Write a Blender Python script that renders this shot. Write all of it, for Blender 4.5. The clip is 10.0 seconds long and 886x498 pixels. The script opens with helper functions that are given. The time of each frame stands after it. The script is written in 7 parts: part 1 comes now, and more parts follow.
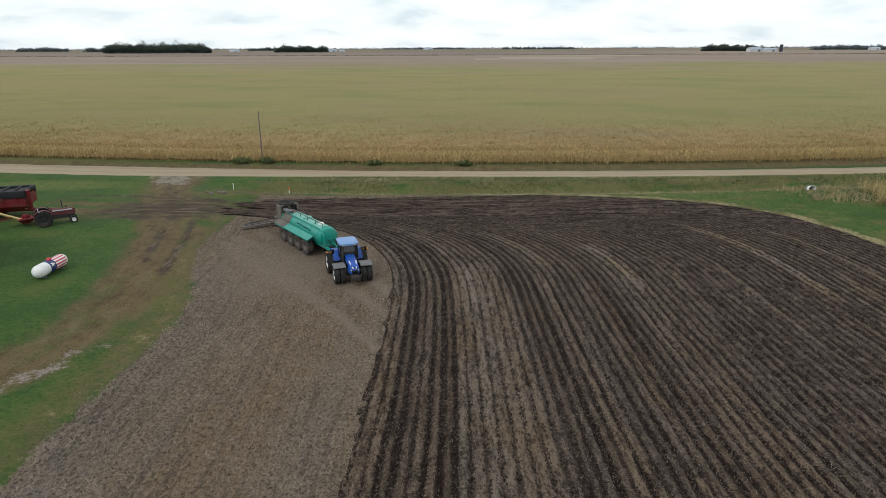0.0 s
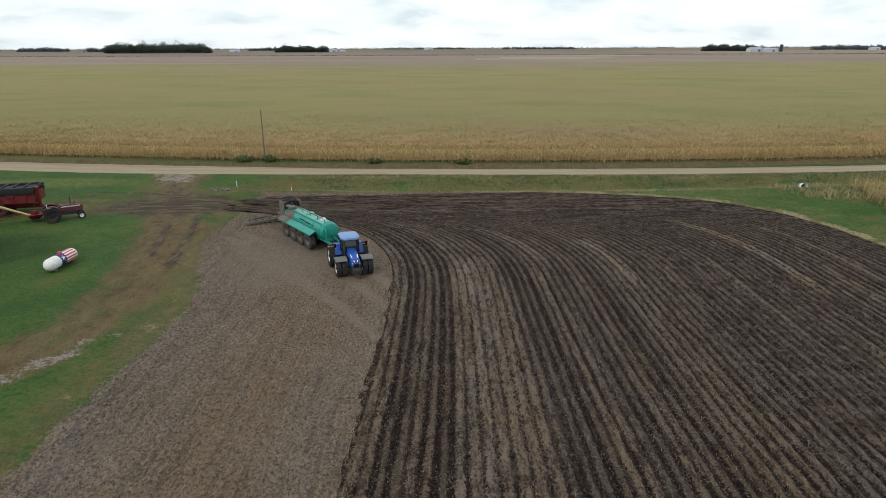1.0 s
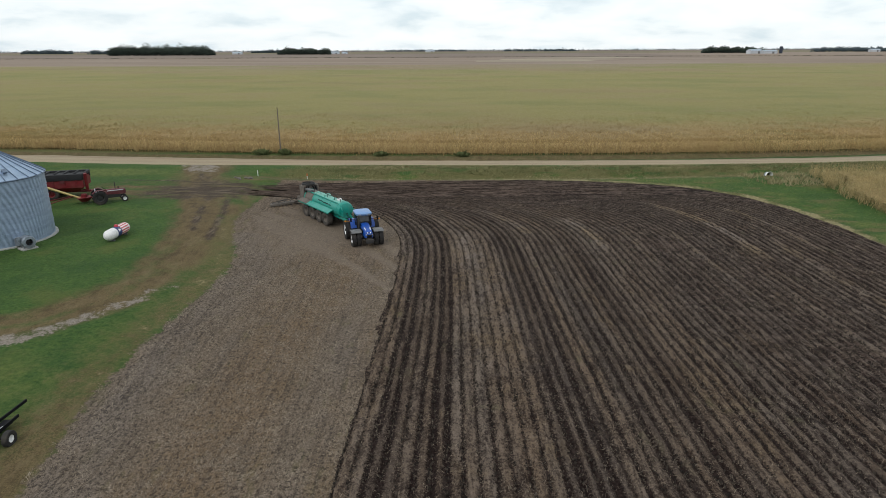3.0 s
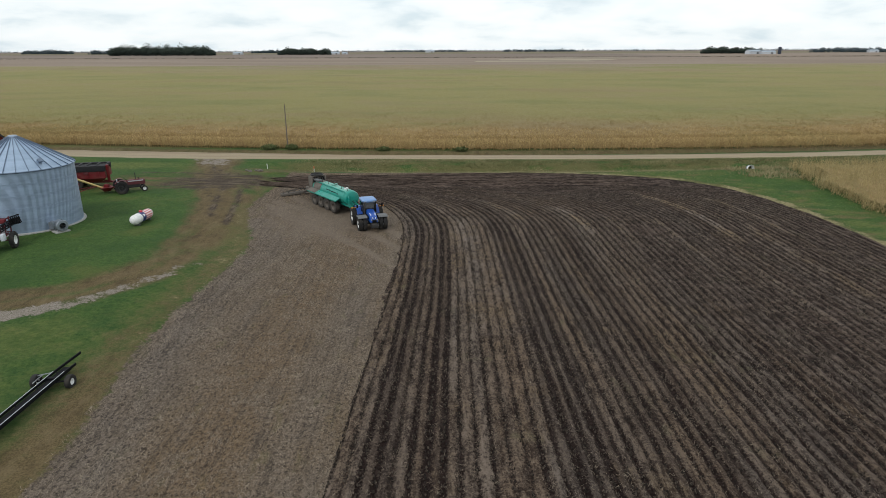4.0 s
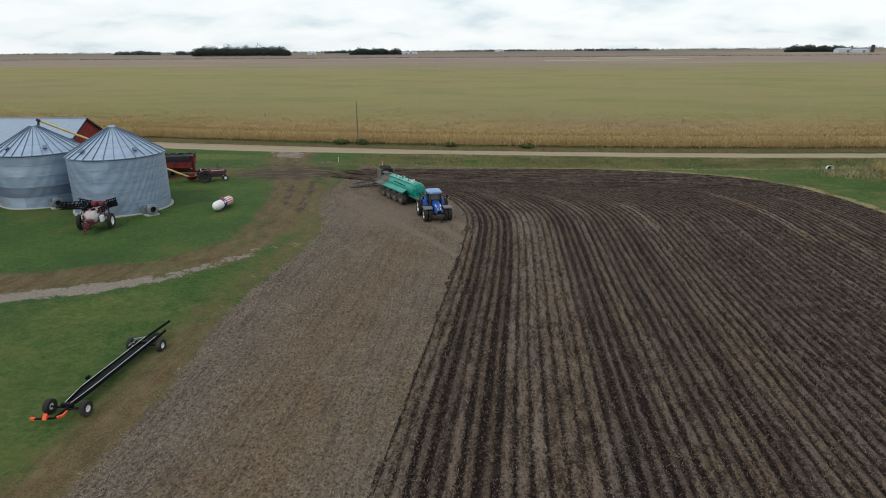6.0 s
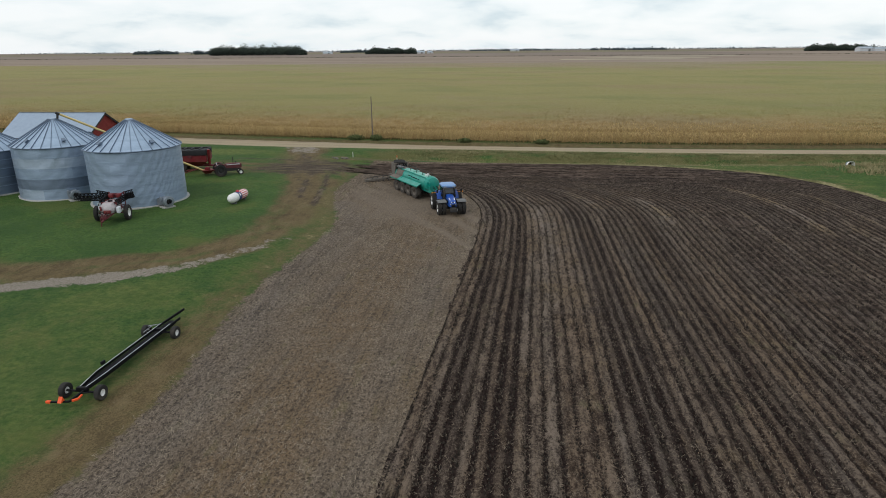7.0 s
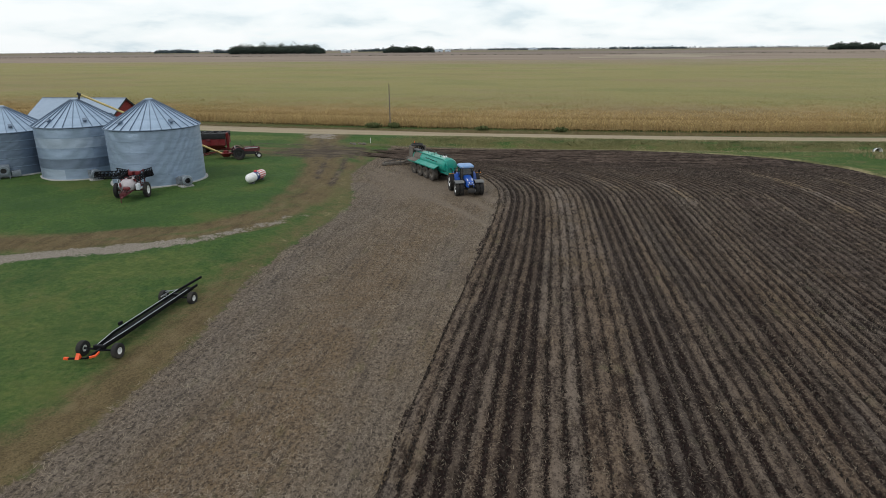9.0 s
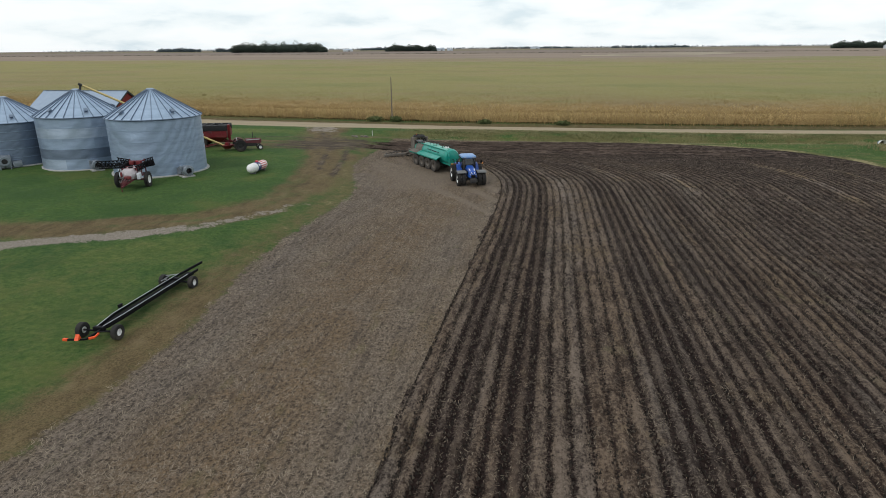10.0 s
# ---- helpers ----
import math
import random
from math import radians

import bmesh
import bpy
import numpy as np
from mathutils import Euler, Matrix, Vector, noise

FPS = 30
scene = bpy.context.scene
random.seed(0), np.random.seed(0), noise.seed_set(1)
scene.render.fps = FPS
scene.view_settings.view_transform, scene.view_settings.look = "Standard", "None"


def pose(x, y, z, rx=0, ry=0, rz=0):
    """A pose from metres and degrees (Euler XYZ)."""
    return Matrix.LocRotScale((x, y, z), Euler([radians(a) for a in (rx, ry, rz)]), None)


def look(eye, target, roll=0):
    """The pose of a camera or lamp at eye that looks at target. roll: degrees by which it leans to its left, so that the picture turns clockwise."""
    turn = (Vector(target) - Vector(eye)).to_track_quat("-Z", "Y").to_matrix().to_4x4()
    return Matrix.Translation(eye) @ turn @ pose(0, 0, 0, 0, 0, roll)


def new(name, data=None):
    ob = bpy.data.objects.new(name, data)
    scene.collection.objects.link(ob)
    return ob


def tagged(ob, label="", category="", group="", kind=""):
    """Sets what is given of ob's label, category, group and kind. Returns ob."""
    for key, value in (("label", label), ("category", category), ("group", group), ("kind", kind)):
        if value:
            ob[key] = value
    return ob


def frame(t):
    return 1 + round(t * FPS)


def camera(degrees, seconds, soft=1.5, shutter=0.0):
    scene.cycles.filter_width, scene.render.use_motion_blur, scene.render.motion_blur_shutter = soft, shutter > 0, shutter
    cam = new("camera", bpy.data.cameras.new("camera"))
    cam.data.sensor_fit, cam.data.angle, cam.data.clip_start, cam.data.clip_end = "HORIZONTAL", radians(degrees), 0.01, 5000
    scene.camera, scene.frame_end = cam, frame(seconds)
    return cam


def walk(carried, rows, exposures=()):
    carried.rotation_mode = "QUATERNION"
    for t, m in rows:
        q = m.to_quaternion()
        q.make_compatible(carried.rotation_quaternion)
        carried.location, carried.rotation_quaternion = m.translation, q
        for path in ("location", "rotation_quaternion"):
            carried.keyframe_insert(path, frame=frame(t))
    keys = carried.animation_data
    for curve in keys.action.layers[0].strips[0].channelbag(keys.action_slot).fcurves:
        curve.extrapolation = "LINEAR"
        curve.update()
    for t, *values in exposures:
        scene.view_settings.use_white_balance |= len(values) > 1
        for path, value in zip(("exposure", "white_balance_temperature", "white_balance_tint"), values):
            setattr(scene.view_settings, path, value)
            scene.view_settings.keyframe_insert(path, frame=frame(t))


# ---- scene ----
cam = camera(70.9, 10.0, soft=0.95)
PATH = [
    (0, (0.324, 0.179, 17.823), (0.352, 2.08, 17.203), -0.2),
    (0.5, (0.369, -0.326, 17.836), (0.397, 1.575, 17.216), -0.1),
    (1, (0.434, -1.407, 17.843), (0.461, 0.494, 17.223), -0.2),
    (1.5, (0.429, -2.972, 17.9), (0.456, -1.07, 17.282), -0.2),
    (2, (0.376, -4.932, 17.922), (0.403, -3.03, 17.304), -0.2),
    (2.5, (0.35, -7.37, 17.942), (0.376, -5.467, 17.326), -0.2),
    (2.7, (0.369, -8.491, 17.933), (0.393, -6.587, 17.319), -0.2),
    (3.8, (0.436, -14.723, 17.916), (0.456, -12.821, 17.3), -0.3),
    (4, (0.383, -15.511, 17.862), (0.406, -13.608, 17.249), -0.2),
    (4.5, (0.45, -16.757, 17.855), (0.472, -14.854, 17.242), -0.2),
    (5, (0.422, -17.175, 17.821), (0.406, -15.271, 17.21), -0.2),
    (5.5, (0.508, -17.246, 17.715), (0.386, -15.345, 17.104), -0.4),
    (5.7, (0.514, -17.247, 17.63), (0.363, -15.348, 17.018), -0.42),
    (6.8, (0.55, -17.25, 16.99), (0.329, -15.358, 16.376), -0.5),
    (7, (0.553, -17.254, 16.841), (0.327, -15.364, 16.227), -0.5),
    (7.5, (0.558, -17.321, 16.383), (0.317, -15.433, 15.767), -0.5),
    (8, (0.511, -17.382, 15.941), (0.255, -15.496, 15.326), -0.5),
    (8.5, (0.473, -17.427, 15.434), (0.204, -15.542, 14.819), -0.5),
    (9, (0.441, -17.423, 14.842), (0.164, -15.541, 14.227), -0.5),
    (9.5, (0.418, -17.463, 14.219), (0.136, -15.581, 13.604), -0.5),
    (10, (0.428, -17.437, 13.897), (0.145, -15.556, 13.279), -0.5),
]
walk(cam, [(t, look(eye, target, roll)) for t, eye, target, roll in PATH], [(0, 0.0), (2.5, -0.02), (4.5, -0.05), (7.5, -0.12), (9, -0.07), (10, -0.04)])

# ---- sky, sun and exposure ----
SUN_EL, SUN_AZ = 48.0, 215.0
world = bpy.data.worlds.new("overcast_sky")
scene.world = world
world.use_nodes = True
wn, wl = world.node_tree.nodes, world.node_tree.links
wn.clear()


def wnode(kind, **kw):
    n = wn.new(kind)
    for k, v in kw.items():
        n.inputs[k].default_value = v
    return n


w_out = wn.new("ShaderNodeOutputWorld")
w_bg = wn.new("ShaderNodeBackground")
w_sky = wn.new("ShaderNodeTexSky")
w_sky.sky_type = "NISHITA"
w_sky.sun_disc = False
w_sky.sun_elevation = radians(SUN_EL)
w_sky.sun_rotation = radians(SUN_AZ)
w_geo = wn.new("ShaderNodeTexCoord")
w_sep = wn.new("ShaderNodeSeparateXYZ")
wl.new(w_geo.outputs["Generated"], w_sep.inputs[0])
w_up = wn.new("ShaderNodeMath")
w_up.operation = "ADD"
w_up.inputs[1].default_value = 0.24
wl.new(w_sep.outputs["Z"], w_up.inputs[0])
w_max = wn.new("ShaderNodeMath")
w_max.operation = "MAXIMUM"
w_max.inputs[1].default_value = 0.03
wl.new(w_up.outputs[0], w_max.inputs[0])
w_dx, w_dy = wn.new("ShaderNodeMath"), wn.new("ShaderNodeMath")
for n, axis in ((w_dx, "X"), (w_dy, "Y")):
    n.operation = "DIVIDE"
    wl.new(w_sep.outputs[axis], n.inputs[0])
    wl.new(w_max.outputs[0], n.inputs[1])
w_xy = wn.new("ShaderNodeCombineXYZ")
wl.new(w_dx.outputs[0], w_xy.inputs[0])
wl.new(w_dy.outputs[0], w_xy.inputs[1])
w_n1 = wnode("ShaderNodeTexNoise", Scale=2.4, Detail=6.0, Roughness=0.52, Distortion=0.2)
wl.new(w_xy.outputs[0], w_n1.inputs["Vector"])
w_r1 = wn.new("ShaderNodeValToRGB")
el = w_r1.color_ramp.elements
el[0].position, el[0].color = 0.30, (0.79, 0.91, 0.98, 1)
el[1].position, el[1].color = 0.60, (1.12, 1.155, 1.175, 1)
e = el.new(0.45)
e.color = (1.02, 1.09, 1.12, 1)
wl.new(w_n1.outputs["Fac"], w_r1.inputs[0])
w_n2 = wnode("ShaderNodeTexNoise", Scale=0.4, Detail=3.0, Roughness=0.5)
wl.new(w_xy.outputs[0], w_n2.inputs["Vector"])
w_r2 = wn.new("ShaderNodeValToRGB")
w_r2.color_ramp.elements[0].position, w_r2.color_ramp.elements[0].color = 0.32, (0.97, 0.98, 0.985, 1)
w_r2.color_ramp.elements[1].position, w_r2.color_ramp.elements[1].color = 0.62, (1, 1, 1, 1)
wl.new(w_n2.outputs["Fac"], w_r2.inputs[0])
w_mul = wn.new("ShaderNodeMixRGB")
w_mul.blend_type = "MULTIPLY"
w_mul.inputs[0].default_value = 1.0
wl.new(w_r1.outputs[0], w_mul.inputs[1])
wl.new(w_r2.outputs[0], w_mul.inputs[2])
# blue sky shows only weakly through the cloud cover
w_dim = wn.new("ShaderNodeMixRGB")
w_dim.blend_type = "MULTIPLY"
w_dim.inputs[0].default_value = 1.0
w_dim.inputs[2].default_value = (0.10, 0.10, 0.10, 1)
wl.new(w_sky.outputs[0], w_dim.inputs[1])
w_mix = wn.new("ShaderNodeMixRGB")
w_mix.inputs[0].default_value = 0.86
wl.new(w_dim.outputs[0], w_mix.inputs[1])
wl.new(w_mul.outputs[0], w_mix.inputs[2])
wl.new(w_mix.outputs[0], w_bg.inputs[0])
w_bg.inputs[1].default_value = 1.0
wl.new(w_bg.outputs[0], w_out.inputs[0])

sun_data = bpy.data.lights.new("sun", "SUN")
sun_data.energy, sun_data.angle, sun_data.color = 1.10, radians(14), (1.0, 0.965, 0.915)
sun = new("sun", sun_data)
sun.matrix_world = look((0, 0, 0), (-math.sin(radians(SUN_AZ)) * math.cos(radians(SUN_EL)), -math.cos(radians(SUN_AZ)) * math.cos(radians(SUN_EL)), -math.sin(radians(SUN_EL))))


# ---- materials ----
class Nodes:
    """A small node builder round one Principled material."""

    def __init__(self, name, rough=0.8, metal=0.0, spec=0.5):
        self.mat = bpy.data.materials.new(name)
        self.mat.use_nodes = True
        self.t = self.mat.node_tree
        self.b = self.t.nodes["Principled BSDF"]
        self.b.inputs["Roughness"].default_value = rough
        self.b.inputs["Metallic"].default_value = metal
        self.b.inputs["Specular IOR Level"].default_value = spec

    def put(self, value, socket):
        if isinstance(value, bpy.types.NodeSocket):
            self.t.links.new(value, socket)
        elif isinstance(value, tuple) and len(value) == 3 and socket.type == "RGBA":
            socket.default_value = (*value, 1)
        else:
            socket.default_value = value

    def pos(self):
        return self.t.nodes.new("ShaderNodeNewGeometry").outputs["Position"]

    def obj(self):
        return self.t.nodes.new("ShaderNodeTexCoord").outputs["Object"]

    def uv(self):
        return self.t.nodes.new("ShaderNodeTexCoord").outputs["UV"]

    def attr(self, name):
        n = self.t.nodes.new("ShaderNodeAttribute")
        n.attribute_name = name
        return n.outputs["Fac"]

    def rand(self):
        return self.t.nodes.new("ShaderNodeObjectInfo").outputs["Random"]

    def scale(self, v, s):
        n = self.t.nodes.new("ShaderNodeVectorMath")
        n.operation = "MULTIPLY"
        self.put(v, n.inputs[0])
        n.inputs[1].default_value = s
        return n.outputs[0]

    def noise(self, v, scale, detail=3.0, rough=0.55, dist=0.0):
        n = self.t.nodes.new("ShaderNodeTexNoise")
        self.put(v, n.inputs["Vector"])
        n.inputs["Scale"].default_value, n.inputs["Detail"].default_value = scale, detail
        n.inputs["Roughness"].default_value, n.inputs["Distortion"].default_value = rough, dist
        return n.outputs["Fac"]

    def white(self, v):
        n = self.t.nodes.new("ShaderNodeTexWhiteNoise")
        n.noise_dimensions = "1D"
        self.put(v, n.inputs["W"])
        return n.outputs["Value"]

    def math(self, op, a, b=0.0, c=0.0):
        n = self.t.nodes.new("ShaderNodeMath")
        n.operation = op
        for i, v in enumerate((a, b, c)):
            self.put(v, n.inputs[i])
        return n.outputs[0]

    def step(self, v, lo, hi, to0=0.0, to1=1.0):
        n = self.t.nodes.new("ShaderNodeMapRange")
        n.interpolation_type = "SMOOTHSTEP"
        for i, k in enumerate((v, lo, hi, to0, to1)):
            self.put(k, n.inputs[i])
        return n.outputs[0]

    def mix(self, f, a, b, blend="MIX"):
        n = self.t.nodes.new("ShaderNodeMixRGB")
        n.blend_type = blend
        for i, v in enumerate((f, a, b)):
            self.put(v, n.inputs[i])
        return n.outputs[0]

    def split(self, v):
        n = self.t.nodes.new("ShaderNodeSeparateXYZ")
        self.put(v, n.inputs[0])
        return n.outputs

    def done(self, color, bump=None, strength=0.3, dist=0.05, rough=None):
        self.put(color, self.b.inputs["Base Color"])
        if rough is not None:
            self.put(rough, self.b.inputs["Roughness"])
        if bump is not None:
            n = self.t.nodes.new("ShaderNodeBump")
            n.inputs["Strength"].default_value, n.inputs["Distance"].default_value = strength, dist
            self.put(bump, n.inputs["Height"])
            self.t.links.new(n.outputs[0], self.b.inputs["Normal"])
        return self.mat


def paint(name, color, rough=0.4, metal=0.0, dirt=(0.10, 0.08, 0.06), amount=0.35, spec=0.5):
    """Painted or bare metal, rubber and plastic with fine mottling and some dust."""
    k = Nodes(name, rough, metal, spec)
    p = k.obj()
    fine, broad = k.noise(p, 9.0, 4), k.noise(p, 1.3, 3)
    c = k.mix(k.step(fine, 0.3, 0.75), color, tuple(v * 0.82 for v in color))
    c = k.mix(k.math("MULTIPLY", k.step(broad, 0.45, 0.8), amount), c, dirt)
    return k.done(c, fine, 0.08, 0.01, k.step(broad, 0.3, 0.8, rough, min(1, rough + 0.25)))


def ground_material():
    k = Nodes("grass_and_bare_earth", 0.95, 0, 0.15)
    p = k.pos()
    fine, mid, broad = k.noise(p, 4.2, 5, 0.68), k.noise(p, 0.9, 5, 0.62), k.noise(p, 0.13, 4, 0.6)
    grit = k.noise(p, 11.0, 4, 0.75)
    jag = k.math("SUBTRACT", k.math("ADD", k.math("MULTIPLY", mid, 1.5), k.math("MULTIPLY", fine, 1.1)), 1.3)

    def share(name, lo, hi, amount=0.45):
        return k.step(k.math("ADD", k.attr(name), k.math("MULTIPLY", jag, amount)), lo, hi)

    tuft = k.noise(k.scale(p, (1.6, 2.6, 1.0)), 1.0, 5, 0.7)
    green = k.mix(k.step(fine, 0.30, 0.70), (0.026, 0.057, 0.013), (0.058, 0.108, 0.025))
    green = k.mix(k.math("MULTIPLY", k.step(tuft, 0.50, 0.66), 0.45), green, (0.084, 0.117, 0.026))
    green = k.mix(k.math("MULTIPLY", k.step(mid, 0.52, 0.36), 0.30), green, (0.019, 0.047, 0.012))
    green = k.mix(k.math("MULTIPLY", k.step(broad, 0.48, 0.62), 0.55), green, (0.024, 0.058, 0.015))
    green = k.mix(k.math("MULTIPLY", k.step(broad, 0.47, 0.36), 0.45), green, (0.090, 0.098, 0.028))
    lush = k.mix(k.step(tuft, 0.36, 0.62), (0.062, 0.085, 0.021), (0.110, 0.132, 0.037))
    green = k.mix(k.math("MULTIPLY", share("lush", 0.15, 0.85, 0.25), 0.85), green, lush)
    dry = k.mix(k.step(grit, 0.34, 0.66), (0.066, 0.064, 0.024), (0.145, 0.124, 0.052))
    c = k.mix(k.math("MULTIPLY", share("dry", 0.25, 0.95), 0.9), green, dry)
    earth = k.mix(k.step(grit, 0.32, 0.68), (0.062, 0.045, 0.022), (0.158, 0.114, 0.058))
    earth = k.mix(k.math("MULTIPLY", k.step(mid, 0.48, 0.64), 0.45), earth, (0.062, 0.042, 0.021))
    drawn = k.noise(k.scale(p, (1.1, 0.42, 1.0)), 1.0, 5, 0.68)
    earth = k.mix(k.math("MULTIPLY", k.step(drawn, 0.50, 0.66), 0.40), earth, (0.185, 0.140, 0.080))
    earth = k.mix(k.math("MULTIPLY", k.step(drawn, 0.49, 0.34), 0.42), earth, (0.040, 0.027, 0.014))
    c = k.mix(k.math("MULTIPLY", share("worn", 0.10, 0.90, 0.55), 0.95), c, earth)
    mud = k.mix(k.step(grit, 0.34, 0.68), (0.024, 0.0175, 0.0135), (0.090, 0.067, 0.049))
    way = k.attr("crosswise")
    smear = k.math("ADD", k.math("MULTIPLY", k.noise(k.scale(p, (0.30, 1.7, 1.0)), 1.0, 5, 0.70), way), k.math("MULTIPLY", k.noise(k.scale(p, (1.7, 0.40, 1.0)), 1.0, 5, 0.70), k.math("SUBTRACT", 1.0, way)))
    mud = k.mix(k.math("MULTIPLY", k.step(smear, 0.52, 0.64), 0.75), mud, (0.015, 0.0110, 0.0090))
    mud = k.mix(k.math("MULTIPLY", k.step(smear, 0.48, 0.38), 0.65), mud, (0.155, 0.122, 0.088))
    c = k.mix(k.math("MULTIPLY", share("mud", 0.20, 1.0, 0.8), 0.9), c, mud)
    bleached = k.mix(k.step(fine, 0.34, 0.64), (0.135, 0.118, 0.056), (0.300, 0.255, 0.140))
    c = k.mix(k.math("MULTIPLY", share("bleach", 0.28, 0.85, 0.8), 0.85), c, bleached)
    gravel = k.mix(k.step(grit, 0.34, 0.66), (0.115, 0.097, 0.079), (0.275, 0.242, 0.204))
    c = k.mix(share("gravel", 0.42, 0.70, 1.1), c, gravel)
    # soybean stubble: rows, patches and trampled tracks
    rows = k.noise(k.scale(p, (2.6, 0.16, 1.0)), 1.0, 3, 0.6)
    strand = k.noise(k.scale(p, (9.0, 15.0, 12.0)), 1.0, 3, 0.7, 0.5)
    litter = k.math("ADD", k.math("MULTIPLY", k.noise(k.scale(p, (5.6, 3.2, 1.0)), 1.0, 5, 0.78), 0.6), k.math("MULTIPLY", k.noise(p, 7.0, 4, 0.8), 0.4))
    soil = k.mix(k.step(litter, 0.40, 0.59), (0.032, 0.0240, 0.0174), (0.166, 0.125, 0.089))
    soil = k.mix(k.math("MULTIPLY", k.step(strand, 0.54, 0.65), 0.80), soil, (0.275, 0.220, 0.166))
    soil = k.mix(k.math("MULTIPLY", k.step(k.noise(k.scale(p, (0.55, 0.16, 1.0)), 1.0, 4, 0.65), 0.48, 0.64), 0.42), soil, k.mix(k.step(litter, 0.42, 0.58), (0.056, 0.036, 0.018), (0.158, 0.108, 0.056)))
    soil = k.mix(k.math("MULTIPLY", k.step(k.noise(k.scale(p, (0.42, 0.07, 1.0)), 1.0, 3, 0.6), 0.50, 0.66), 0.38), soil, k.mix(k.step(litter, 0.42, 0.58), (0.044, 0.037, 0.032), (0.150, 0.126, 0.106)))
    soil = k.mix(k.math("MULTIPLY", k.step(k.noise(k.scale(p, (1.1, 0.5, 1.0)), 1.0, 3, 0.6), 0.57, 0.70), 0.30), soil, (0.105, 0.098, 0.036))
    soil = k.mix(k.math("MULTIPLY", share("warm", 0.2, 0.95, 0.9), 0.60), soil, k.mix(k.step(litter, 0.41, 0.58), (0.044, 0.028, 0.015), (0.172, 0.112, 0.060)))
    soil = k.mix(k.math("MULTIPLY", share("pallid", 0.2, 0.9, 0.6), 0.55), soil, k.mix(k.step(litter, 0.41, 0.58), (0.036, 0.031, 0.028), (0.168, 0.142, 0.122)))
    soil = k.mix(k.math("MULTIPLY", k.step(rows, 0.51, 0.62), 0.42), soil, (0.040, 0.030, 0.023))
    track = k.mix(k.step(fine, 0.3, 0.7), (0.118, 0.091, 0.070), (0.185, 0.146, 0.112))
    soil = k.mix(k.math("MULTIPLY", share("track", 0.25, 0.75, 0.5), 0.82), soil, track)
    c = k.mix(share("soil", 0.36, 0.64, 0.75), c, soil)
    h = k.math("ADD", k.math("MULTIPLY", fine, 0.7), k.math("MULTIPLY", grit, 0.5))
    return k.done(c, h, 0.8, 0.12)


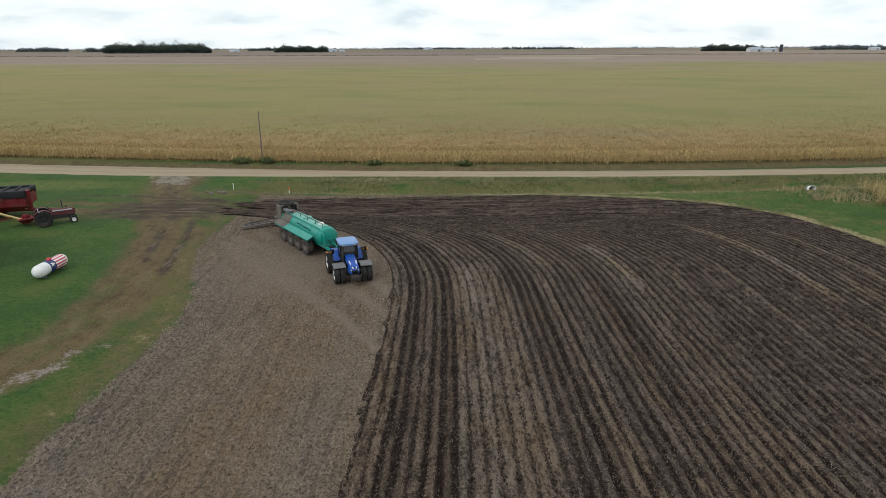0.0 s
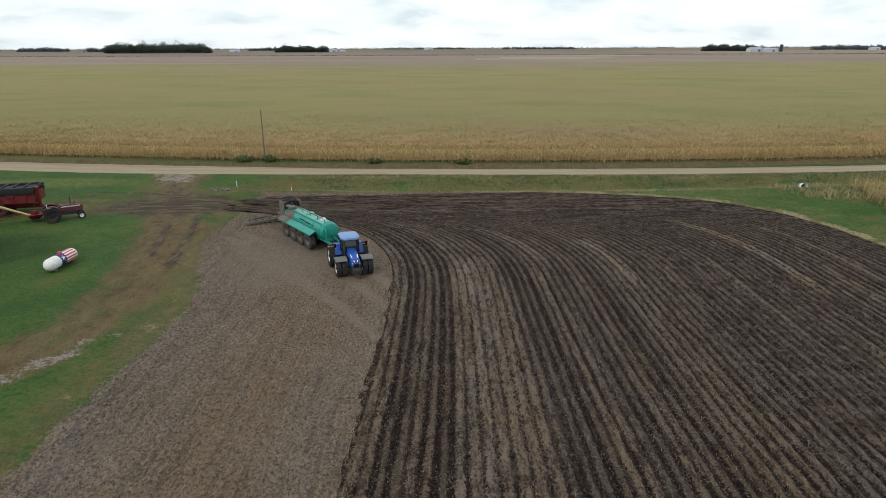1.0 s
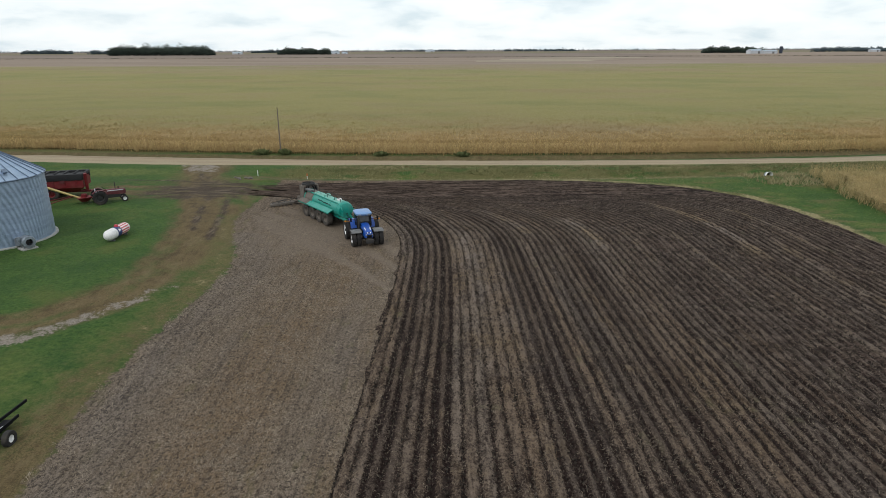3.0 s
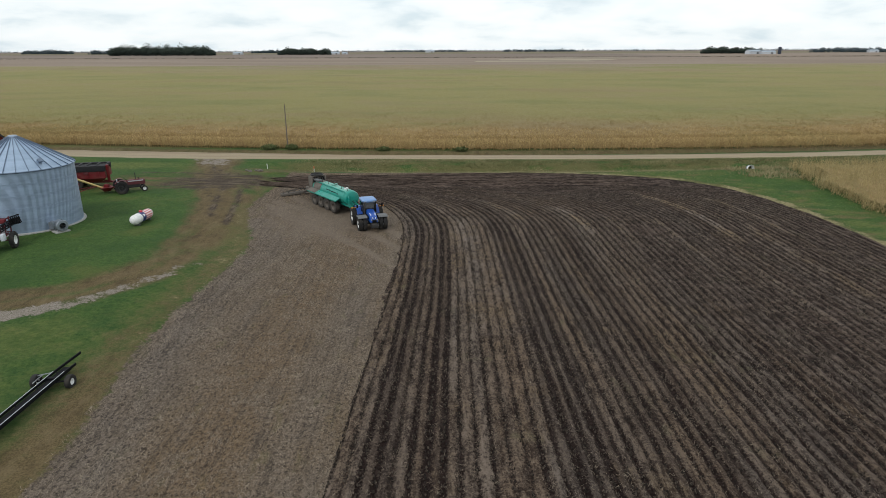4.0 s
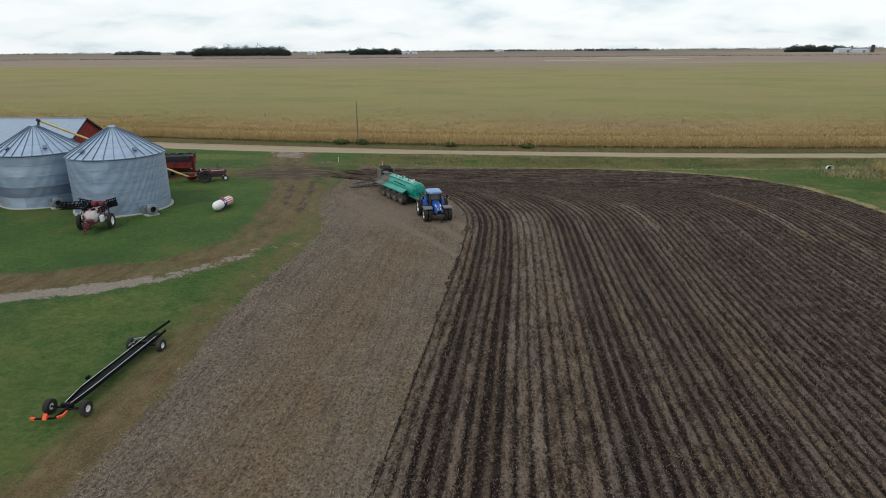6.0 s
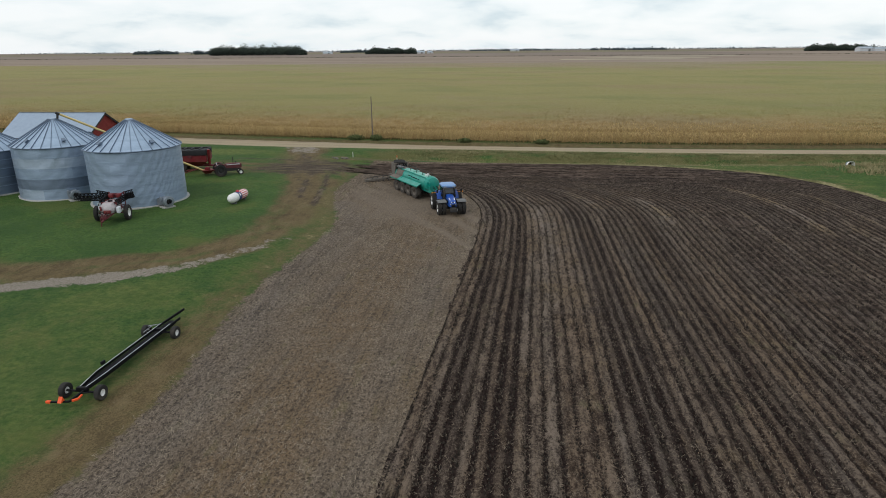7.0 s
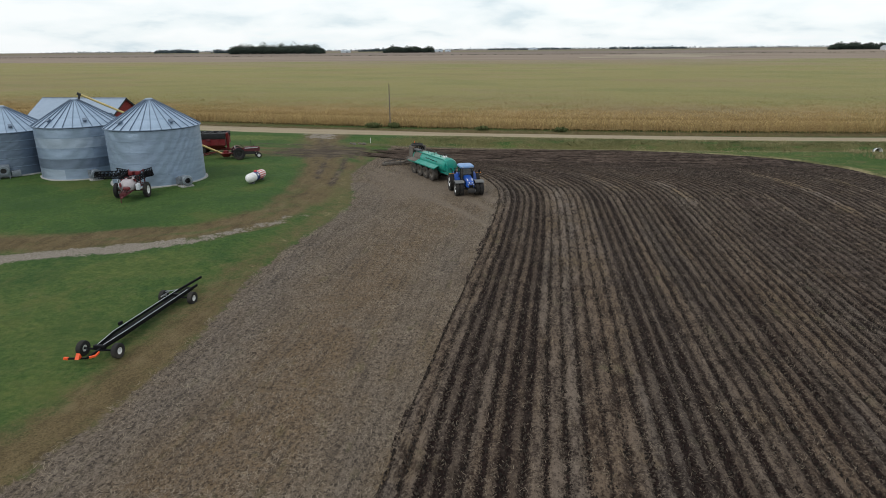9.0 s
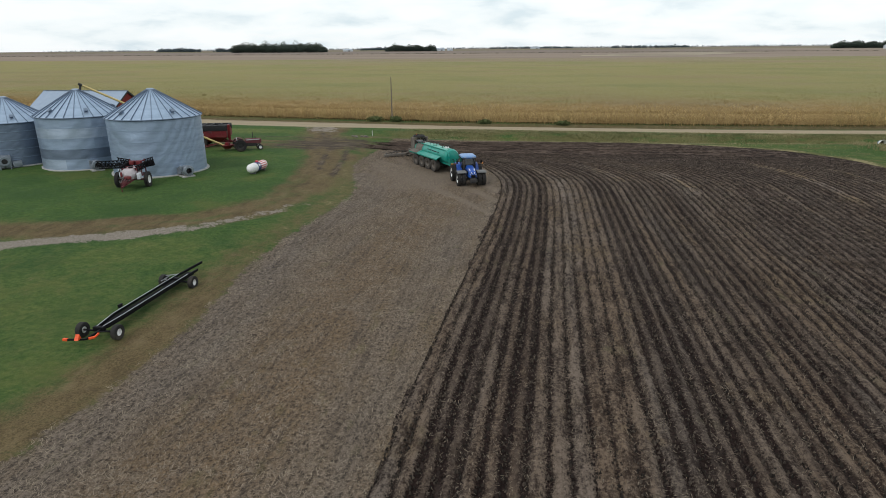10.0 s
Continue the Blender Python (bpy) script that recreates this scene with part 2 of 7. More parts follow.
def tilled_material():
    """Injected ground: u runs across the rows, v along them, in metres."""
    k = Nodes("injected_soil", 0.98, 0, 0.08)
    p = k.pos()
    uv = k.uv()
    u = k.split(uv)[0]
    fine, grit, broad = k.noise(p, 5.5, 5, 0.68), k.noise(p, 13.0, 3, 0.75), k.noise(p, 0.07, 3)
    wob = k.math("MULTIPLY", k.math("SUBTRACT", k.noise(k.scale(uv, (0.3, 0.12, 0)), 1.0, 2), 0.5), 0.20)
    at = k.math("ADD", k.math("DIVIDE", k.math("ADD", u, wob), 0.655), 0.5)
    off = k.math("MULTIPLY", k.math("ABSOLUTE", k.math("SUBTRACT", k.math("FRACT", at), 0.5)), 0.655)
    row = k.math("FLOOR", at)
    hash1, hash2 = k.white(row), k.white(k.math("ADD", row, 71.3))
    along = k.noise(k.scale(uv, (0.9, 0.06, 0)), 1.0, 3, 0.6)
    blot = k.noise(k.scale(uv, (1.5, 0.30, 0)), 1.0, 4, 0.68)
    drag = k.noise(k.scale(uv, (5.0, 1.1, 0)), 1.0, 4, 0.70)
    tone = k.attr("tone")
    # trash and crumbs drawn out along the rows
    v = k.math("ADD", k.math("MULTIPLY", blot, 0.24), k.math("ADD", k.math("MULTIPLY", drag, 0.30), k.math("MULTIPLY", k.noise(p, 6.5, 5, 0.85), 0.46)))
    top = k.mix(k.step(v, 0.425, 0.585), (0.022, 0.0152, 0.0120), (0.146, 0.111, 0.085))
    ridge = k.white(k.math("ADD", k.math("FLOOR", k.math("DIVIDE", k.math("ADD", u, wob), 0.655)), 13.7))
    top = k.mix(k.step(k.math("ADD", k.math("MULTIPLY", ridge, 0.7), k.math("MULTIPLY", along, 0.6)), 0.45, 0.95, 0.0, 0.38), top, k.mix(k.step(v, 0.42, 0.56), (0.030, 0.0225, 0.0190), (0.196, 0.158, 0.128)))
    hue = k.noise(k.scale(uv, (0.35, 0.03, 0)), 1.0, 3, 0.6)
    top = k.mix(k.math("MULTIPLY", k.step(hue, 0.48, 0.60), 0.6), top, k.mix(k.step(v, 0.425, 0.585), (0.025, 0.0155, 0.0110), (0.158, 0.112, 0.076)))
    top = k.mix(k.math("MULTIPLY", k.step(hue, 0.47, 0.38), 0.5), top, k.mix(k.step(v, 0.425, 0.585), (0.021, 0.0165, 0.0145), (0.134, 0.114, 0.098)))
    patch = k.noise(p, 0.22, 4, 0.65)
    top = k.mix(k.math("MULTIPLY", k.step(patch, 0.52, 0.66), 0.5), top, k.mix(k.step(drag, 0.42, 0.60), (0.040, 0.026, 0.016), (0.150, 0.110, 0.066)))
    top = k.mix(k.math("MULTIPLY", k.step(k.noise(p, 0.31, 3, 0.6), 0.60, 0.72), 0.35), top, (0.085, 0.088, 0.042))
    straw = k.noise(k.scale(p, (9.0, 5.0, 5.0)), 1.3, 4, 0.7, 0.6)
    top = k.mix(k.math("MULTIPLY", k.step(straw, 0.58, 0.67), 0.55), top, (0.205, 0.163, 0.128))
    band = k.step(k.math("ADD", tone, k.math("MULTIPLY", k.math("SUBTRACT", along, 0.5), 0.5)), 0.45, 1.05)
    top = k.mix(k.math("MULTIPLY", band, k.step(v, 0.40, 0.58, 0.66, 0.22)), top, (0.030, 0.0215, 0.0180))
    # each pass lays some slots wide, wet and dark and others thin
    rag = k.math("ADD", k.math("MULTIPLY", k.math("SUBTRACT", k.noise(k.scale(uv, (7.0, 3.4, 0)), 1.0, 4, 0.78), 0.5), 0.50), k.math("MULTIPLY", k.math("SUBTRACT", blot, 0.5), 0.24))
    reach = k.math("ADD", k.math("ADD", k.math("MULTIPLY", k.math("POWER", hash1, 2.2), 0.08), k.math("MULTIPLY", k.math("SUBTRACT", along, 0.5), 0.22)), k.math("MULTIPLY", k.math("SUBTRACT", tone, 0.5), 0.15))
    rag = k.math("ADD", rag, k.math("MULTIPLY", k.math("SUBTRACT", k.noise(p, 11.0, 3, 0.8), 0.5), 0.45))
    slot = k.step(k.math("SUBTRACT", k.math("ADD", off, rag), reach), 0.138, 0.03)
    wet = k.mix(k.step(fine, 0.35, 0.75), (0.0070, 0.0040, 0.0034), (0.030, 0.0190, 0.0160))
    strong = k.step(k.math("ADD", k.math("MULTIPLY", hash1, 0.6), k.math("MULTIPLY", along, 0.8)), 0.25, 0.80, 0.72, 1.0)
    c = k.mix(k.math("MULTIPLY", slot, strong), top, wet)
    smear = k.math("MULTIPLY", k.step(k.math("ADD", tone, k.math("SUBTRACT", along, 0.5)), 0.35, 1.0), k.step(blot, 0.46, 0.66, 0.0, 0.72))
    c = k.mix(k.math("MULTIPLY", smear, k.step(drag, 0.36, 0.60)), c, (0.019, 0.0125, 0.0110))
    # the headland, driven over and smeared crosswise
    cross = k.math("ADD", k.math("MULTIPLY", k.noise(k.scale(p, (0.16, 1.4, 0.0)), 1.0, 4, 0.68), 0.5), k.math("MULTIPLY", k.noise(k.scale(p, (0.5, 3.6, 0.0)), 1.0, 3, 0.7), 0.5))
    damp = k.step(k.math("ADD", k.attr("wet"), k.math("MULTIPLY", k.math("SUBTRACT", broad, 0.5), 1.2)), 0.15, 0.85)
    clay = k.mix(k.step(cross, 0.45, 0.58), (0.007, 0.0048, 0.0044), (0.116, 0.084, 0.069))
    c = k.mix(k.math("MULTIPLY", damp, 0.62), c, clay)
    clump = k.noise(k.scale(uv, (3.2, 0.8, 0)), 1.0, 3, 0.7)
    far = k.attr("wet")
    c = k.mix(k.math("MULTIPLY", k.step(clump, 0.53, 0.64), k.step(far, 0.05, 0.5, 0.18, 0.62)), c, (0.0085, 0.0058, 0.0052))
    c = k.mix(k.math("MULTIPLY", k.step(clump, 0.47, 0.37), k.step(far, 0.05, 0.5, 0.10, 0.42)), c, (0.170, 0.134, 0.110))
    # rows left pale and dry, and wheel marks
    pale = k.math("MULTIPLY", k.step(hash2, 0.84, 0.97), k.step(along, 0.47, 0.64))
    pale = k.math("MULTIPLY", pale, k.step(k.math("ABSOLUTE", k.math("SUBTRACT", off, 0.30)), 0.17, 0.05))
    c = k.mix(k.math("MULTIPLY", pale, k.step(fine, 0.36, 0.60, 0.0, 0.60)), c, (0.180, 0.140, 0.110))
    c = k.mix(k.math("MULTIPLY", k.attr("pale"), k.step(k.math("ADD", k.math("MULTIPLY", drag, 0.6), k.math("MULTIPLY", fine, 0.4)), 0.40, 0.56)), c, k.mix(k.step(patch, 0.40, 0.60), (0.200, 0.165, 0.140), (0.185, 0.138, 0.090)))
    h = k.math("ADD", k.math("MULTIPLY", fine, 0.6), k.math("ADD", k.math("MULTIPLY", grit, 0.4), k.math("MULTIPLY", drag, 0.6)))
    return k.done(c, h, 0.9, 0.13)


def road_material():
    k = Nodes("gravel_road_surface", 0.95, 0, 0.2)
    p = k.pos()
    grit, fine = k.noise(p, 14.0, 4, 0.7), k.noise(k.scale(p, (0.25, 2.2, 1)), 1.0, 4, 0.6)
    c = k.mix(k.step(grit, 0.3, 0.72), (0.225, 0.182, 0.118), (0.350, 0.292, 0.200))
    o = k.math("ADD", k.attr("across"), k.math("MULTIPLY", k.math("SUBTRACT", k.noise(k.scale(p, (0.08, 0.5, 1)), 1.0, 3), 0.5), 0.8))
    worn = k.math("ADD", k.step(k.math("ABSOLUTE", k.math("SUBTRACT", o, 0.55)), 0.30, 0.05), k.step(k.math("ABSOLUTE", k.math("ADD", o, 0.35)), 0.18, 0.04, 0.0, 0.6))
    c = k.mix(k.math("MULTIPLY", worn, k.step(fine, 0.3, 0.6, 0.25, 0.75)), c, (0.195, 0.138, 0.088))
    c = k.mix(k.math("MULTIPLY", k.step(fine, 0.45, 0.7), 0.55), c, (0.21, 0.170, 0.120))
    c = k.mix(k.math("MULTIPLY", k.step(k.noise(k.scale(p, (0.05, 0.4, 1)), 1.0, 3), 0.5, 0.65), 0.4), c, (0.27, 0.20, 0.13))
    return k.done(c, grit, 0.4, 0.03)


def corn_material(name, front, back, start, deep):
    """Ripening maize: drier along the field's edge, greener within."""
    k = Nodes(name, 0.85, 0, 0.25)
    p = k.pos()
    x = k.split(p)
    d = k.math("SUBTRACT", x[1], k.math("ADD", start, k.math("MULTIPLY", k.math("POWER", k.math("ABSOLUTE", k.math("SUBTRACT", x[0], 12.0)), 2.0), 0.0009)))
    broad, mid, fine = k.noise(k.scale(p, (0.0065, 0.013, 0)), 1.0, 4, 0.6), k.noise(p, 0.16, 4, 0.6), k.noise(p, 2.2, 4, 0.7)
    soft = k.noise(k.scale(p, (0.022, 0.034, 0)), 1.0, 4, 0.62)
    w = k.math("ADD", k.math("DIVIDE", d, deep), k.math("MULTIPLY", k.math("SUBTRACT", mid, 0.5), 0.9))
    c = k.mix(k.step(w, 0.15, 1.0), front, back)
    c = k.mix(k.math("MULTIPLY", k.step(k.math("ADD", k.math("DIVIDE", d, 500.0), k.math("MULTIPLY", k.math("SUBTRACT", broad, 0.5), 0.9)), 0.45, 1.0), 0.92), c, (0.230, 0.178, 0.128))
    c = k.mix(k.math("MULTIPLY", k.step(broad, 0.50, 0.62), 0.5), c, (0.225, 0.165, 0.080))
    c = k.mix(k.math("MULTIPLY", k.step(broad, 0.48, 0.36), 0.6), c, (0.172, 0.180, 0.054))
    c = k.mix(k.math("MULTIPLY", k.step(soft, 0.50, 0.64), 0.42), c, (0.163, 0.168, 0.052))
    c = k.mix(k.math("MULTIPLY", k.step(soft, 0.48, 0.36), 0.42), c, (0.255, 0.195, 0.098))
    c = k.mix(k.math("MULTIPLY", k.step(fine, 0.55, 0.30), 0.35), c, (0.085, 0.068, 0.018))
    c = k.mix(k.math("MULTIPLY", k.step(fine, 0.55, 0.75), 0.30), c, (0.40, 0.31, 0.15))
    t = k.attr("tint")
    c = k.mix(k.math("MULTIPLY", t, 0.5), c, (0.36, 0.235, 0.095))
    h = k.math("ADD", fine, mid)
    return k.done(c, h, 1.0, 0.5)


def stuff_material(name, a, b, c3=None, rough=0.9):
    """Loose blades, straws and leaves, varied by the tint kept on each piece."""
    k = Nodes(name, rough, 0, 0.2)
    c = k.mix(k.attr("tint"), a, b)
    if c3:
        c = k.mix(k.step(k.noise(k.pos(), 0.4, 3), 0.45, 0.7), c, c3)
    return k.done(c)


def far_material(name, a, b, s=(0.003, 0.02, 0.02)):
    k = Nodes(name, 0.95, 0, 0.1)
    p = k.pos()
    c = k.mix(k.step(k.noise(k.scale(p, s), 1.0, 4, 0.6), 0.35, 0.68), a, b)
    c = k.mix(k.math("MULTIPLY", k.step(k.noise(p, 0.25, 4, 0.7), 0.4, 0.7), 0.35), c, tuple(v * 0.6 for v in a))
    return k.done(c)


def bin_material(name, base, tone):
    """Weathered galvanised sheet, each sheet of a slightly different grey."""
    k = Nodes(name, 0.42, 0.75, 0.5)
    p = k.obj()
    streak = k.noise(k.scale(p, (0.5, 0.5, 2.6)), 1.0, 4, 0.6)
    spangle = k.noise(p, 6.0, 3, 0.7)
    c = k.mix(k.step(streak, 0.35, 0.7), base, tuple(v * 0.87 for v in base))
    c = k.mix(k.math("MULTIPLY", k.step(spangle, 0.4, 0.7), 0.25), c, tuple(v * 1.12 for v in base))
    c = k.mix(k.math("MULTIPLY", k.rand(), tone), c, (0.20, 0.245, 0.30))
    return k.done(c, spangle, 0.05, 0.01, k.step(streak, 0.3, 0.7, 0.36, 0.55))


M = {
    "ground": ground_material(),
    "tilled": tilled_material(),
    "road": road_material(),
    "corn": corn_material("maize_canopy", (0.315, 0.220, 0.098), (0.238, 0.210, 0.074), 92.0, 38.0),
    "plant": stuff_material("maize_leaf", (0.235, 0.150, 0.060), (0.60, 0.440, 0.205), (0.42, 0.315, 0.138)),
    "dryplant": stuff_material("bleached_maize_leaf", (0.235, 0.180, 0.078), (0.42, 0.335, 0.165), (0.27, 0.225, 0.110)),
    "clod": stuff_material("soil_clod", (0.014, 0.011, 0.009), (0.085, 0.067, 0.052)),
    "straw": stuff_material("straw_piece", (0.12, 0.094, 0.070), (0.40, 0.330, 0.250)),
    "weed": stuff_material("rough_grass_blade", (0.115, 0.122, 0.052), (0.345, 0.290, 0.165), (0.190, 0.172, 0.086)),
    "lawn": stuff_material("rank_grass_blade", (0.048, 0.098, 0.024), (0.230, 0.190, 0.105)),
    "verge": stuff_material("verge_blade", (0.070, 0.082, 0.040), (0.140, 0.130, 0.072)),
    "bush": stuff_material("bush_leaf", (0.055, 0.078, 0.028), (0.125, 0.142, 0.058)),
    "tree": stuff_material("distant_foliage", (0.026, 0.040, 0.034), (0.080, 0.100, 0.074), (0.050, 0.068, 0.056)),
    # far foliage with the blue-grey of distance haze painted into its colour
    "hazetree": stuff_material("hazy_far_foliage", (0.060, 0.084, 0.096), (0.125, 0.158, 0.172)),
    "bark": paint("bark", (0.10, 0.08, 0.06), 0.9),
    "pole": paint("weathered_pole_wood", (0.16, 0.13, 0.11), 0.9),
    "sheet": bin_material("galvanised_sheet", (0.280, 0.358, 0.465), 0.16),
    "roofsheet": bin_material("galvanised_roof_panel", (0.345, 0.440, 0.560), 0.14),
    "galv": paint("galvanised_fitting", (0.26, 0.295, 0.335), 0.45, 0.6),
    "concrete": paint("concrete", (0.36, 0.36, 0.34), 0.9, 0, (0.16, 0.14, 0.11), 0.5),
    "rubber": paint("tyre_rubber", (0.022, 0.021, 0.021), 0.85, 0, (0.10, 0.085, 0.065), 0.45, 0.3),
    "dusty": paint("dusty_tyre_rubber", (0.060, 0.054, 0.048), 0.9, 0, (0.14, 0.118, 0.095), 0.6, 0.2),
    "white": paint("white_paint", (0.78, 0.78, 0.77), 0.4, 0, (0.35, 0.32, 0.27), 0.25),
    "blue": paint("blue_paint", (0.008, 0.066, 0.33), 0.28, 0, (0.10, 0.10, 0.11), 0.2),
    "skyblue": paint("pale_blue_roof_paint", (0.150, 0.280, 0.520), 0.35, 0, (0.3, 0.32, 0.35), 0.25),
    "teal": paint("teal_paint", (0.008, 0.262, 0.205), 0.27, 0, (0.10, 0.14, 0.12), 0.35),
    "tealtop": paint("dusty_teal_paint", (0.15, 0.42, 0.345), 0.45, 0, (0.24, 0.27, 0.23), 0.6),
    "muck": paint("dried_muck", (0.145, 0.126, 0.107), 0.9, 0, (0.05, 0.044, 0.038), 0.8),
    "black": paint("black_paint", (0.006, 0.006, 0.008), 0.5, 0, (0.03, 0.028, 0.026), 0.2, 0.12),
    "dark": paint("dark_iron", (0.035, 0.034, 0.034), 0.6, 0.3, (0.10, 0.085, 0.065), 0.4),
    "grey": paint("grey_plastic", (0.115, 0.12, 0.125), 0.6, 0, (0.22, 0.20, 0.17), 0.4),
    "polytank": paint("stained_plastic", (0.36, 0.33, 0.34), 0.5, 0, (0.20, 0.13, 0.13), 0.75),
    "red": paint("red_paint", (0.145, 0.009, 0.013), 0.4, 0, (0.14, 0.07, 0.05), 0.35),
    "oldred": paint("faded_red_paint", (0.095, 0.011, 0.017), 0.55, 0, (0.13, 0.08, 0.07), 0.5),
    "barnred": paint("barn_red_boards", (0.23, 0.026, 0.022), 0.8, 0, (0.12, 0.03, 0.025), 0.5),
    "yellow": paint("yellow_paint", (0.60, 0.46, 0.18), 0.45, 0, (0.30, 0.22, 0.09), 0.35),
    "orange": paint("safety_orange", (0.80, 0.085, 0.012), 0.5, 0, (0.3, 0.1, 0.05), 0.1),
    "navy": paint("navy_paint", (0.012, 0.028, 0.13), 0.4, 0, (0.1, 0.1, 0.12), 0.15),
    "stripe": paint("stripe_red_paint", (0.52, 0.025, 0.045), 0.4, 0, (0.3, 0.1, 0.1), 0.15),
    "tarp": paint("black_tarpaulin", (0.008, 0.008, 0.010), 0.7, 0, (0.05, 0.05, 0.05), 0.3),
    "steel": paint("bare_steel", (0.45, 0.46, 0.48), 0.35, 0.8),
    "silo": paint("dark_blue_silo_enamel", (0.020, 0.028, 0.050), 0.4),
    "farwhite": paint("pale_shed_cladding", (0.55, 0.58, 0.62), 0.6),
    "farroof": paint("shed_roof_sheet", (0.36, 0.42, 0.48), 0.5, 0.3),
    "barnroof": paint("barn_roof_sheet", (0.275, 0.345, 0.440), 0.5, 0.2, (0.22, 0.27, 0.34), 0.35),
    "amber": paint("amber_lens", (0.65, 0.25, 0.02), 0.25),
    "soy": far_material("ripe_soybean_field", (0.205, 0.160, 0.122), (0.27, 0.215, 0.170)),
    "bean": far_material("brown_far_field", (0.165, 0.132, 0.108), (0.225, 0.180, 0.148)),
    "farcorn": far_material("dull_green_far_field", (0.150, 0.135, 0.085), (0.20, 0.175, 0.115)),
    "hedge": far_material("dark_field_margin", (0.075, 0.060, 0.030), (0.11, 0.085, 0.045)),
    "pale": far_material("pale_stubble_strip", (0.36, 0.32, 0.24), (0.30, 0.26, 0.19)),
}
glass_k = Nodes("tinted_cab_glass", 0.08, 0.0, 0.6)
M["glass"] = glass_k.done((0.03, 0.035, 0.04))
glass_k.b.inputs["Transmission Weight"].default_value = 0.45


# ---- mesh helpers ----
def mesh_from(name, verts, faces, mat, parent=None, smooth=False):
    me = bpy.data.meshes.new(name)
    me.from_pydata(verts, [], faces)
    me.materials.append(mat)
    if smooth:
        me.polygons.foreach_set("use_smooth", [True] * len(me.polygons))
    ob = new(name, me)
    ob.parent = parent
    return ob


def thing(name, m, label, category, group="", kind=""):
    ob = new(name)
    ob.empty_display_size = 0.3
    ob.matrix_world = m
    return tagged(ob, label, category, group, kind)


def part(name, bm, mat, parent, label="", smooth=True):
    """Links a bmesh, built in its thing's own space, as one mesh under the thing."""
    me = bpy.data.meshes.new(name)
    bmesh.ops.recalc_face_normals(bm, faces=bm.faces)
    bm.to_mesh(me)
    bm.free()
    me.materials.append(M[mat])
    if smooth:
        me.polygons.foreach_set("use_smooth", [True] * len(me.polygons))
        me.set_sharp_from_angle(angle=radians(35))
    ob = new(name, me)
    ob.parent = parent
    return tagged(ob, label)


def box(bm, c, s, m=None, bevel=0.0):
    made = bmesh.ops.create_cube(bm, size=1.0, matrix=Matrix.Translation(c) @ Matrix.Diagonal((*s, 1)))
    if bevel:
        edges = list({e for v in made["verts"] for e in v.link_edges})
        out = bmesh.ops.bevel(bm, geom=edges, offset=bevel, segments=2, profile=0.6, affect="EDGES")
        made["verts"] = list({v for f in out["faces"] for v in f.verts} | {v for v in made["verts"] if v.is_valid})
    if m is not None:
        bmesh.ops.transform(bm, matrix=m, verts=made["verts"])
    return bm


def rod(bm, a, b, r, seg=8, r2=None):
    a, b = Vector(a), Vector(b)
    d = b - a
    m = Matrix.Translation((a + b) / 2) @ d.to_track_quat("Z", "Y").to_matrix().to_4x4()
    bmesh.ops.create_cone(bm, cap_ends=True, segments=seg, radius1=r, radius2=r if r2 is None else r2, depth=d.length, matrix=m)
    return bm


def beam(bm, a, b, w, h):
    """A square bar from a to b."""
    a, b = Vector(a), Vector(b)
    d = b - a
    m = Matrix.Translation((a + b) / 2) @ d.to_track_quat("Y", "Z").to_matrix().to_4x4()
    bmesh.ops.create_cube(bm, size=1.0, matrix=m @ Matrix.Diagonal((w, d.length, h, 1)))
    return bm


def lathe(bm, prof, seg=24, m=None, close=False):
    """Turns a list of (radius, height) round z."""
    rings = []
    for r, z in prof:
        if r < 1e-5:
            rings.append([bm.verts.new((0, 0, z))])
        else:
            rings.append([bm.verts.new((r * math.cos(2 * math.pi * i / seg), r * math.sin(2 * math.pi * i / seg), z)) for i in range(seg)])
    pairs = list(zip(rings, rings[1:])) + ([(rings[-1], rings[0])] if close else [])
    for p, q in pairs:
        for i in range(seg):
            j = (i + 1) % seg
            if len(p) == 1 and len(q) == 1:
                continue
            if len(p) == 1:
                bm.faces.new((p[0], q[i], q[j]))
            elif len(q) == 1:
                bm.faces.new((p[i], p[j], q[0]))
            else:
                bm.faces.new((p[i], p[j], q[j], q[i]))
    if m is not None:
        bmesh.ops.transform(bm, matrix=m, verts=[v for r in rings for v in r])
    return bm


def loft(bm, rings, cap=True):
    """Skins a row of closed rings of equal count."""
    vs = [[bm.verts.new(p) for p in r] for r in rings]
    n = len(vs[0])
    for p, q in zip(vs, vs[1:]):
        for i in range(n):
            bm.faces.new((p[i], p[(i + 1) % n], q[(i + 1) % n], q[i]))
    if cap:
        bm.faces.new(vs[0][::-1])
        bm.faces.new(vs[-1])
    return bm


def plate(bm, prof, x0, x1):
    """A side profile in (y, z), drawn out from x0 to x1."""
    a = [bm.verts.new((x0, y, z)) for y, z in prof]
    b = [bm.verts.new((x1, y, z)) for y, z in prof]
    n = len(prof)
    for i in range(n):
        bm.faces.new((a[i], a[(i + 1) % n], b[(i + 1) % n], b[i]))
    bm.faces.new(a[::-1])
    bm.faces.new(b)
    return bm


def B():
    return bmesh.new()


# ---- lie of the land ----
def sm(t):
    t = np.clip(t, 0, 1)
    return t * t * (3 - 2 * t)


def road_y(x):
    d = np.clip(np.asarray(x, float) - 12.0, -75, 70)
    far = np.asarray(x, float) - 12.0 - d
    return 81.5 + 0.0011 * d * d + 0.0022 * d * far * 0.5


def road_mid(x):
    """Offset of the driven strip's middle from the road line, and half its width."""
    x = np.asarray(x, float)
    return 1.95 - 0.0335 * np.clip(x, 0, 60), 2.2 + 1.25 * sm((-x - 5) / 40)


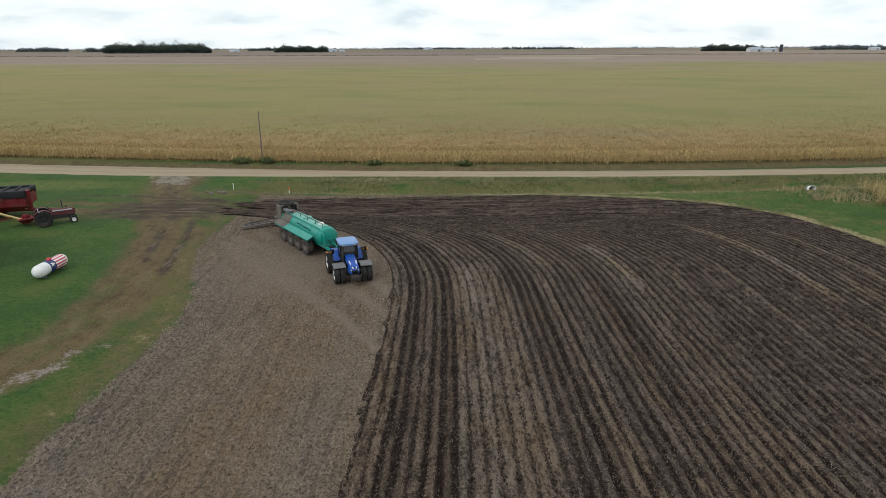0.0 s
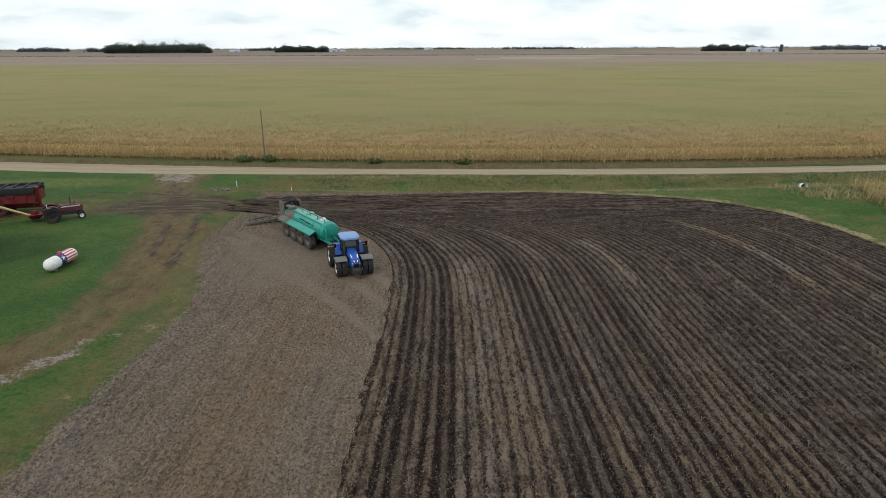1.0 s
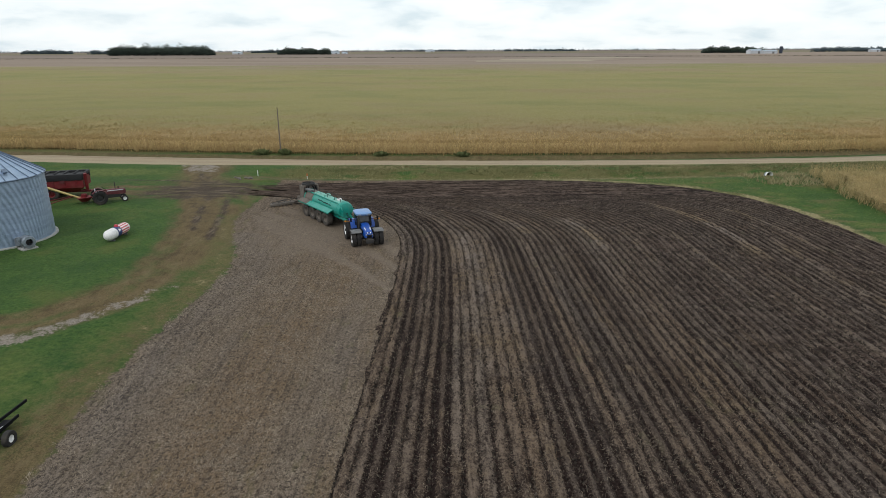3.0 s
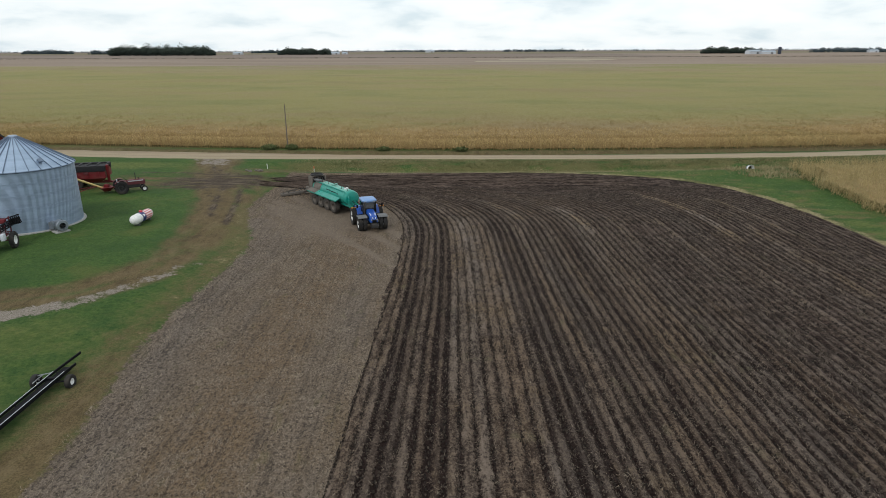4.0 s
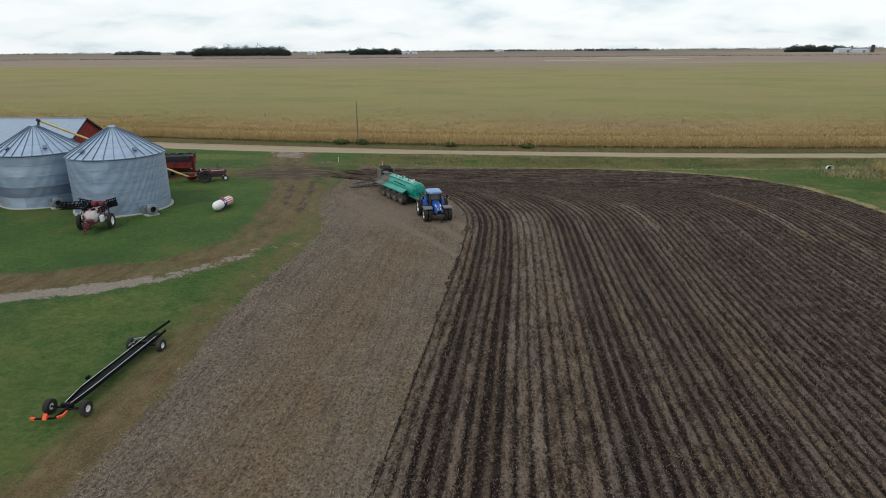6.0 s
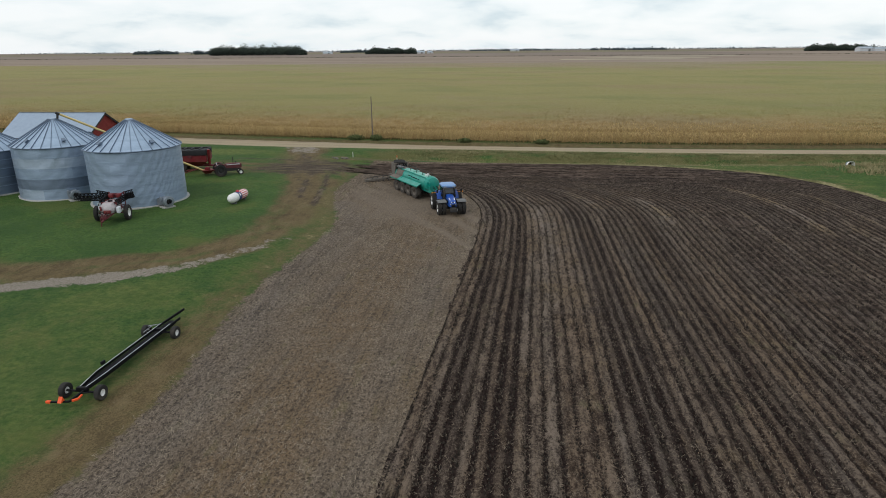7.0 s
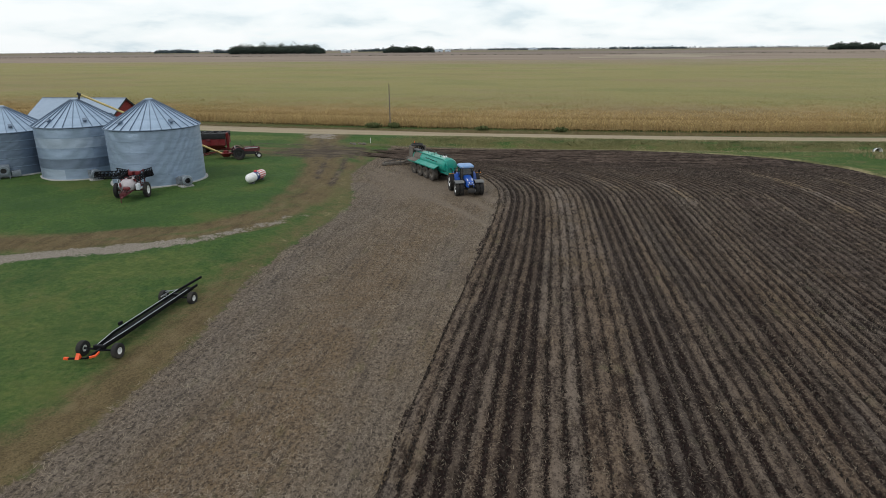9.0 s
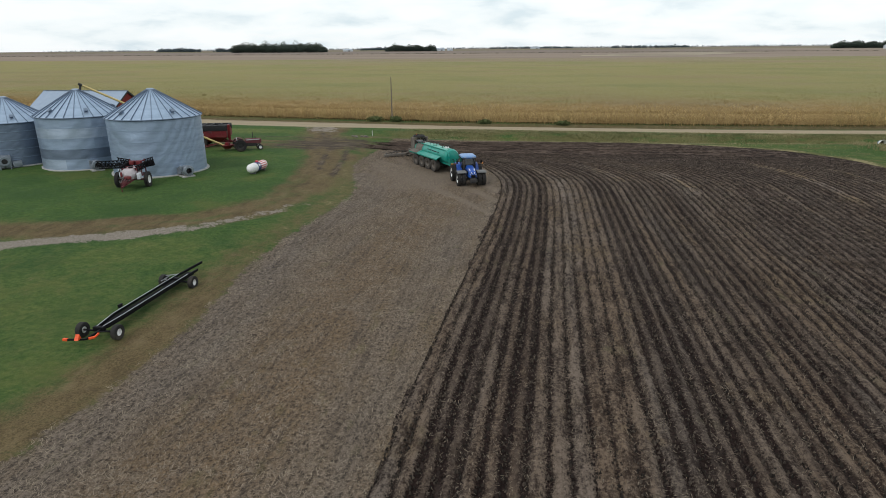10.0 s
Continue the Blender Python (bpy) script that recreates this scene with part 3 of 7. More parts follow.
def corn_y(x):
    return road_y(x) + 9.8 - 0.025 * np.clip(x, -80, 80)


def hashed(ix, iy, seed):
    h = np.sin(ix * 127.1 + iy * 311.7 + seed * 74.7) * 43758.5453
    return h - np.floor(h)


def vnoise(x, y, scale, seed=0.0):
    """Smooth value noise, -1 to 1, on arrays."""
    x, y = np.asarray(x, float) / scale, np.asarray(y, float) / scale
    ix, iy = np.floor(x), np.floor(y)
    fx, fy = sm(x - ix), sm(y - iy)
    a, b = hashed(ix, iy, seed), hashed(ix + 1, iy, seed)
    c, d = hashed(ix, iy + 1, seed), hashed(ix + 1, iy + 1, seed)
    return 2 * ((a * (1 - fx) + b * fx) * (1 - fy) + (c * (1 - fx) + d * fx) * fy) - 1


def land(x, y):
    """Height of the smooth land."""
    x, y = np.asarray(x, float), np.asarray(y, float)
    a = sm((-x - 12) / 16) * sm((y - 2) / 34)
    b = 1.25 * sm((y - 52) / 28)
    return 1.3 * (1 - (1 - a / 1.3) * (1 - b / 1.3))


DRIVE_X = -33.0


def ground_z(x, y):
    """Height of the ground with road bed, ditches and roughness."""
    x, y = np.asarray(x, float), np.asarray(y, float)
    d = y - road_y(x)
    z = land(x, y)
    drive = 1 - sm((np.abs(x - DRIVE_X) - 4.0) / 4.0)
    z = z - 0.55 * np.exp(-((d + 6.6) / 1.7) ** 2) * sm((x + 30) / 10) * (1 - drive)
    z = z - 0.45 * np.exp(-((d - 6.2) / 1.5) ** 2)
    z = z + 0.12 * (1 - sm((np.abs(d) - 3.3) / 1.2))
    near = 1 - sm((np.hypot(x, y - 40) - 120) / 60)
    rough = 0.05 * vnoise(x, y, 3.1, 1) + 0.025 * vnoise(x, y, 0.9, 2)
    return z + rough * near * sm((np.abs(d) - 2.6) / 1.5)


def gz(x, y):
    return float(ground_z(x, y))


def near_line(x, y, pts):
    """Distance from points to a polyline."""
    best = np.full(np.shape(x), 1e9)
    for (ax, ay), (bx, by) in zip(pts, pts[1:]):
        dx, dy = bx - ax, by - ay
        t = np.clip(((x - ax) * dx + (y - ay) * dy) / (dx * dx + dy * dy), 0, 1)
        best = np.minimum(best, np.hypot(x - ax - t * dx, y - ay - t * dy))
    return best


# ---- the worked field: rows run straight, then swing round along the headland ----
CX, N0, N1, WIDE = -25.0, 2.6, 3.2, 46.5


def row_point(d, s):
    """World x, y of the point s metres along the row that lies d metres from the inner edge (s = 0 where the row starts to swing)."""
    k = d / WIDE
    o = k ** 8
    yc, yt, n = 42.0 + 6.5 * k - 12.5 * o, 64.5 + 7.2 * k + 0.9 * o, N0 + (N1 - N0) * k + 1.2 * o
    bend = (1 - sm(d / 12.0))
    if s <= 0:
        y = yc + s
        x = -2.85 + d * (45.6 / 46.5) - bend * 1.7 * sm(-s / 45.0)
        return x, y
    a = -2.85 + d * (45.6 / 46.5) - CX
    t = min(s / (a + (yt - yc) * 0.72), 1.0) * math.pi / 2
    return CX + a * abs(math.cos(t)) ** (2 / n), yc + (yt - yc) * abs(math.sin(t)) ** (2 / n)


def outer_edge_y(x):
    """Far edge of the worked field at x."""
    a, n = 42.8 - CX, N1 + 1.2
    q = np.clip((np.asarray(x, float) - CX) / a, 0, 1)
    return np.where(np.asarray(x, float) > CX, 36.0 + 36.6 * (1 - q ** n) ** (1 / n), 72.6)


def edge_gap(x, y):
    """Distance from the far and outer edge of the worked field."""
    ex = np.concatenate([np.linspace(-24, 30, 12), np.linspace(32, 42.8, 16)])
    ring = [(float(a), float(outer_edge_y(a))) for a in ex] + [(42.8, -60.0)]
    return near_line(np.asarray(x, float), np.asarray(y, float), ring)


def inner_edge_x(y):
    """Inner edge of the worked strip at y."""
    y = np.asarray(y, float)
    q = np.clip((y - 42.0) / 22.5, 0, 1)
    return np.where(y < 42, -2.85 - 1.7 * sm((42 - y) / 45.0), np.where(y < 64.5, CX + 22.15 * (1 - q ** N0) ** (1 / N0), CX + 1.0))


def left_edge_x(y):
    y = np.asarray(y, float)
    return -17.6 - 3.2 * sm((y - 40) / 18) + 0.5 * np.sin(y * 0.21) - 1.2 * sm((4 - y) / 30)



# ---- ground: one sheet to the horizon ----
def spaced(lo, hi, step, far_lo, far_hi, grow=1.16):
    mid = list(np.arange(lo, hi + step / 2, step))
    a, s = [], step
    v = lo
    while v > far_lo:
        s *= grow
        v -= s
        a.append(max(v, far_lo))
    b, s, v = [], step, hi
    while v < far_hi:
        s *= grow
        v += s
        b.append(min(v, far_hi))
    return np.array(a[::-1] + mid + b)


def sheet(name, xs, ys, zf, mat, attrs=None, keep=None):
    gx, gy = np.meshgrid(xs, ys)
    x, y = gx.ravel(), gy.ravel()
    z = zf(x, y)
    nx, ny = len(xs), len(ys)
    i = (np.arange(ny - 1)[:, None] * nx + np.arange(nx - 1)[None, :]).ravel()
    quads = np.stack([i, i + 1, i + nx + 1, i + nx], 1)
    if keep is not None:
        quads = quads[keep(x, y)[quads].all(1)]
    me = bpy.data.meshes.new(name)
    me.from_pydata(np.stack([x, y, z], 1).tolist(), [], quads.tolist())
    for key, values in (attrs(x, y) if attrs else {}).items():
        at = me.attributes.new(key, "FLOAT", "POINT")
        at.data.foreach_set("value", values.astype(np.float32))
    me.polygons.foreach_set("use_smooth", [True] * len(me.polygons))
    me.materials.append(mat)
    return new(name, me)


LANE = [(-34.4, 82), (-31.5, 74), (-29.3, 67.3), (-27.9, 63.6), (-25.4, 56.2), (-23.8, 50.7), (-22.6, 43.6), (-22.4, 39.4), (-22.5, 35.2), (-23.4, 31.4), (-26.2, 27.4), (-32.1, 25.2), (-36, 23.8), (-42, 22.8), (-60, 18)]
WHEELINGS = ([(-31, 75), (-28, 68.5), (-26.5, 63.5), (-26.3, 59.8), (-25, 54.7), (-23.8, 49.2)], [(-27.8, 68.5), (-32.5, 71.5), (-36, 72.2), (-41, 72.7)], [(-26, 63.5), (-31.8, 67.7), (-34.5, 68.4)], [(-33.5, 79), (-29.5, 69), (-24, 66.5)], [(-24.2, 62), (-22.6, 54), (-21.4, 47)])
PATHWAY = [(-60, 11.5), (-45, 17.4), (-37.0, 20.4), (-31.0, 22.7), (-28.3, 23.9), (-25.5, 25.6), (-23.6, 28.2), (-22.5, 30.0), (-21.6, 31.8), (-20.9, 33.8), (-20.0, 34.8)]


def ground_marks(x, y):
    d = y - road_y(x)
    lane = 1 - sm((near_line(x, y, LANE) - 1.0) / 2.8)
    edge = np.exp(-((x - left_edge_x(y) + 1.1) / 2.3) ** 2) * (y < 62) * (0.42 + 0.50 * sm((26 - y) / 18))
    edge = np.maximum(edge, 0.52 * np.exp(-(np.hypot((x + 21.8) / 3.2, (y - 51) / 10)) ** 4))
    entry = 1 - sm((np.hypot((x + 32.6) / 4.2, (y - 79) / 6.0) - 0.4) / 0.9)
    wheels = np.minimum.reduce([near_line(x, y, q) for q in WHEELINGS])
    streak = 0.5 * vnoise(near_line(x, y, LANE) * 1.4, y * 0.14, 1.0, 72) + 0.5 * vnoise(x, y, 2.1, 73)
    yard = 0.45 * np.exp(-((np.hypot((x + 40) / 12, (y - 64) / 3.0)) ** 2))
    worn = np.maximum.reduce([0.72 * np.exp(-((d - 7.2) / 2.6) ** 4), (0.78 + 0.14 * sm((y - 34) / 12)) * lane, edge, 0.85 * entry, yard])
    mud = np.maximum(0.9 * np.exp(-((np.hypot((x + 26.5) / 5.5, (y - 66.0) / 2.6)) ** 4)), (0.85 + 0.35 * vnoise(x, y, 2.4, 71)) * np.exp(-((wheels / 0.50) ** 2)))
    mud = mud + 0.30 * np.clip(streak, 0, 1) * lane * (y > 44)
    yard2 = 0.5 * np.exp(-(((y - 63.0 - 0.15 * (x + 34)) / 1.3) ** 2)) * sm((x + 44) / 4) * (1 - sm((x + 30) / 3))
    worn = np.maximum(worn + 0.55 * streak * lane, yard2)
    mud = np.maximum(mud, (0.20 + 0.6 * streak) * (1 - sm((near_line(x, y, LANE) - 0.3) / 1.6)) * sm((y - 36) / 8))
    worn = np.maximum(worn, (0.80 + 0.3 * streak) * np.exp(-(np.hypot((x + 30.5 + 0.4 * (y - 71)) / 4.6, (y - 71) / 9.0)) ** 4))
    mud = np.maximum(mud, (0.48 + 0.45 * vnoise(x * 0.6, y, 1.6, 76)) * np.exp(-(np.hypot((x + 30) / 6.5, (y - 68.5) / 4.6)) ** 4))
    crossways = vnoise(x * 0.16, y, 0.8, 77) + 0.7 * vnoise(x * 0.3, y, 0.35, 78)
    churned = np.exp(-(np.hypot((x + 28.0) / 8.8, (y - 66.6) / 5.2)) ** 4)
    mud = np.maximum(mud, (0.88 + 0.85 * crossways) * churned)
    worn = np.maximum(worn, 0.75 * churned)
    worn = np.maximum(worn, (0.58 + 0.5 * crossways) * np.exp(-(np.hypot((x + 38.5) / 7.5, (y - 67.2) / 4.2)) ** 4))
    worn = np.maximum(worn, (0.46 + 0.35 * crossways) * np.exp(-(np.hypot((x + 23) / 9.5, (y - 74.5) / 3.4)) ** 4))
    g = near_line(x, y, PATHWAY)
    thin = sm((-22 - x) / 7)
    gravel = (0.82 * thin + 0.54 * (1 - thin)) * (1 - sm((g - (0.10 + 0.35 * thin)) / 1.2))
    gravel = np.maximum(gravel, (0.78 + 0.5 * streak) * np.exp(-(np.hypot((x + 33.6 + 0.35 * (y - 80)) / (2.6 + 0.35 * np.clip(y - 79, 0, 8)), (y - 81.6) / 5.4)) ** 2))
    inner = sm((x - left_edge_x(y)) / 2.0 + 0.5)
    far = np.where(x > 30, outer_edge_y(np.minimum(x, 42.9)), outer_edge_y(x))
    soil = inner * sm((far - y) / 0.8 + 0.5) * (1 - sm((x - 42.6) / 0.8))
    dry = 0.25 + 0.55 * (1 - sm((np.abs(d + 5.5) - 1.5) / 3.0)) * sm((x + 29) / 12) + 0.15 * (1 - sm((np.abs(d - 7) - 2) / 2)) + 0
    dry = dry + (0.12 + 0.35 * sm((y - 24) / 10)) * np.exp(-((x - left_edge_x(y) + 1.0) / 1.3) ** 2) * (y < 60)
    dry = dry - 0.25 * sm((-22 - x) / 5) * sm((y - 24) / 5) * sm((82 - y) / 5)
    dry = dry + 0.12 * (x < -17) * (1 - sm((y - 20) / 14))
    dry = dry + 0.45 * sm((x + 18) / 10) * (y > far) * (vnoise(x * 0.5, y * 1.6, 2.0, 74) + 0.9 * vnoise(x * 0.6, y * 1.6, 0.8, 75))
    dry = np.where(y > 95, 0.8, dry)
    ruts = ([(-18.6, 57.6), (-12.0, 52.1), (-6.2, 45.3), (-3.0, 39.9)], [(-16.6, 59.2), (-10.3, 53.8), (-4.7, 47.2), (-2.9, 43.5)], [(-19.1, 55.8), (-13.3, 49.2), (-6.3, 40), (-3.2, 34.8)])
    tracks = np.minimum.reduce([near_line(x, y, q) for q in ruts])
    track = 0.75 * np.exp(-(tracks / 0.45) ** 2) + 0.68 * np.exp(-(np.hypot((x + 12) / 9.5, (y - 51) / 11)) ** 2)
    worn = np.maximum(worn, (0.62 + 0.5 * streak) * np.exp(-(np.hypot((x + 24.6) / 4.6, (y - 60) / 9)) ** 4))
    dry = np.maximum(dry, (0.8 + 0.4 * streak) * np.exp(-(np.hypot((x + 23.2) / 3.2, (y - 55) / 9)) ** 4))
    lush = 0.75 * np.exp(-(np.hypot((x + 48) / 13.5, (y - 78.0) / 3.4)) ** 4)
    lush = np.maximum(lush, (x > -8) * (x < 60) * (y > far) * (d < -5) * np.clip(0.45 * (1 - sm((np.abs(edge_gap(x, y) - 3.4) - 1.0) / 2.0)) + 0.38 * vnoise(x * 0.4, y, 1.3, 79), 0, 1))
    lush = np.maximum(lush, 0.55 * np.exp(-(np.hypot((x + 27) / 5.0, (y - 20 - 0.45 * (x + 27)) / 3.0)) ** 4))
    lush = np.maximum(lush, 0.42 * np.exp(-(np.hypot((x + 20.2) / 1.5, (y - 27) / 8)) ** 4))
    dry = np.maximum(dry, (0.95 + 0.3 * streak) * np.exp(-(np.hypot((x + 20.8) / 2.2, (y - 46) / 11)) ** 4))
    lush = np.maximum(lush, (0.36 + 0.16 * vnoise(x, y, 3.4, 84)) * (x < -18) * (1 - sm((y - 17 - 0.25 * (x + 34)) / 4)))
    tan_edge = 0.85 * np.exp(-((edge_gap(x, y) - 0.6) / 1.0) ** 2) * sm((x + 16) / 8) * (x < 60) * (y < 80)
    dry = np.maximum(dry, tan_edge + 0.25 * vnoise(x, y, 1.2, 80) * (tan_edge > 0.1))
    dry = dry + 0.45 * np.exp(-(np.hypot((x - 47.5) / 4.5, (y - 72.5) / 2.6)) ** 4)
    worn = np.maximum(worn, (0.42 + 0.3 * streak) * np.exp(-(np.hypot((x + 21.0) / 2.2, (y - 48) / 10)) ** 4))
    bleach = (0.62 + 0.55 * vnoise(x, y, 1.7, 85)) * np.exp(-((edge_gap(x, y) - 0.6) / 0.9) ** 2) * sm((x + 4) / 14) * (x < 60) * (y < 80) * (y > far)
    bleach = np.maximum(bleach, 0.36 * np.exp(-(np.hypot((x - 47.5) / 4.0, (y - 72.0) / 2.2)) ** 4))
    bleach = np.maximum(bleach, 0.68 * np.exp(-((d + 8.0) / 1.7) ** 2) * sm((x + 12) / 10) * (0.7 + 0.6 * vnoise(x * 0.2, y, 1.4, 83)))
    bleach = np.maximum(bleach, (0.24 + 0.35 * streak) * np.exp(-((x - left_edge_x(y) + 0.9) / 1.1) ** 2) * sm((y - 14) / 8) * (1 - sm((y - 52) / 8)))
    pallid = 0.8 * np.exp(-((x - left_edge_x(y) - 1.6) / 2.4) ** 2) * (y < 50) + 0.45 * np.exp(-((x - inner_edge_x(y) + 2.0) / 2.0) ** 2) * (y < 40)
    warm = 0.72 * np.exp(-((x + 9.8 - 0.05 * (y - 20)) / 3.6) ** 2) * (1 - sm((y - 44) / 8)) + 0.15 * vnoise(x, y * 0.3, 2.2, 86)
    return {"crosswise": churned, "warm": warm, "pallid": pallid, "bleach": bleach, "lush": lush, "track": track, "worn": worn, "mud": mud, "gravel": gravel, "soil": soil, "dry": dry}


def sheet_z(x, y):
    """The ground dips a little under the worked soil that lies on it."""
    under = sm((x - inner_edge_x(y) - 0.1) / 0.5) * sm((outer_edge_y(np.minimum(x, 42.9)) - y - 0.2) / 0.5) * (1 - sm((x - 41.9) / 0.5)) * (y > -48)
    return ground_z(x, y) - 0.16 * under


ground = sheet("ground", spaced(-75, 72, 0.36, -4500, 4500), spaced(-8, 94, 0.36, -400, 4700), sheet_z, M["ground"], ground_marks)
tagged(ground, "mown green grass, bare brown lanes and grey-brown soybean stubble", "ground", kind="structure")

# the injected part of the field, with real slots and ridges
ROWSTEP = 0.655
ds = np.arange(0, WIDE + 0.01, ROWSTEP / 6)
ss = np.concatenate([np.arange(-91, 0, 0.7), np.arange(0, 78, 0.7)])
fv = []
for d in ds:
    for s in ss:
        fv.append(row_point(float(d), float(s)))
fv = np.array(fv)
du = np.repeat(ds, len(ss))
sv = np.tile(ss, len(ds))
fv[:, 0] -= (du < 0.01) * (sv < 4) * (0.16 + 0.22 * vnoise(du, sv, 1.1, 81) + 0.2 * vnoise(du, sv, 3.7, 82))
ridge = 0.055 * np.cos(2 * math.pi * (du / ROWSTEP - 0.5)) + 0.035 * vnoise(du * 3, sv, 0.6, 5) + 0.03 * vnoise(du, sv, 0.35, 6)
close = sm(sv / 30.0)
fz = ground_z(fv[:, 0], fv[:, 1]) + (0.06 + ridge * (1 - 0.6 * close)) * sm((fv[:, 0] + 25.5) / 4.0) + 0.012
inside = (fv[:, 0] > -20.2 + 2.6 * vnoise(du, 0 * sv, 1.9, 16) + 1.6 * vnoise(fv[:, 0], fv[:, 1], 2.0, 9) + 1.2 * vnoise(fv[:, 0], fv[:, 1], 0.6, 10))
nd, ns = len(ds), len(ss)
qi = (np.arange(nd - 1)[:, None] * ns + np.arange(ns - 1)[None, :]).ravel()
quads = np.stack([qi, qi + ns, qi + ns + 1, qi + 1], 1)
quads = quads[inside[quads].all(1)]
fme = bpy.data.meshes.new("tilled_field")
fme.from_pydata(np.column_stack([fv, fz]).tolist(), [], quads.tolist())
uvl = fme.uv_layers.new(name="rows")
loops = np.zeros(len(fme.loops), dtype=np.int32)
fme.loops.foreach_get("vertex_index", loops)
uvl.data.foreach_set("uv", np.column_stack([du, sv])[loops].astype(np.float32).ravel())
tone = fme.attributes.new("tone", "FLOAT", "POINT")
tone.data.foreach_set("value", np.interp(du + 0.25 * vnoise(du, sv, 9.0, 14), [0, 1.2, 1.6, 2.3, 2.8, 3.3, 4.6, 5.1, 8.8, 9.3, 11.4, 12.2, 13.2, 13.6, 14.4, 15, 16, 17.2, 18.2, 20, 22, 28, 36, 46], [0.2, 0.5, 0.92, 0.88, 0.5, 0.75, 1.0, 0.22, 0.3, 0.85, 0.98, 0.38, 0.55, 0.85, 0.8, 0.45, 0.88, 0.85, 0.5, 0.55, 0.75, 0.95, 0.8, 0.95]).astype(np.float32))
wet = fme.attributes.new("wet", "FLOAT", "POINT")
wet.data.foreach_set("value", (np.maximum(0.75 * sm((fv[:, 1] - 50) / 16), 0.42 * sm((du - 14) / 12))).astype(np.float32))
pale = 0 * du
for d0, half, s0, s1, much in ((33.4, 0.55, -6, 26, 0.9), (19.4, 0.5, -3, 15, 0.9), (39.5, 0.45, -2, 22, 0.5), (27.8, 0.4, -14, 6, 0.45), (13.2, 0.6, 2, 22, 0.5), (22.8, 0.35, -8, 9, 0.4), (6.2, 1.5, -5, 7, 0.6), (7.6, 2.3, -24, 3, 0.33), (36.6, 0.4, -22, 4, 0.4), (31.0, 0.4, -26, -8, 0.35)):
    pale = np.maximum(pale, much * np.exp(-((du - d0 - 0.12 * vnoise(sv, du, 3.0, 15)) / half) ** 4) * sm((sv - s0) / 5.0) * sm((s1 - sv) / 5.0))
pale_at = fme.attributes.new("pale", "FLOAT", "POINT")
pale_at.data.foreach_set("value", pale.astype(np.float32))
fme.polygons.foreach_set("use_smooth", [True] * len(fme.polygons))
fme.materials.append(M["tilled"])
tagged(new("tilled_field", fme), "dark freshly injected soil in long curving rows", "field", kind="structure")

# loose clods thrown up along the slots
rc = np.random.default_rng(12)
n = 120000
cd = np.floor(rc.uniform(0, WIDE / ROWSTEP - 1, n)) * ROWSTEP + rc.normal(0, 0.13, n)
cs = rc.uniform(-60, 34, n)
cxy = np.array([row_point(max(float(a), 0.0), float(b)) for a, b in zip(cd, cs)])
r0 = rc.uniform(0.025, 0.09, n)
cz = ground_z(cxy[:, 0], cxy[:, 1]) + 0.015
ang = rc.uniform(0, 2 * math.pi, n)
corner = [np.stack([cxy[:, 0] + r0 * np.cos(ang + k), cxy[:, 1] + r0 * np.sin(ang + k), cz], 1) for k in (0, 2.1, 4.2)]
peak = np.stack([cxy[:, 0] + rc.normal(0, 0.01, n), cxy[:, 1] + rc.normal(0, 0.01, n), cz + 0.05 + r0 * rc.uniform(0.7, 1.3, n)], 1)
clods = np.concatenate([np.stack([corner[i], corner[(i + 1) % 3], peak], 1) for i in range(3)])
CLODS = (clods, np.tile(rc.uniform(0, 1, n) ** 2, 3))

# the gravel road, crowned, standing on the land
rx = spaced(-140, 120, 1.0, -900, 900, 1.12)
rv, rf, ro = [], [], []
prof = [(-1.0, -0.12), (-0.86, 0.03), (-0.6, 0.07), (-0.3, 0.10), (0, 0.12), (0.3, 0.10), (0.6, 0.07), (0.86, 0.03), (1.0, -0.12)]
for x in rx:
    mid, half = (float(v) for v in road_mid(x))
    for o, dz in prof:
        w = 0.16 * float(vnoise(x, o * 9, 2.5, 11)) + 0.1 * float(vnoise(x, o * 9, 0.9, 12)) if abs(o) > 0.8 else 0
        y = float(road_y(x)) + mid + o * half + w
        rv.append((float(x), y, float(land(x, y)) + 0.12 + dz))
        ro.append(o)
np_ = len(prof)
for i in range(len(rx) - 1):
    for j in range(np_ - 1):
        rf.append((i * np_ + j, (i + 1) * np_ + j, (i + 1) * np_ + j + 1, i * np_ + j + 1))
road = tagged(mesh_from("road", rv, rf, M["road"], smooth=True), "pale tan gravel country road", "road", kind="structure")
across = road.data.attributes.new("across", "FLOAT", "POINT")
across.data.foreach_set("value", np.array(ro, np.float32))


# ---- loose small pieces, joined as stuff ----
def flakes(name, pts, tint, mat, label, category):
    """pts: array of n x k x 3 corners (k = 3 or 4) for n loose pieces."""
    n, k = pts.shape[:2]
    me = bpy.data.meshes.new(name)
    me.from_pydata(pts.reshape(-1, 3).tolist(), [], np.arange(n * k).reshape(n, k).tolist())
    at = me.attributes.new("tint", "FLOAT", "POINT")
    at.data.foreach_set("value", np.repeat(tint, k).astype(np.float32))
    me.materials.append(M[mat])
    return tagged(new(name, me), label, category, kind="stuff")


flakes("soil_clods", CLODS[0], CLODS[1], "clod", "dark crumbly clods along the injected slots", "soil")
rng = np.random.default_rng(4)


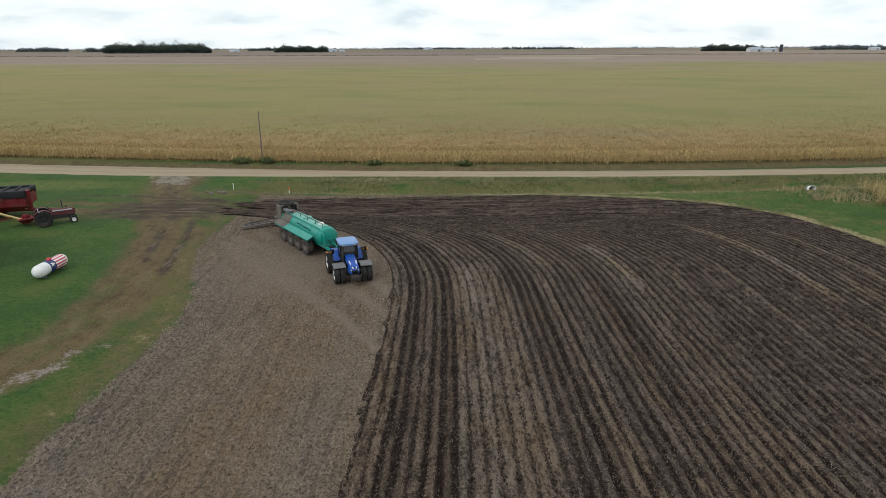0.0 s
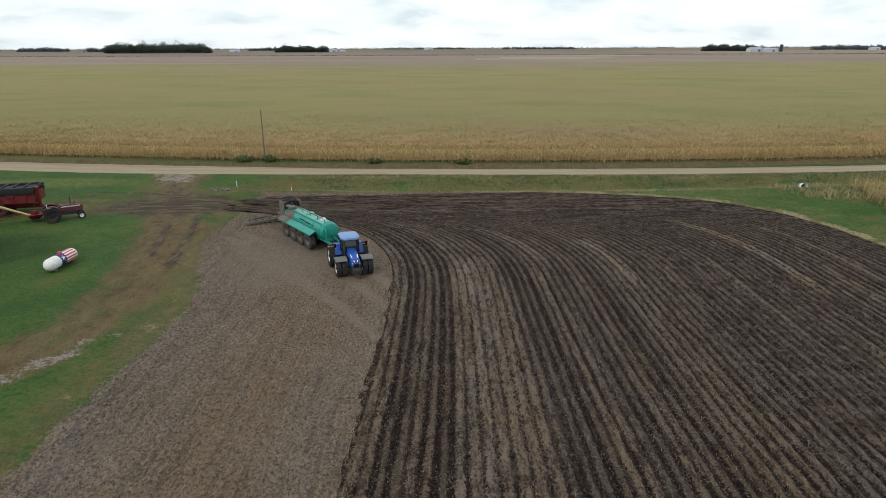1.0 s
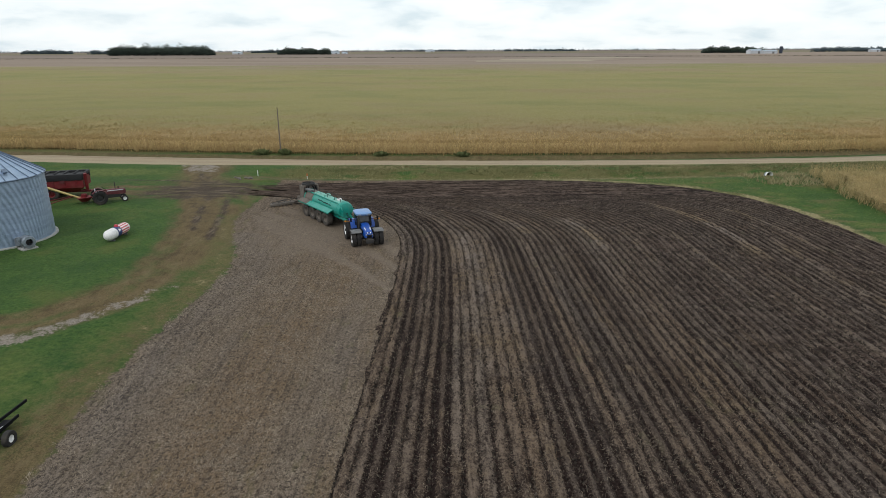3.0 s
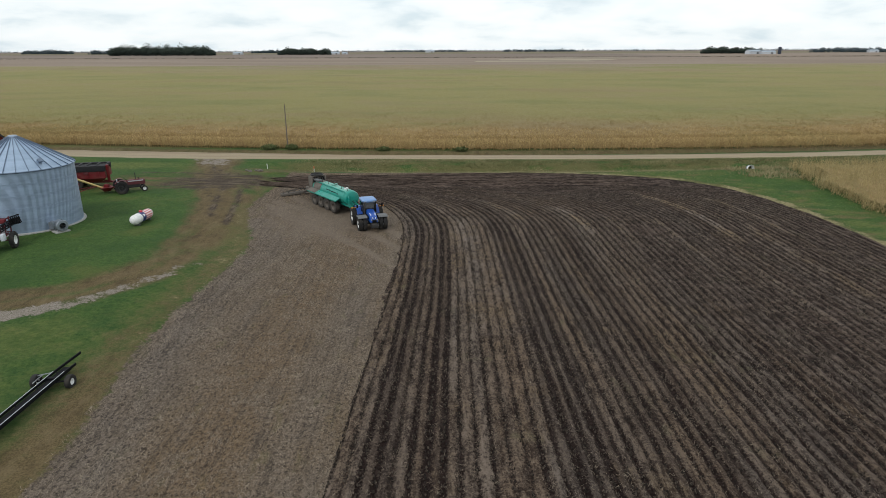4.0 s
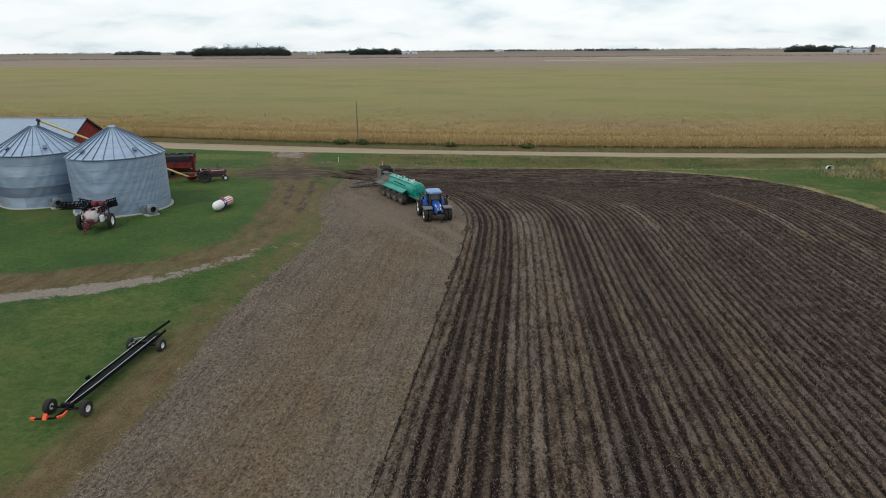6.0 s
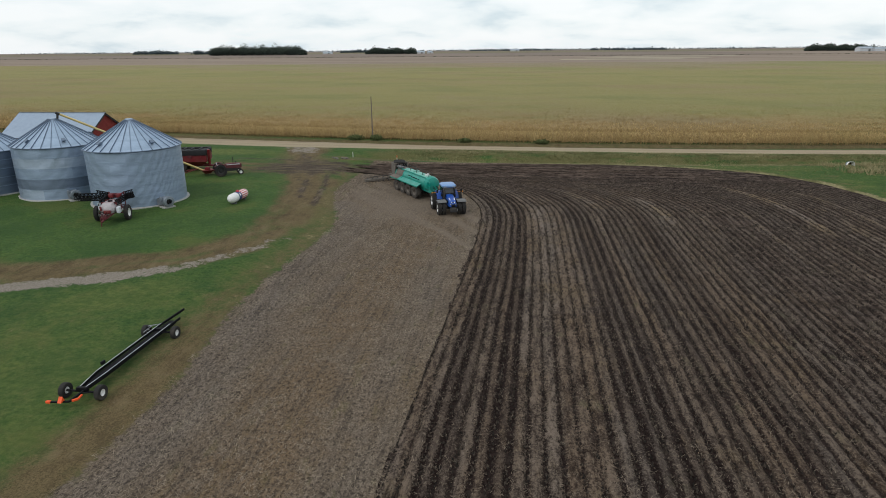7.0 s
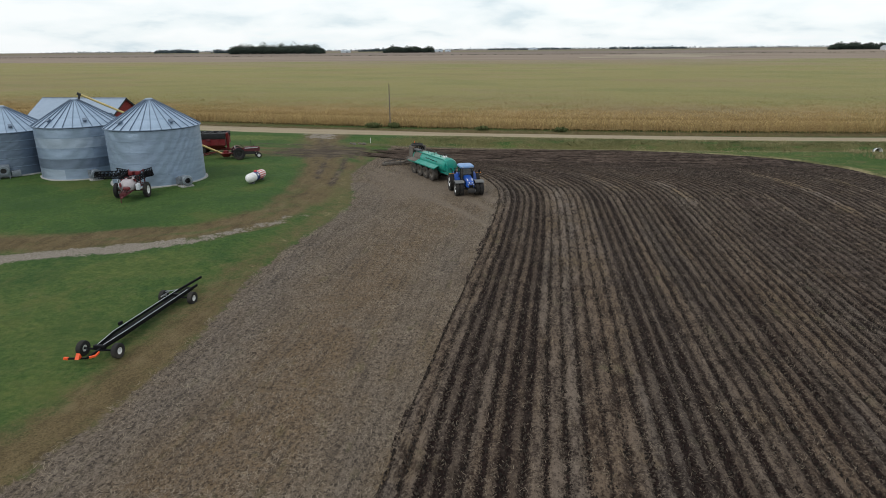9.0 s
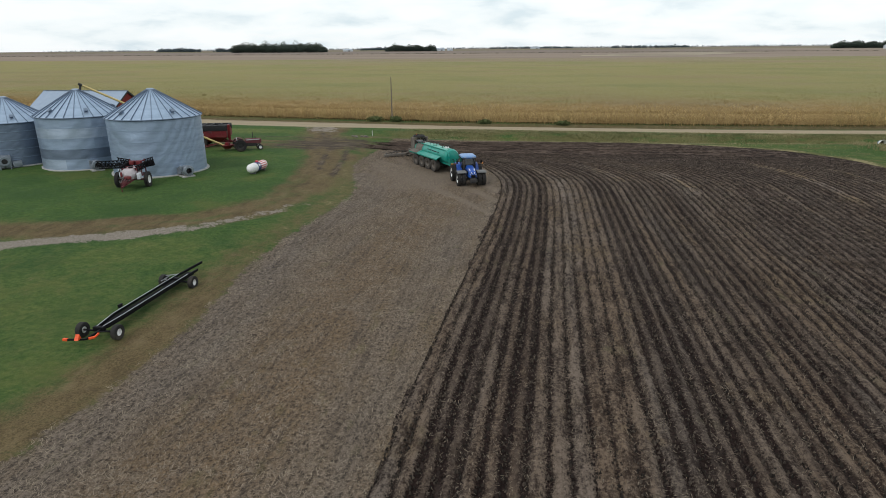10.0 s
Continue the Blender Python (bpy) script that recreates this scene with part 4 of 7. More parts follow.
def straws(n, x0, x1, y0, y1, keep, zf, lo=0.10, hi=0.34, wide=0.016):
    x, y = rng.uniform(x0, x1, n), rng.uniform(y0, y1, n)
    k = keep(x, y)
    x, y = x[k], y[k]
    n = len(x)
    a, L = rng.uniform(0, math.pi, n), rng.uniform(lo, hi, n)
    w = rng.uniform(0.6, 1.3, n) * wide
    z = zf(x, y) + rng.uniform(0.02, 0.06, n)
    lift = rng.uniform(-0.04, 0.07, n)
    ca, sa = np.cos(a) * L / 2, np.sin(a) * L / 2
    px, py = -np.sin(a) * w / 2, np.cos(a) * w / 2
    return np.stack([np.stack([x - ca - px, y - sa - py, z], 1), np.stack([x + ca - px, y + sa - py, z + lift], 1), np.stack([x + ca + px, y + sa + py, z + lift], 1), np.stack([x - ca + px, y - sa + py, z], 1)], 1)


def in_clumps(x, y):
    return (x > left_edge_x(y) - 0.3) & (x < inner_edge_x(y)) & (rng.uniform(0, 1, len(x)) < np.clip(0.25 + 0.9 * vnoise(x, y, 0.8, 23) + 0.5 * vnoise(x, y * 0.1, 0.5, 24), 0, 1))


def in_stubble(x, y):
    return (x > left_edge_x(y)) & (y < np.minimum(outer_edge_y(x), 62)) & (x < inner_edge_x(y)) & (rng.uniform(0, 1, len(x)) < 0.55 + 0.45 * vnoise(x, y, 1.7, 21))


short = straws(200000, -21, -2.5, -8, 60, in_stubble, ground_z, 0.04, 0.14, 0.013)
heaped = straws(60000, -21, -2.5, -8, 56, in_clumps, ground_z, 0.08, 0.24, 0.014)
long = straws(14000, -20, -2.5, -8, 40, in_clumps, ground_z, 0.14, 0.32, 0.011)
p = np.concatenate([short, heaped, long])
flakes("crop_residue", p, np.concatenate([rng.uniform(0, 0.42, len(short)), rng.uniform(0.05, 0.68, len(heaped)), rng.uniform(0.3, 0.85, len(long))]), "straw", "pale chopped soybean straw scattered on the stubble", "crop residue")
p = straws(110000, -4, 43, -7, 62, lambda x, y: (x > inner_edge_x(y) + 0.1) & (rng.uniform(0, 1, len(x)) < 0.4 + 0.5 * vnoise(x, y, 1.4, 22)) & (y < outer_edge_y(x) - 1), lambda x, y: ground_z(x, y) + 0.10, 0.05, 0.17, 0.013)
flakes("row_residue", p, rng.uniform(0, 0.48, len(p)), "straw", "short pale straws between the injected rows", "crop residue")


def blades(n, xy, zf, lo, hi, lean, wide):
    x, y = xy
    n = len(x)
    h, w, a = rng.uniform(lo, hi, n), rng.uniform(0.6, 1.4, n) * wide, rng.uniform(0, 2 * math.pi, n)
    dx, dy = rng.normal(0, lean, n) * h, rng.normal(0, lean, n) * h
    z = zf(x, y) - 0.03
    px, py = np.cos(a) * w, np.sin(a) * w
    return np.stack([np.stack([x - px, y - py, z], 1), np.stack([x + px, y + py, z], 1), np.stack([x + dx, y + dy, z + h], 1)], 1)


n = 52000
x = rng.uniform(-24, 78, n)
y = road_y(x) + road_mid(x)[0] - road_mid(x)[1] - 0.1 - np.abs(rng.normal(0, 4.2, n))
k = (y > outer_edge_y(np.minimum(x, 42.7)) + 1.0) & (rng.uniform(0, 1, n) < (0.62 + 0.6 * vnoise(x * 0.5, y, 1.6, 31)) * sm((x + 24) / 14))
x, y = x[k], y[k]
p = blades(n, (x, y), ground_z, 0.06, 0.26, 1.0, 0.05)
band = np.exp(-((road_y(x) - y - 8.0) / 1.6) ** 2)
flakes("ditch_grass", p, np.clip(rng.uniform(-0.1, 0.45, len(p)) + 0.35 * band + 0.4 * vnoise(x * 0.14, y * 0.7, 1.0, 33), 0, 1), "weed", "rough tan and green grass along the ditch", "grass")
# taller bleached tufts by the corner maize and the pipe
n = 2600
x, y = rng.uniform(43, 51, n), rng.uniform(68, 76.5, n)
k = rng.uniform(0, 1, n) < 0.5 + 0.9 * vnoise(x, y, 1.1, 37) - 0.5 * np.exp(-(np.hypot(x - 46, y - 73.6) / 1.6) ** 2)
p = blades(n, (x[k], y[k]), ground_z, 0.25, 0.7, 0.45, 0.05)
flakes("tall_dry_grass", p, rng.uniform(0.4, 1.0, len(p)), "weed", "tall bleached grass beside the culvert", "grass")
n = 26000
x = rng.uniform(-110, 85, n)
y = road_y(x) + road_mid(x)[0] + road_mid(x)[1] + 0.1 + np.abs(rng.normal(0, 1.8, n))
k = (y < corn_y(x)) & (rng.uniform(0, 1, n) < 0.6 + 0.5 * vnoise(x, y, 2.6, 32))
p = blades(n, (x[k], y[k]), ground_z, 0.05, 0.2, 0.9, 0.035)
flakes("verge_grass", p, rng.uniform(0, 0.7, len(p)), "verge", "dull green verge grass beside the maize", "grass")


n = 60000
x, y = rng.uniform(-14, 52, n), rng.uniform(20, 76, n)
out = (x > 42.8) | (y > outer_edge_y(np.minimum(x, 42.8)))
gap = np.where(out, edge_gap(x, y), -1.0)
k = (gap > 0.1) & (y < road_y(x) - 9.5) & (x < 50.5) & (rng.uniform(0, 1, n) < 0.6 + 0.5 * vnoise(x, y, 1.3, 35))
p = blades(n, (x[k], y[k]), ground_z, 0.04, 0.12, 1.6, 0.06)
flakes("field_margin_grass", p, np.clip(rng.uniform(-0.2, 0.5, len(p)) + 1.0 * np.exp(-(gap[k] / 1.5) ** 2) + 0.3 * vnoise(x[k], y[k], 2.0, 36), 0, 1), "lawn", "green rank grass between field and ditch", "grass")


# ---- maize ----
def maize(name, xs, ys, zs, label, tall=(1.85, 2.35), leaf=1.0, mat="plant"):
    """Stalks with arching leaves and a tassel each, all loose triangles."""
    n = len(xs)
    out, tint = [], []
    h = rng.uniform(*tall, n)
    t0 = rng.uniform(0, 1, n)

    def tri(a, b, c, t):
        out.append(np.stack([np.stack(a, 1), np.stack(b, 1), np.stack(c, 1)], 1))
        tint.append(t)

    a = rng.uniform(0, 2 * math.pi, n)
    px, py = 0.022 * np.cos(a), 0.022 * np.sin(a)
    tri((xs - px, ys - py, zs), (xs + px, ys + py, zs), (xs, ys, zs + h), t0 * 0.6)
    for i in range(7):
        a = rng.uniform(0, 2 * math.pi, n)
        zl = zs + h * (0.12 + 0.115 * i) + rng.uniform(-0.08, 0.08, n)
        L, up = leaf * rng.uniform(0.4, 0.75, n), leaf * rng.uniform(0.02, 0.34, n)
        ca, sa = np.cos(a), np.sin(a)
        wx, wy = -sa * 0.042 * leaf, ca * 0.042 * leaf
        mx, my, mz = xs + ca * L * 0.5, ys + sa * L * 0.5, zl + up
        # lower leaves get a darker tint: shade at the rows' foot painted in
        tt = np.clip(t0 * 0.5 + rng.uniform(0, 0.6, n) - 0.25 + 0.06 * i, 0, 1)
        tri((xs, ys, zl), (mx - wx, my - wy, mz), (mx + wx, my + wy, mz), tt)
        tri((mx - wx, my - wy, mz), (xs + ca * L, ys + sa * L, zl + up - rng.uniform(0.2, 0.55, n)), (mx + wx, my + wy, mz), tt)
    for i in range(2):
        a = rng.uniform(0, 2 * math.pi, n)
        tri((xs - 0.012, ys, zs + h - 0.05), (xs + 0.012, ys, zs + h - 0.05), (xs + 0.12 * np.cos(a), ys + 0.12 * np.sin(a), zs + h + 0.28), np.clip(t0 + 0.2, 0, 1))
    return flakes(name, np.concatenate(out), np.concatenate(tint), mat, label, "maize")


def corn_top(x, y):
    return land(x, y) + 1.88 + 0.12 * vnoise(x, y, 1.1, 41) + 0.04 * vnoise(x, y, 4.3, 42)


mx, my = [], []
for r in range(18):
    xs = np.arange(-135, 100, 0.22 + 0.028 * r)
    mx.append(xs + rng.uniform(-0.1, 0.1, len(xs)))
    my.append(corn_y(xs) + 0.76 * r + rng.uniform(-0.1, 0.1, len(xs)))
xs, ys = np.concatenate(mx), np.concatenate(my)
k = rng.uniform(0, 1, len(xs)) < 0.93
maize("maize_edge_rows", xs[k], ys[k], ground_z(xs[k], ys[k]), "dry tan maize stalks along the field edge")
# the standing crop behind the edge rows, up to the half mile line
cxs = spaced(-135, 100, 0.8, -1050, 1000, 1.10)
cys = np.concatenate([np.arange(0, 26, 0.8), 26 + np.cumsum(0.8 * 1.06 ** np.arange(1, 70))])
cys = cys[cys < 515]
canopy = sheet("maize_canopy", cxs, cys, lambda x, y: corn_top(x, y + corn_y(x) + 2.6), M["corn"])
me = canopy.data
co = np.zeros(len(me.vertices) * 3, np.float32)
me.vertices.foreach_get("co", co)
co = co.reshape(-1, 3)
base = corn_y(co[:, 0]) + 2.6
fade = np.clip(1 - co[:, 1] / 515.0, 0, 1)
co[:, 1] = co[:, 1] + 94.0 + (base - 94.0) * fade
nxc = len(cxs)
for r_, back, up in ((0, 1.5, -1.7), (1, 1.2, -0.7), (2, 0.8, -0.15)):
    co[r_ * nxc:(r_ + 1) * nxc, 1] -= back
    co[r_ * nxc:(r_ + 1) * nxc, 2] += up
me.vertices.foreach_set("co", co.ravel())
tagged(canopy, "wide standing field of ripening maize, olive and tan", "maize", kind="stuff")
# tassels and leaf tips that stand out of the canopy
n = 110000
x = rng.uniform(-150, 120, n)
y = corn_y(x) + 1 + 34 * rng.exponential(0.4, n)
p = blades(n, (x, y), lambda a, b: land(a, b) + 1.85, 0.12, 0.36, 0.9, 0.05)
flakes("maize_tassels", p, rng.uniform(-0.5, 1.2, n) * np.clip(1.1 - (y - corn_y(x)) / 50, 0.1, 1), "corn", "pale tassels above the maize canopy", "maize")
# the small block of maize inside the field corner
n = 17000
x, y = rng.uniform(49.5, 92, n), rng.uniform(28, 73.5, n)
row = np.round(x / 0.76) * 0.76 + rng.uniform(-0.12, 0.12, n)
k = (row > 50.2 + 1.5 * sm((y - 66) / 8) + 0.5 * vnoise(row, y, 1.5, 51)) & (y < road_y(row) - 9.0 + 0.6 * vnoise(row, y, 2.0, 52))
maize("maize_corner_block", row[k], y[k], ground_z(row[k], y[k]), "dry tan maize in the field corner", (1.15, 1.7), 0.62, "dryplant")
inner = sheet("maize_corner_canopy", np.arange(51.2, 92, 0.6), np.arange(27, 72, 0.7), lambda x, y: land(x, y) + 0.1 + 0.85 * sm((x - 51.0) / 1.3) + 0.2 * vnoise(x, y, 1.0, 53), M["corn"], keep=lambda x, y: (y < road_y(x) - 10.0) & (x > 51.2 + 3.0 * sm((y - 63) / 8)))
tagged(inner, "dense dry maize canopy in the field corner", "maize", kind="stuff")


# ---- far fields, woods and farms ----
def strip(name, x0, x1, y0, y1, mat, label, top=0.0, bow=0.0):
    xs, ys = np.linspace(x0, x1, 25), np.linspace(y0, y1, 5)
    ob = sheet(name, xs, ys, lambda x, y: 1.28 + top + bow * np.sin((x - x0) / (x1 - x0) * math.pi) + 0 * x, mat)
    return tagged(ob, label, "field", kind="structure")


strip("far_field_brown", -2500, 2500, 606, 1180, M["soy"], "tan ripe soybean field beyond the maize", 0.5)
strip("far_field_margin", -2500, 900, 1180, 1200, M["hedge"], "dark overgrown field margin", 1.5)
strip("far_field_worked", -300, 520, 1206, 2100, M["bean"], "brown far field between pale strips", 0.35)
for x0, x1, y0, y1 in ((53, 205, 800, 850), (96, 262, 900, 965), (150, 345, 1030, 1095), (215, 330, 1140, 1178)):
    strip("far_field_stubble", x0, x1, y0, y1, M["pale"], "pale cut strip in a far brown field", 0.7)
strip("far_field_soy", -3500, -300, 1206, 2100, M["bean"], "brown far field", 0.3)
strip("far_field_east", 520, 3500, 1206, 2100, M["soy"], "tan far field", 0.4)
strip("far_field_dull", -3500, 3500, 2100, 3000, M["farcorn"], "dull green far field", 0.6)
strip("far_field_last", -4000, 4000, 3000, 4600, M["bean"], "brown fields at the horizon", 0.8)


def grove(name, x0, x1, y, depth, tall, n, label, base=1.3, m=90, mat="tree"):
    """A wood far off: many leaf clumps of uneven height with gaps, over stems."""
    r = np.random.default_rng(int(abs(x0) + y))
    pts, tint = [], []
    for _ in range(n):
        cx, cy = r.uniform(x0, x1), y + r.uniform(0, depth)
        e = min(1.0, (cx - x0) / 14 + 0.35, (x1 - cx) / 14 + 0.35)
        h = tall * (r.uniform(0.6, 0.9) if r.uniform() < 0.975 else 1.06) * e * (0.82 + 0.3 * float(vnoise(cx, cy, 16, 61)))
        rad = max(h, 4.0) * r.uniform(0.28, 0.42)
        u = r.normal(0, 1, (m, 3))
        u = u / np.linalg.norm(u, axis=1)[:, None] * (r.uniform(0.55, 1.0, m) ** 0.5)[:, None]
        c = np.array([cx, cy, base + h * 0.52]) + u * np.array([rad, rad, h * 0.42])
        s = r.uniform(2.0, 3.6, m) * min(1.0, tall / 16)
        q = np.clip(r.normal(0, 1, (m, 3, 3)), -1.0, 1.0) * s[:, None, None] * 0.48
        pts.append(c[:, None, :] + q)
        # tint paints sky light on crown tops and shade on their undersides
        tint.append(np.clip(0.25 + 0.5 * u[:, 2] + r.uniform(-0.2, 0.3, m), 0, 1))
        pts.append(np.array([[[cx - 0.4, cy, base], [cx + 0.4, cy, base], [cx, cy, base + h * 0.35]]]))
        tint.append(np.array([0.0]))
    return flakes(name, np.concatenate(pts), np.concatenate(tint), mat, label, "woodland")


grove("distant_wood", -885, -612, 1760, 60, 34, 420, "dark green wood on the far plain", m=140)
grove("distant_grove", -458, -305, 1900, 40, 24, 200, "grey-green grove on the far plain", m=140)
grove("distant_shelterbelt", 770, 945, 1830, 40, 23, 240, "dark shelterbelt beside a far farm", m=140)
grove("far_trees", -1580, -1400, 2500, 60, 22, 130, "far tree line", mat="hazetree")
grove("far_trees", -1225, -1020, 2300, 50, 20, 130, "far tree line", mat="hazetree")
grove("far_trees", -760, -640, 2700, 40, 18, 80, "far tree line", mat="hazetree")
grove("far_trees", -250, 180, 3300, 80, 15, 160, "far tree line", mat="hazetree")
grove("far_trees", 330, 690, 3100, 80, 17, 150, "far tree line", mat="hazetree")
grove("far_trees", 1250, 1500, 2100, 60, 22, 160, "far tree line", mat="hazetree")
grove("far_trees", 1640, 2050, 2200, 60, 22, 200, "far tree line", mat="hazetree")
grove("far_trees", -2950, 2950, 3500, 250, 15, 1500, "low tree line at the horizon", m=30, mat="hazetree")
grove("field_hedge", -1300, 850, 1190, 8, 2.6, 420, "dark overgrown margin between far fields")


# ---- wheels ----
def wheel(parent, c, R, w, rim, rimmat, label="", lugs=0, side=1, tyre="rubber"):
    """A rim with its tyre as a part of it; the axle lies along x and the dish faces side."""
    m = Matrix.Translation(c) @ pose(0, 0, 0, 0, 90 * side, 0)
    bm = B()
    h = w / 2
    lathe(bm, [(0, h * 0.18), (rim * 0.28, h * 0.18), (rim * 0.34, h * 0.05), (rim * 0.72, -h * 0.05), (rim * 0.86, h * 0.72), (rim * 1.03, h * 0.80), (rim * 1.03, h * 0.62), (rim * 0.94, h * 0.5), (rim * 0.94, -h * 0.7), (rim * 0.8, -h * 0.7), (rim * 0.7, -h * 0.2), (0, -h * 0.1)], 28, m)
    for i in range(6):
        a = i * math.pi / 3
        rod(bm, m @ Vector((rim * 0.22 * math.cos(a), rim * 0.22 * math.sin(a), h * 0.12)), m @ Vector((rim * 0.22 * math.cos(a), rim * 0.22 * math.sin(a), h * 0.30)), rim * 0.035, 6)
    ob = part("wheel", bm, rimmat, parent, label)
    bm = B()
    lathe(bm, [(rim, h * 0.78), (rim * 1.02, h * 0.86), ((R + rim) / 2, h), (R * 0.94, h * 0.92), (R * 0.975, h * 0.7), (R * 0.98, 0), (R * 0.975, -h * 0.7), (R * 0.94, -h * 0.92), ((R + rim) / 2, -h), (rim * 1.02, -h * 0.86), (rim, -h * 0.78)], 36, m)
    for i in range(lugs):
        for s in (-1, 1):
            a = 2 * math.pi * (i + 0.25 * s) / lugs
            k = m @ Matrix.Rotation(a, 4, "Z") @ Matrix.Translation((R * 0.985, 0, s * h * 0.47)) @ Matrix.Rotation(radians(38 * s), 4, "X")
            box(bm, (0, 0, 0), (R * 0.055, w * 0.085, h * 1.12), k)
    part("tyre", bm, tyre, ob, "black ribbed tyre" if tyre == "rubber" else "tyre caked with dry soil")
    return ob


def heading(x, y, hx, hy, z=None):
    return pose(x, y, gz(x, y) if z is None else z, 0, 0, math.degrees(math.atan2(-hx, hy)))


# ---- tractor ----
def blue_tractor(m):
    T = thing("tractor", m, "blue row-crop tractor with grey front fenders and white rims", "tractor")
    ry, fy = -1.5, 1.5
    for s in (-1, 1):
        for x in (0.92, 1.52):
            wheel(T, (s * x, ry, 1.02), 1.03, 0.52, 0.56, "white", "white steel rim", 22, s)
        for x in (0.90, 1.40):
            wheel(T, (s * x, fy, 0.79), 0.80, 0.44, 0.43, "white", "white steel rim", 20, s)
    bm = B()
    box(bm, (0, 0.2, 1.0), (0.62, 3.6, 0.55), bevel=0.06)
    rod(bm, (-1.75, ry, 1.02), (1.75, ry, 1.02), 0.15, 12)
    rod(bm, (-1.6, fy, 0.79), (1.6, fy, 0.79), 0.11, 12)
    box(bm, (0, 2.45, 0.95), (0.55, 0.7, 0.45), bevel=0.04)
    part("chassis", bm, "dark", T)
    bm = B()
    rings = []
    for y, w, z0, z1 in ((0.35, 0.46, 1.25, 2.22), (0.9, 0.47, 1.22, 2.18), (1.8, 0.46, 1.18, 2.02), (2.45, 0.43, 1.15, 1.82), (2.72, 0.36, 1.18, 1.60), (2.80, 0.28, 1.22, 1.42)):
        rings.append([(-w, y, z0), (-w * 1.02, y, z0 + (z1 - z0) * 0.55), (-w * 0.82, y, z1 - 0.06), (-w * 0.4, y, z1), (w * 0.4, y, z1), (w * 0.82, y, z1 - 0.06), (w * 1.02, y, z0 + (z1 - z0) * 0.55), (w, y, z0)])
    loft(bm, rings)
    hood = part("hood", bm, "blue", T, "glossy blue hood")
    bm = B()
    plate(bm, [(2.60, 1.72), (2.86, 1.38), (2.80, 1.16), (2.55, 1.2)], -0.24, 0.24)
    part("grille", bm, "black", hood, "black nose grille")
    for s in (-1, 1):
        bm = B()
        beam(bm, (s * 0.30, 1.75, 2.045), (s * 0.13, 2.73, 1.66), 0.075, 0.02)
        part("stripe", bm, "white", hood, "white hood stripe")
        bm = B()
        box(bm, (s * 0.30, 2.74, 1.50), (0.13, 0.10, 0.10), bevel=0.02)
        part("headlight", bm, "steel", hood, "clear headlight")
    bm = B()
    for s in (-1, 1):
        box(bm, (s * 0.49, 1.3, 1.62), (0.02, 1.4, 0.34), bevel=0.008)
    part("side_grille", bm, "black", hood)
    # cab
    bm = B()
    rings = []
    for z, w, y0, y1 in ((1.45, 0.58, -1.15, 0.32), (1.75, 0.74, -1.30, 0.46), (2.4, 0.77, -1.36, 0.42), (3.0, 0.72, -1.30, 0.28)):
        rings.append([(-w, y0, z), (w, y0, z), (w, y1 * 0.55, z), (w * 0.72, y1, z), (-w * 0.72, y1, z), (-w, y1 * 0.55, z)])
    loft(bm, rings)
    cab = part("cab", bm, "glass", T, "dark tinted cab glass")
    bm = B()
    for s in (-1, 1):
        for a, b in (((0.58, -1.15, 1.45), (0.74, -1.30, 3.02)), ((0.76, 0.24, 1.75), (0.73, 0.16, 3.02)), ((0.54, 0.48, 1.75), (0.52, 0.30, 3.02)), ((0.77, -0.55, 1.6), (0.73, -0.6, 3.02))):
            beam(bm, (s * a[0], a[1], a[2]), (s * b[0], b[1], b[2]), 0.06, 0.07)
    box(bm, (0, -0.42, 1.50), (1.3, 1.5, 0.2), bevel=0.03)
    part("cab_frame", bm, "black", cab)
    bm = B()
    rings = []
    for z, k in ((3.0, 0.96), (3.08, 1.05), (3.24, 1.05), (3.34, 0.86)):
        w, y0, y1 = 0.80 * k, -0.45 - 0.96 * k, -0.45 + 0.98 * k
        rings.append([(-w, y0 + .15, z), (-w + .15, y0, z), (w - .15, y0, z), (w, y0 + .15, z), (w, y1 - .3, z), (w * .72, y1, z), (-w * .72, y1, z), (-w, y1 - .3, z)])
    loft(bm, rings)
    roof = part("cab_roof", bm, "skyblue", T, "pale blue cab roof")
    for s in (-1, 1):
        for y in (0.58, -1.42):
            bm = B()
            box(bm, (s * 0.48, y, 3.12), (0.26, 0.05, 0.09), bevel=0.012)
            part("work_light", bm, "steel", roof)
    bm = B()
    plate(bm, [(0.10, 2.35), (0.2, 2.5), (0.26, 2.1), (0.2, 1.95)], -0.22, 0.22)
    part("steering_console", bm, "black", cab)
    bm = B()
    box(bm, (0, -0.7, 1.85), (0.55, 0.5, 0.14), bevel=0.05)
    box(bm, (0, -0.98, 2.25), (0.52, 0.14, 0.75), bevel=0.05)
    part("driver_seat", bm, "grey", cab)
    for s in (-1, 1):
        # curved rear fenders, blue
        bm = B()
        rings = []
        for i in range(9):
            a = radians(20 + 15.5 * i)
            y, z = ry + 1.16 * math.cos(a), 1.02 + 1.16 * math.sin(a)
            y2, z2 = ry + 1.22 * math.cos(a), 1.02 + 1.22 * math.sin(a)
            rings.append([(s * 0.66, y, z), (s * 1.28, y, z), (s * 1.28, y2, z2), (s * 0.66, y2, z2)])
        loft(bm, rings)
        part("rear_fender", bm, "blue", T)
        # flat grey front fenders over the paired wheels
        bm = B()
        rings = []
        for y, z in ((fy - 0.62, 1.50), (fy - 0.45, 1.70), (fy + 0.40, 1.72), (fy + 0.60, 1.58)):
            rings.append([(s * 0.62, y, z), (s * 1.66, y, z - 0.02), (s * 1.66, y, z + 0.03), (s * 0.62, y, z + 0.05)])
        loft(bm, rings)
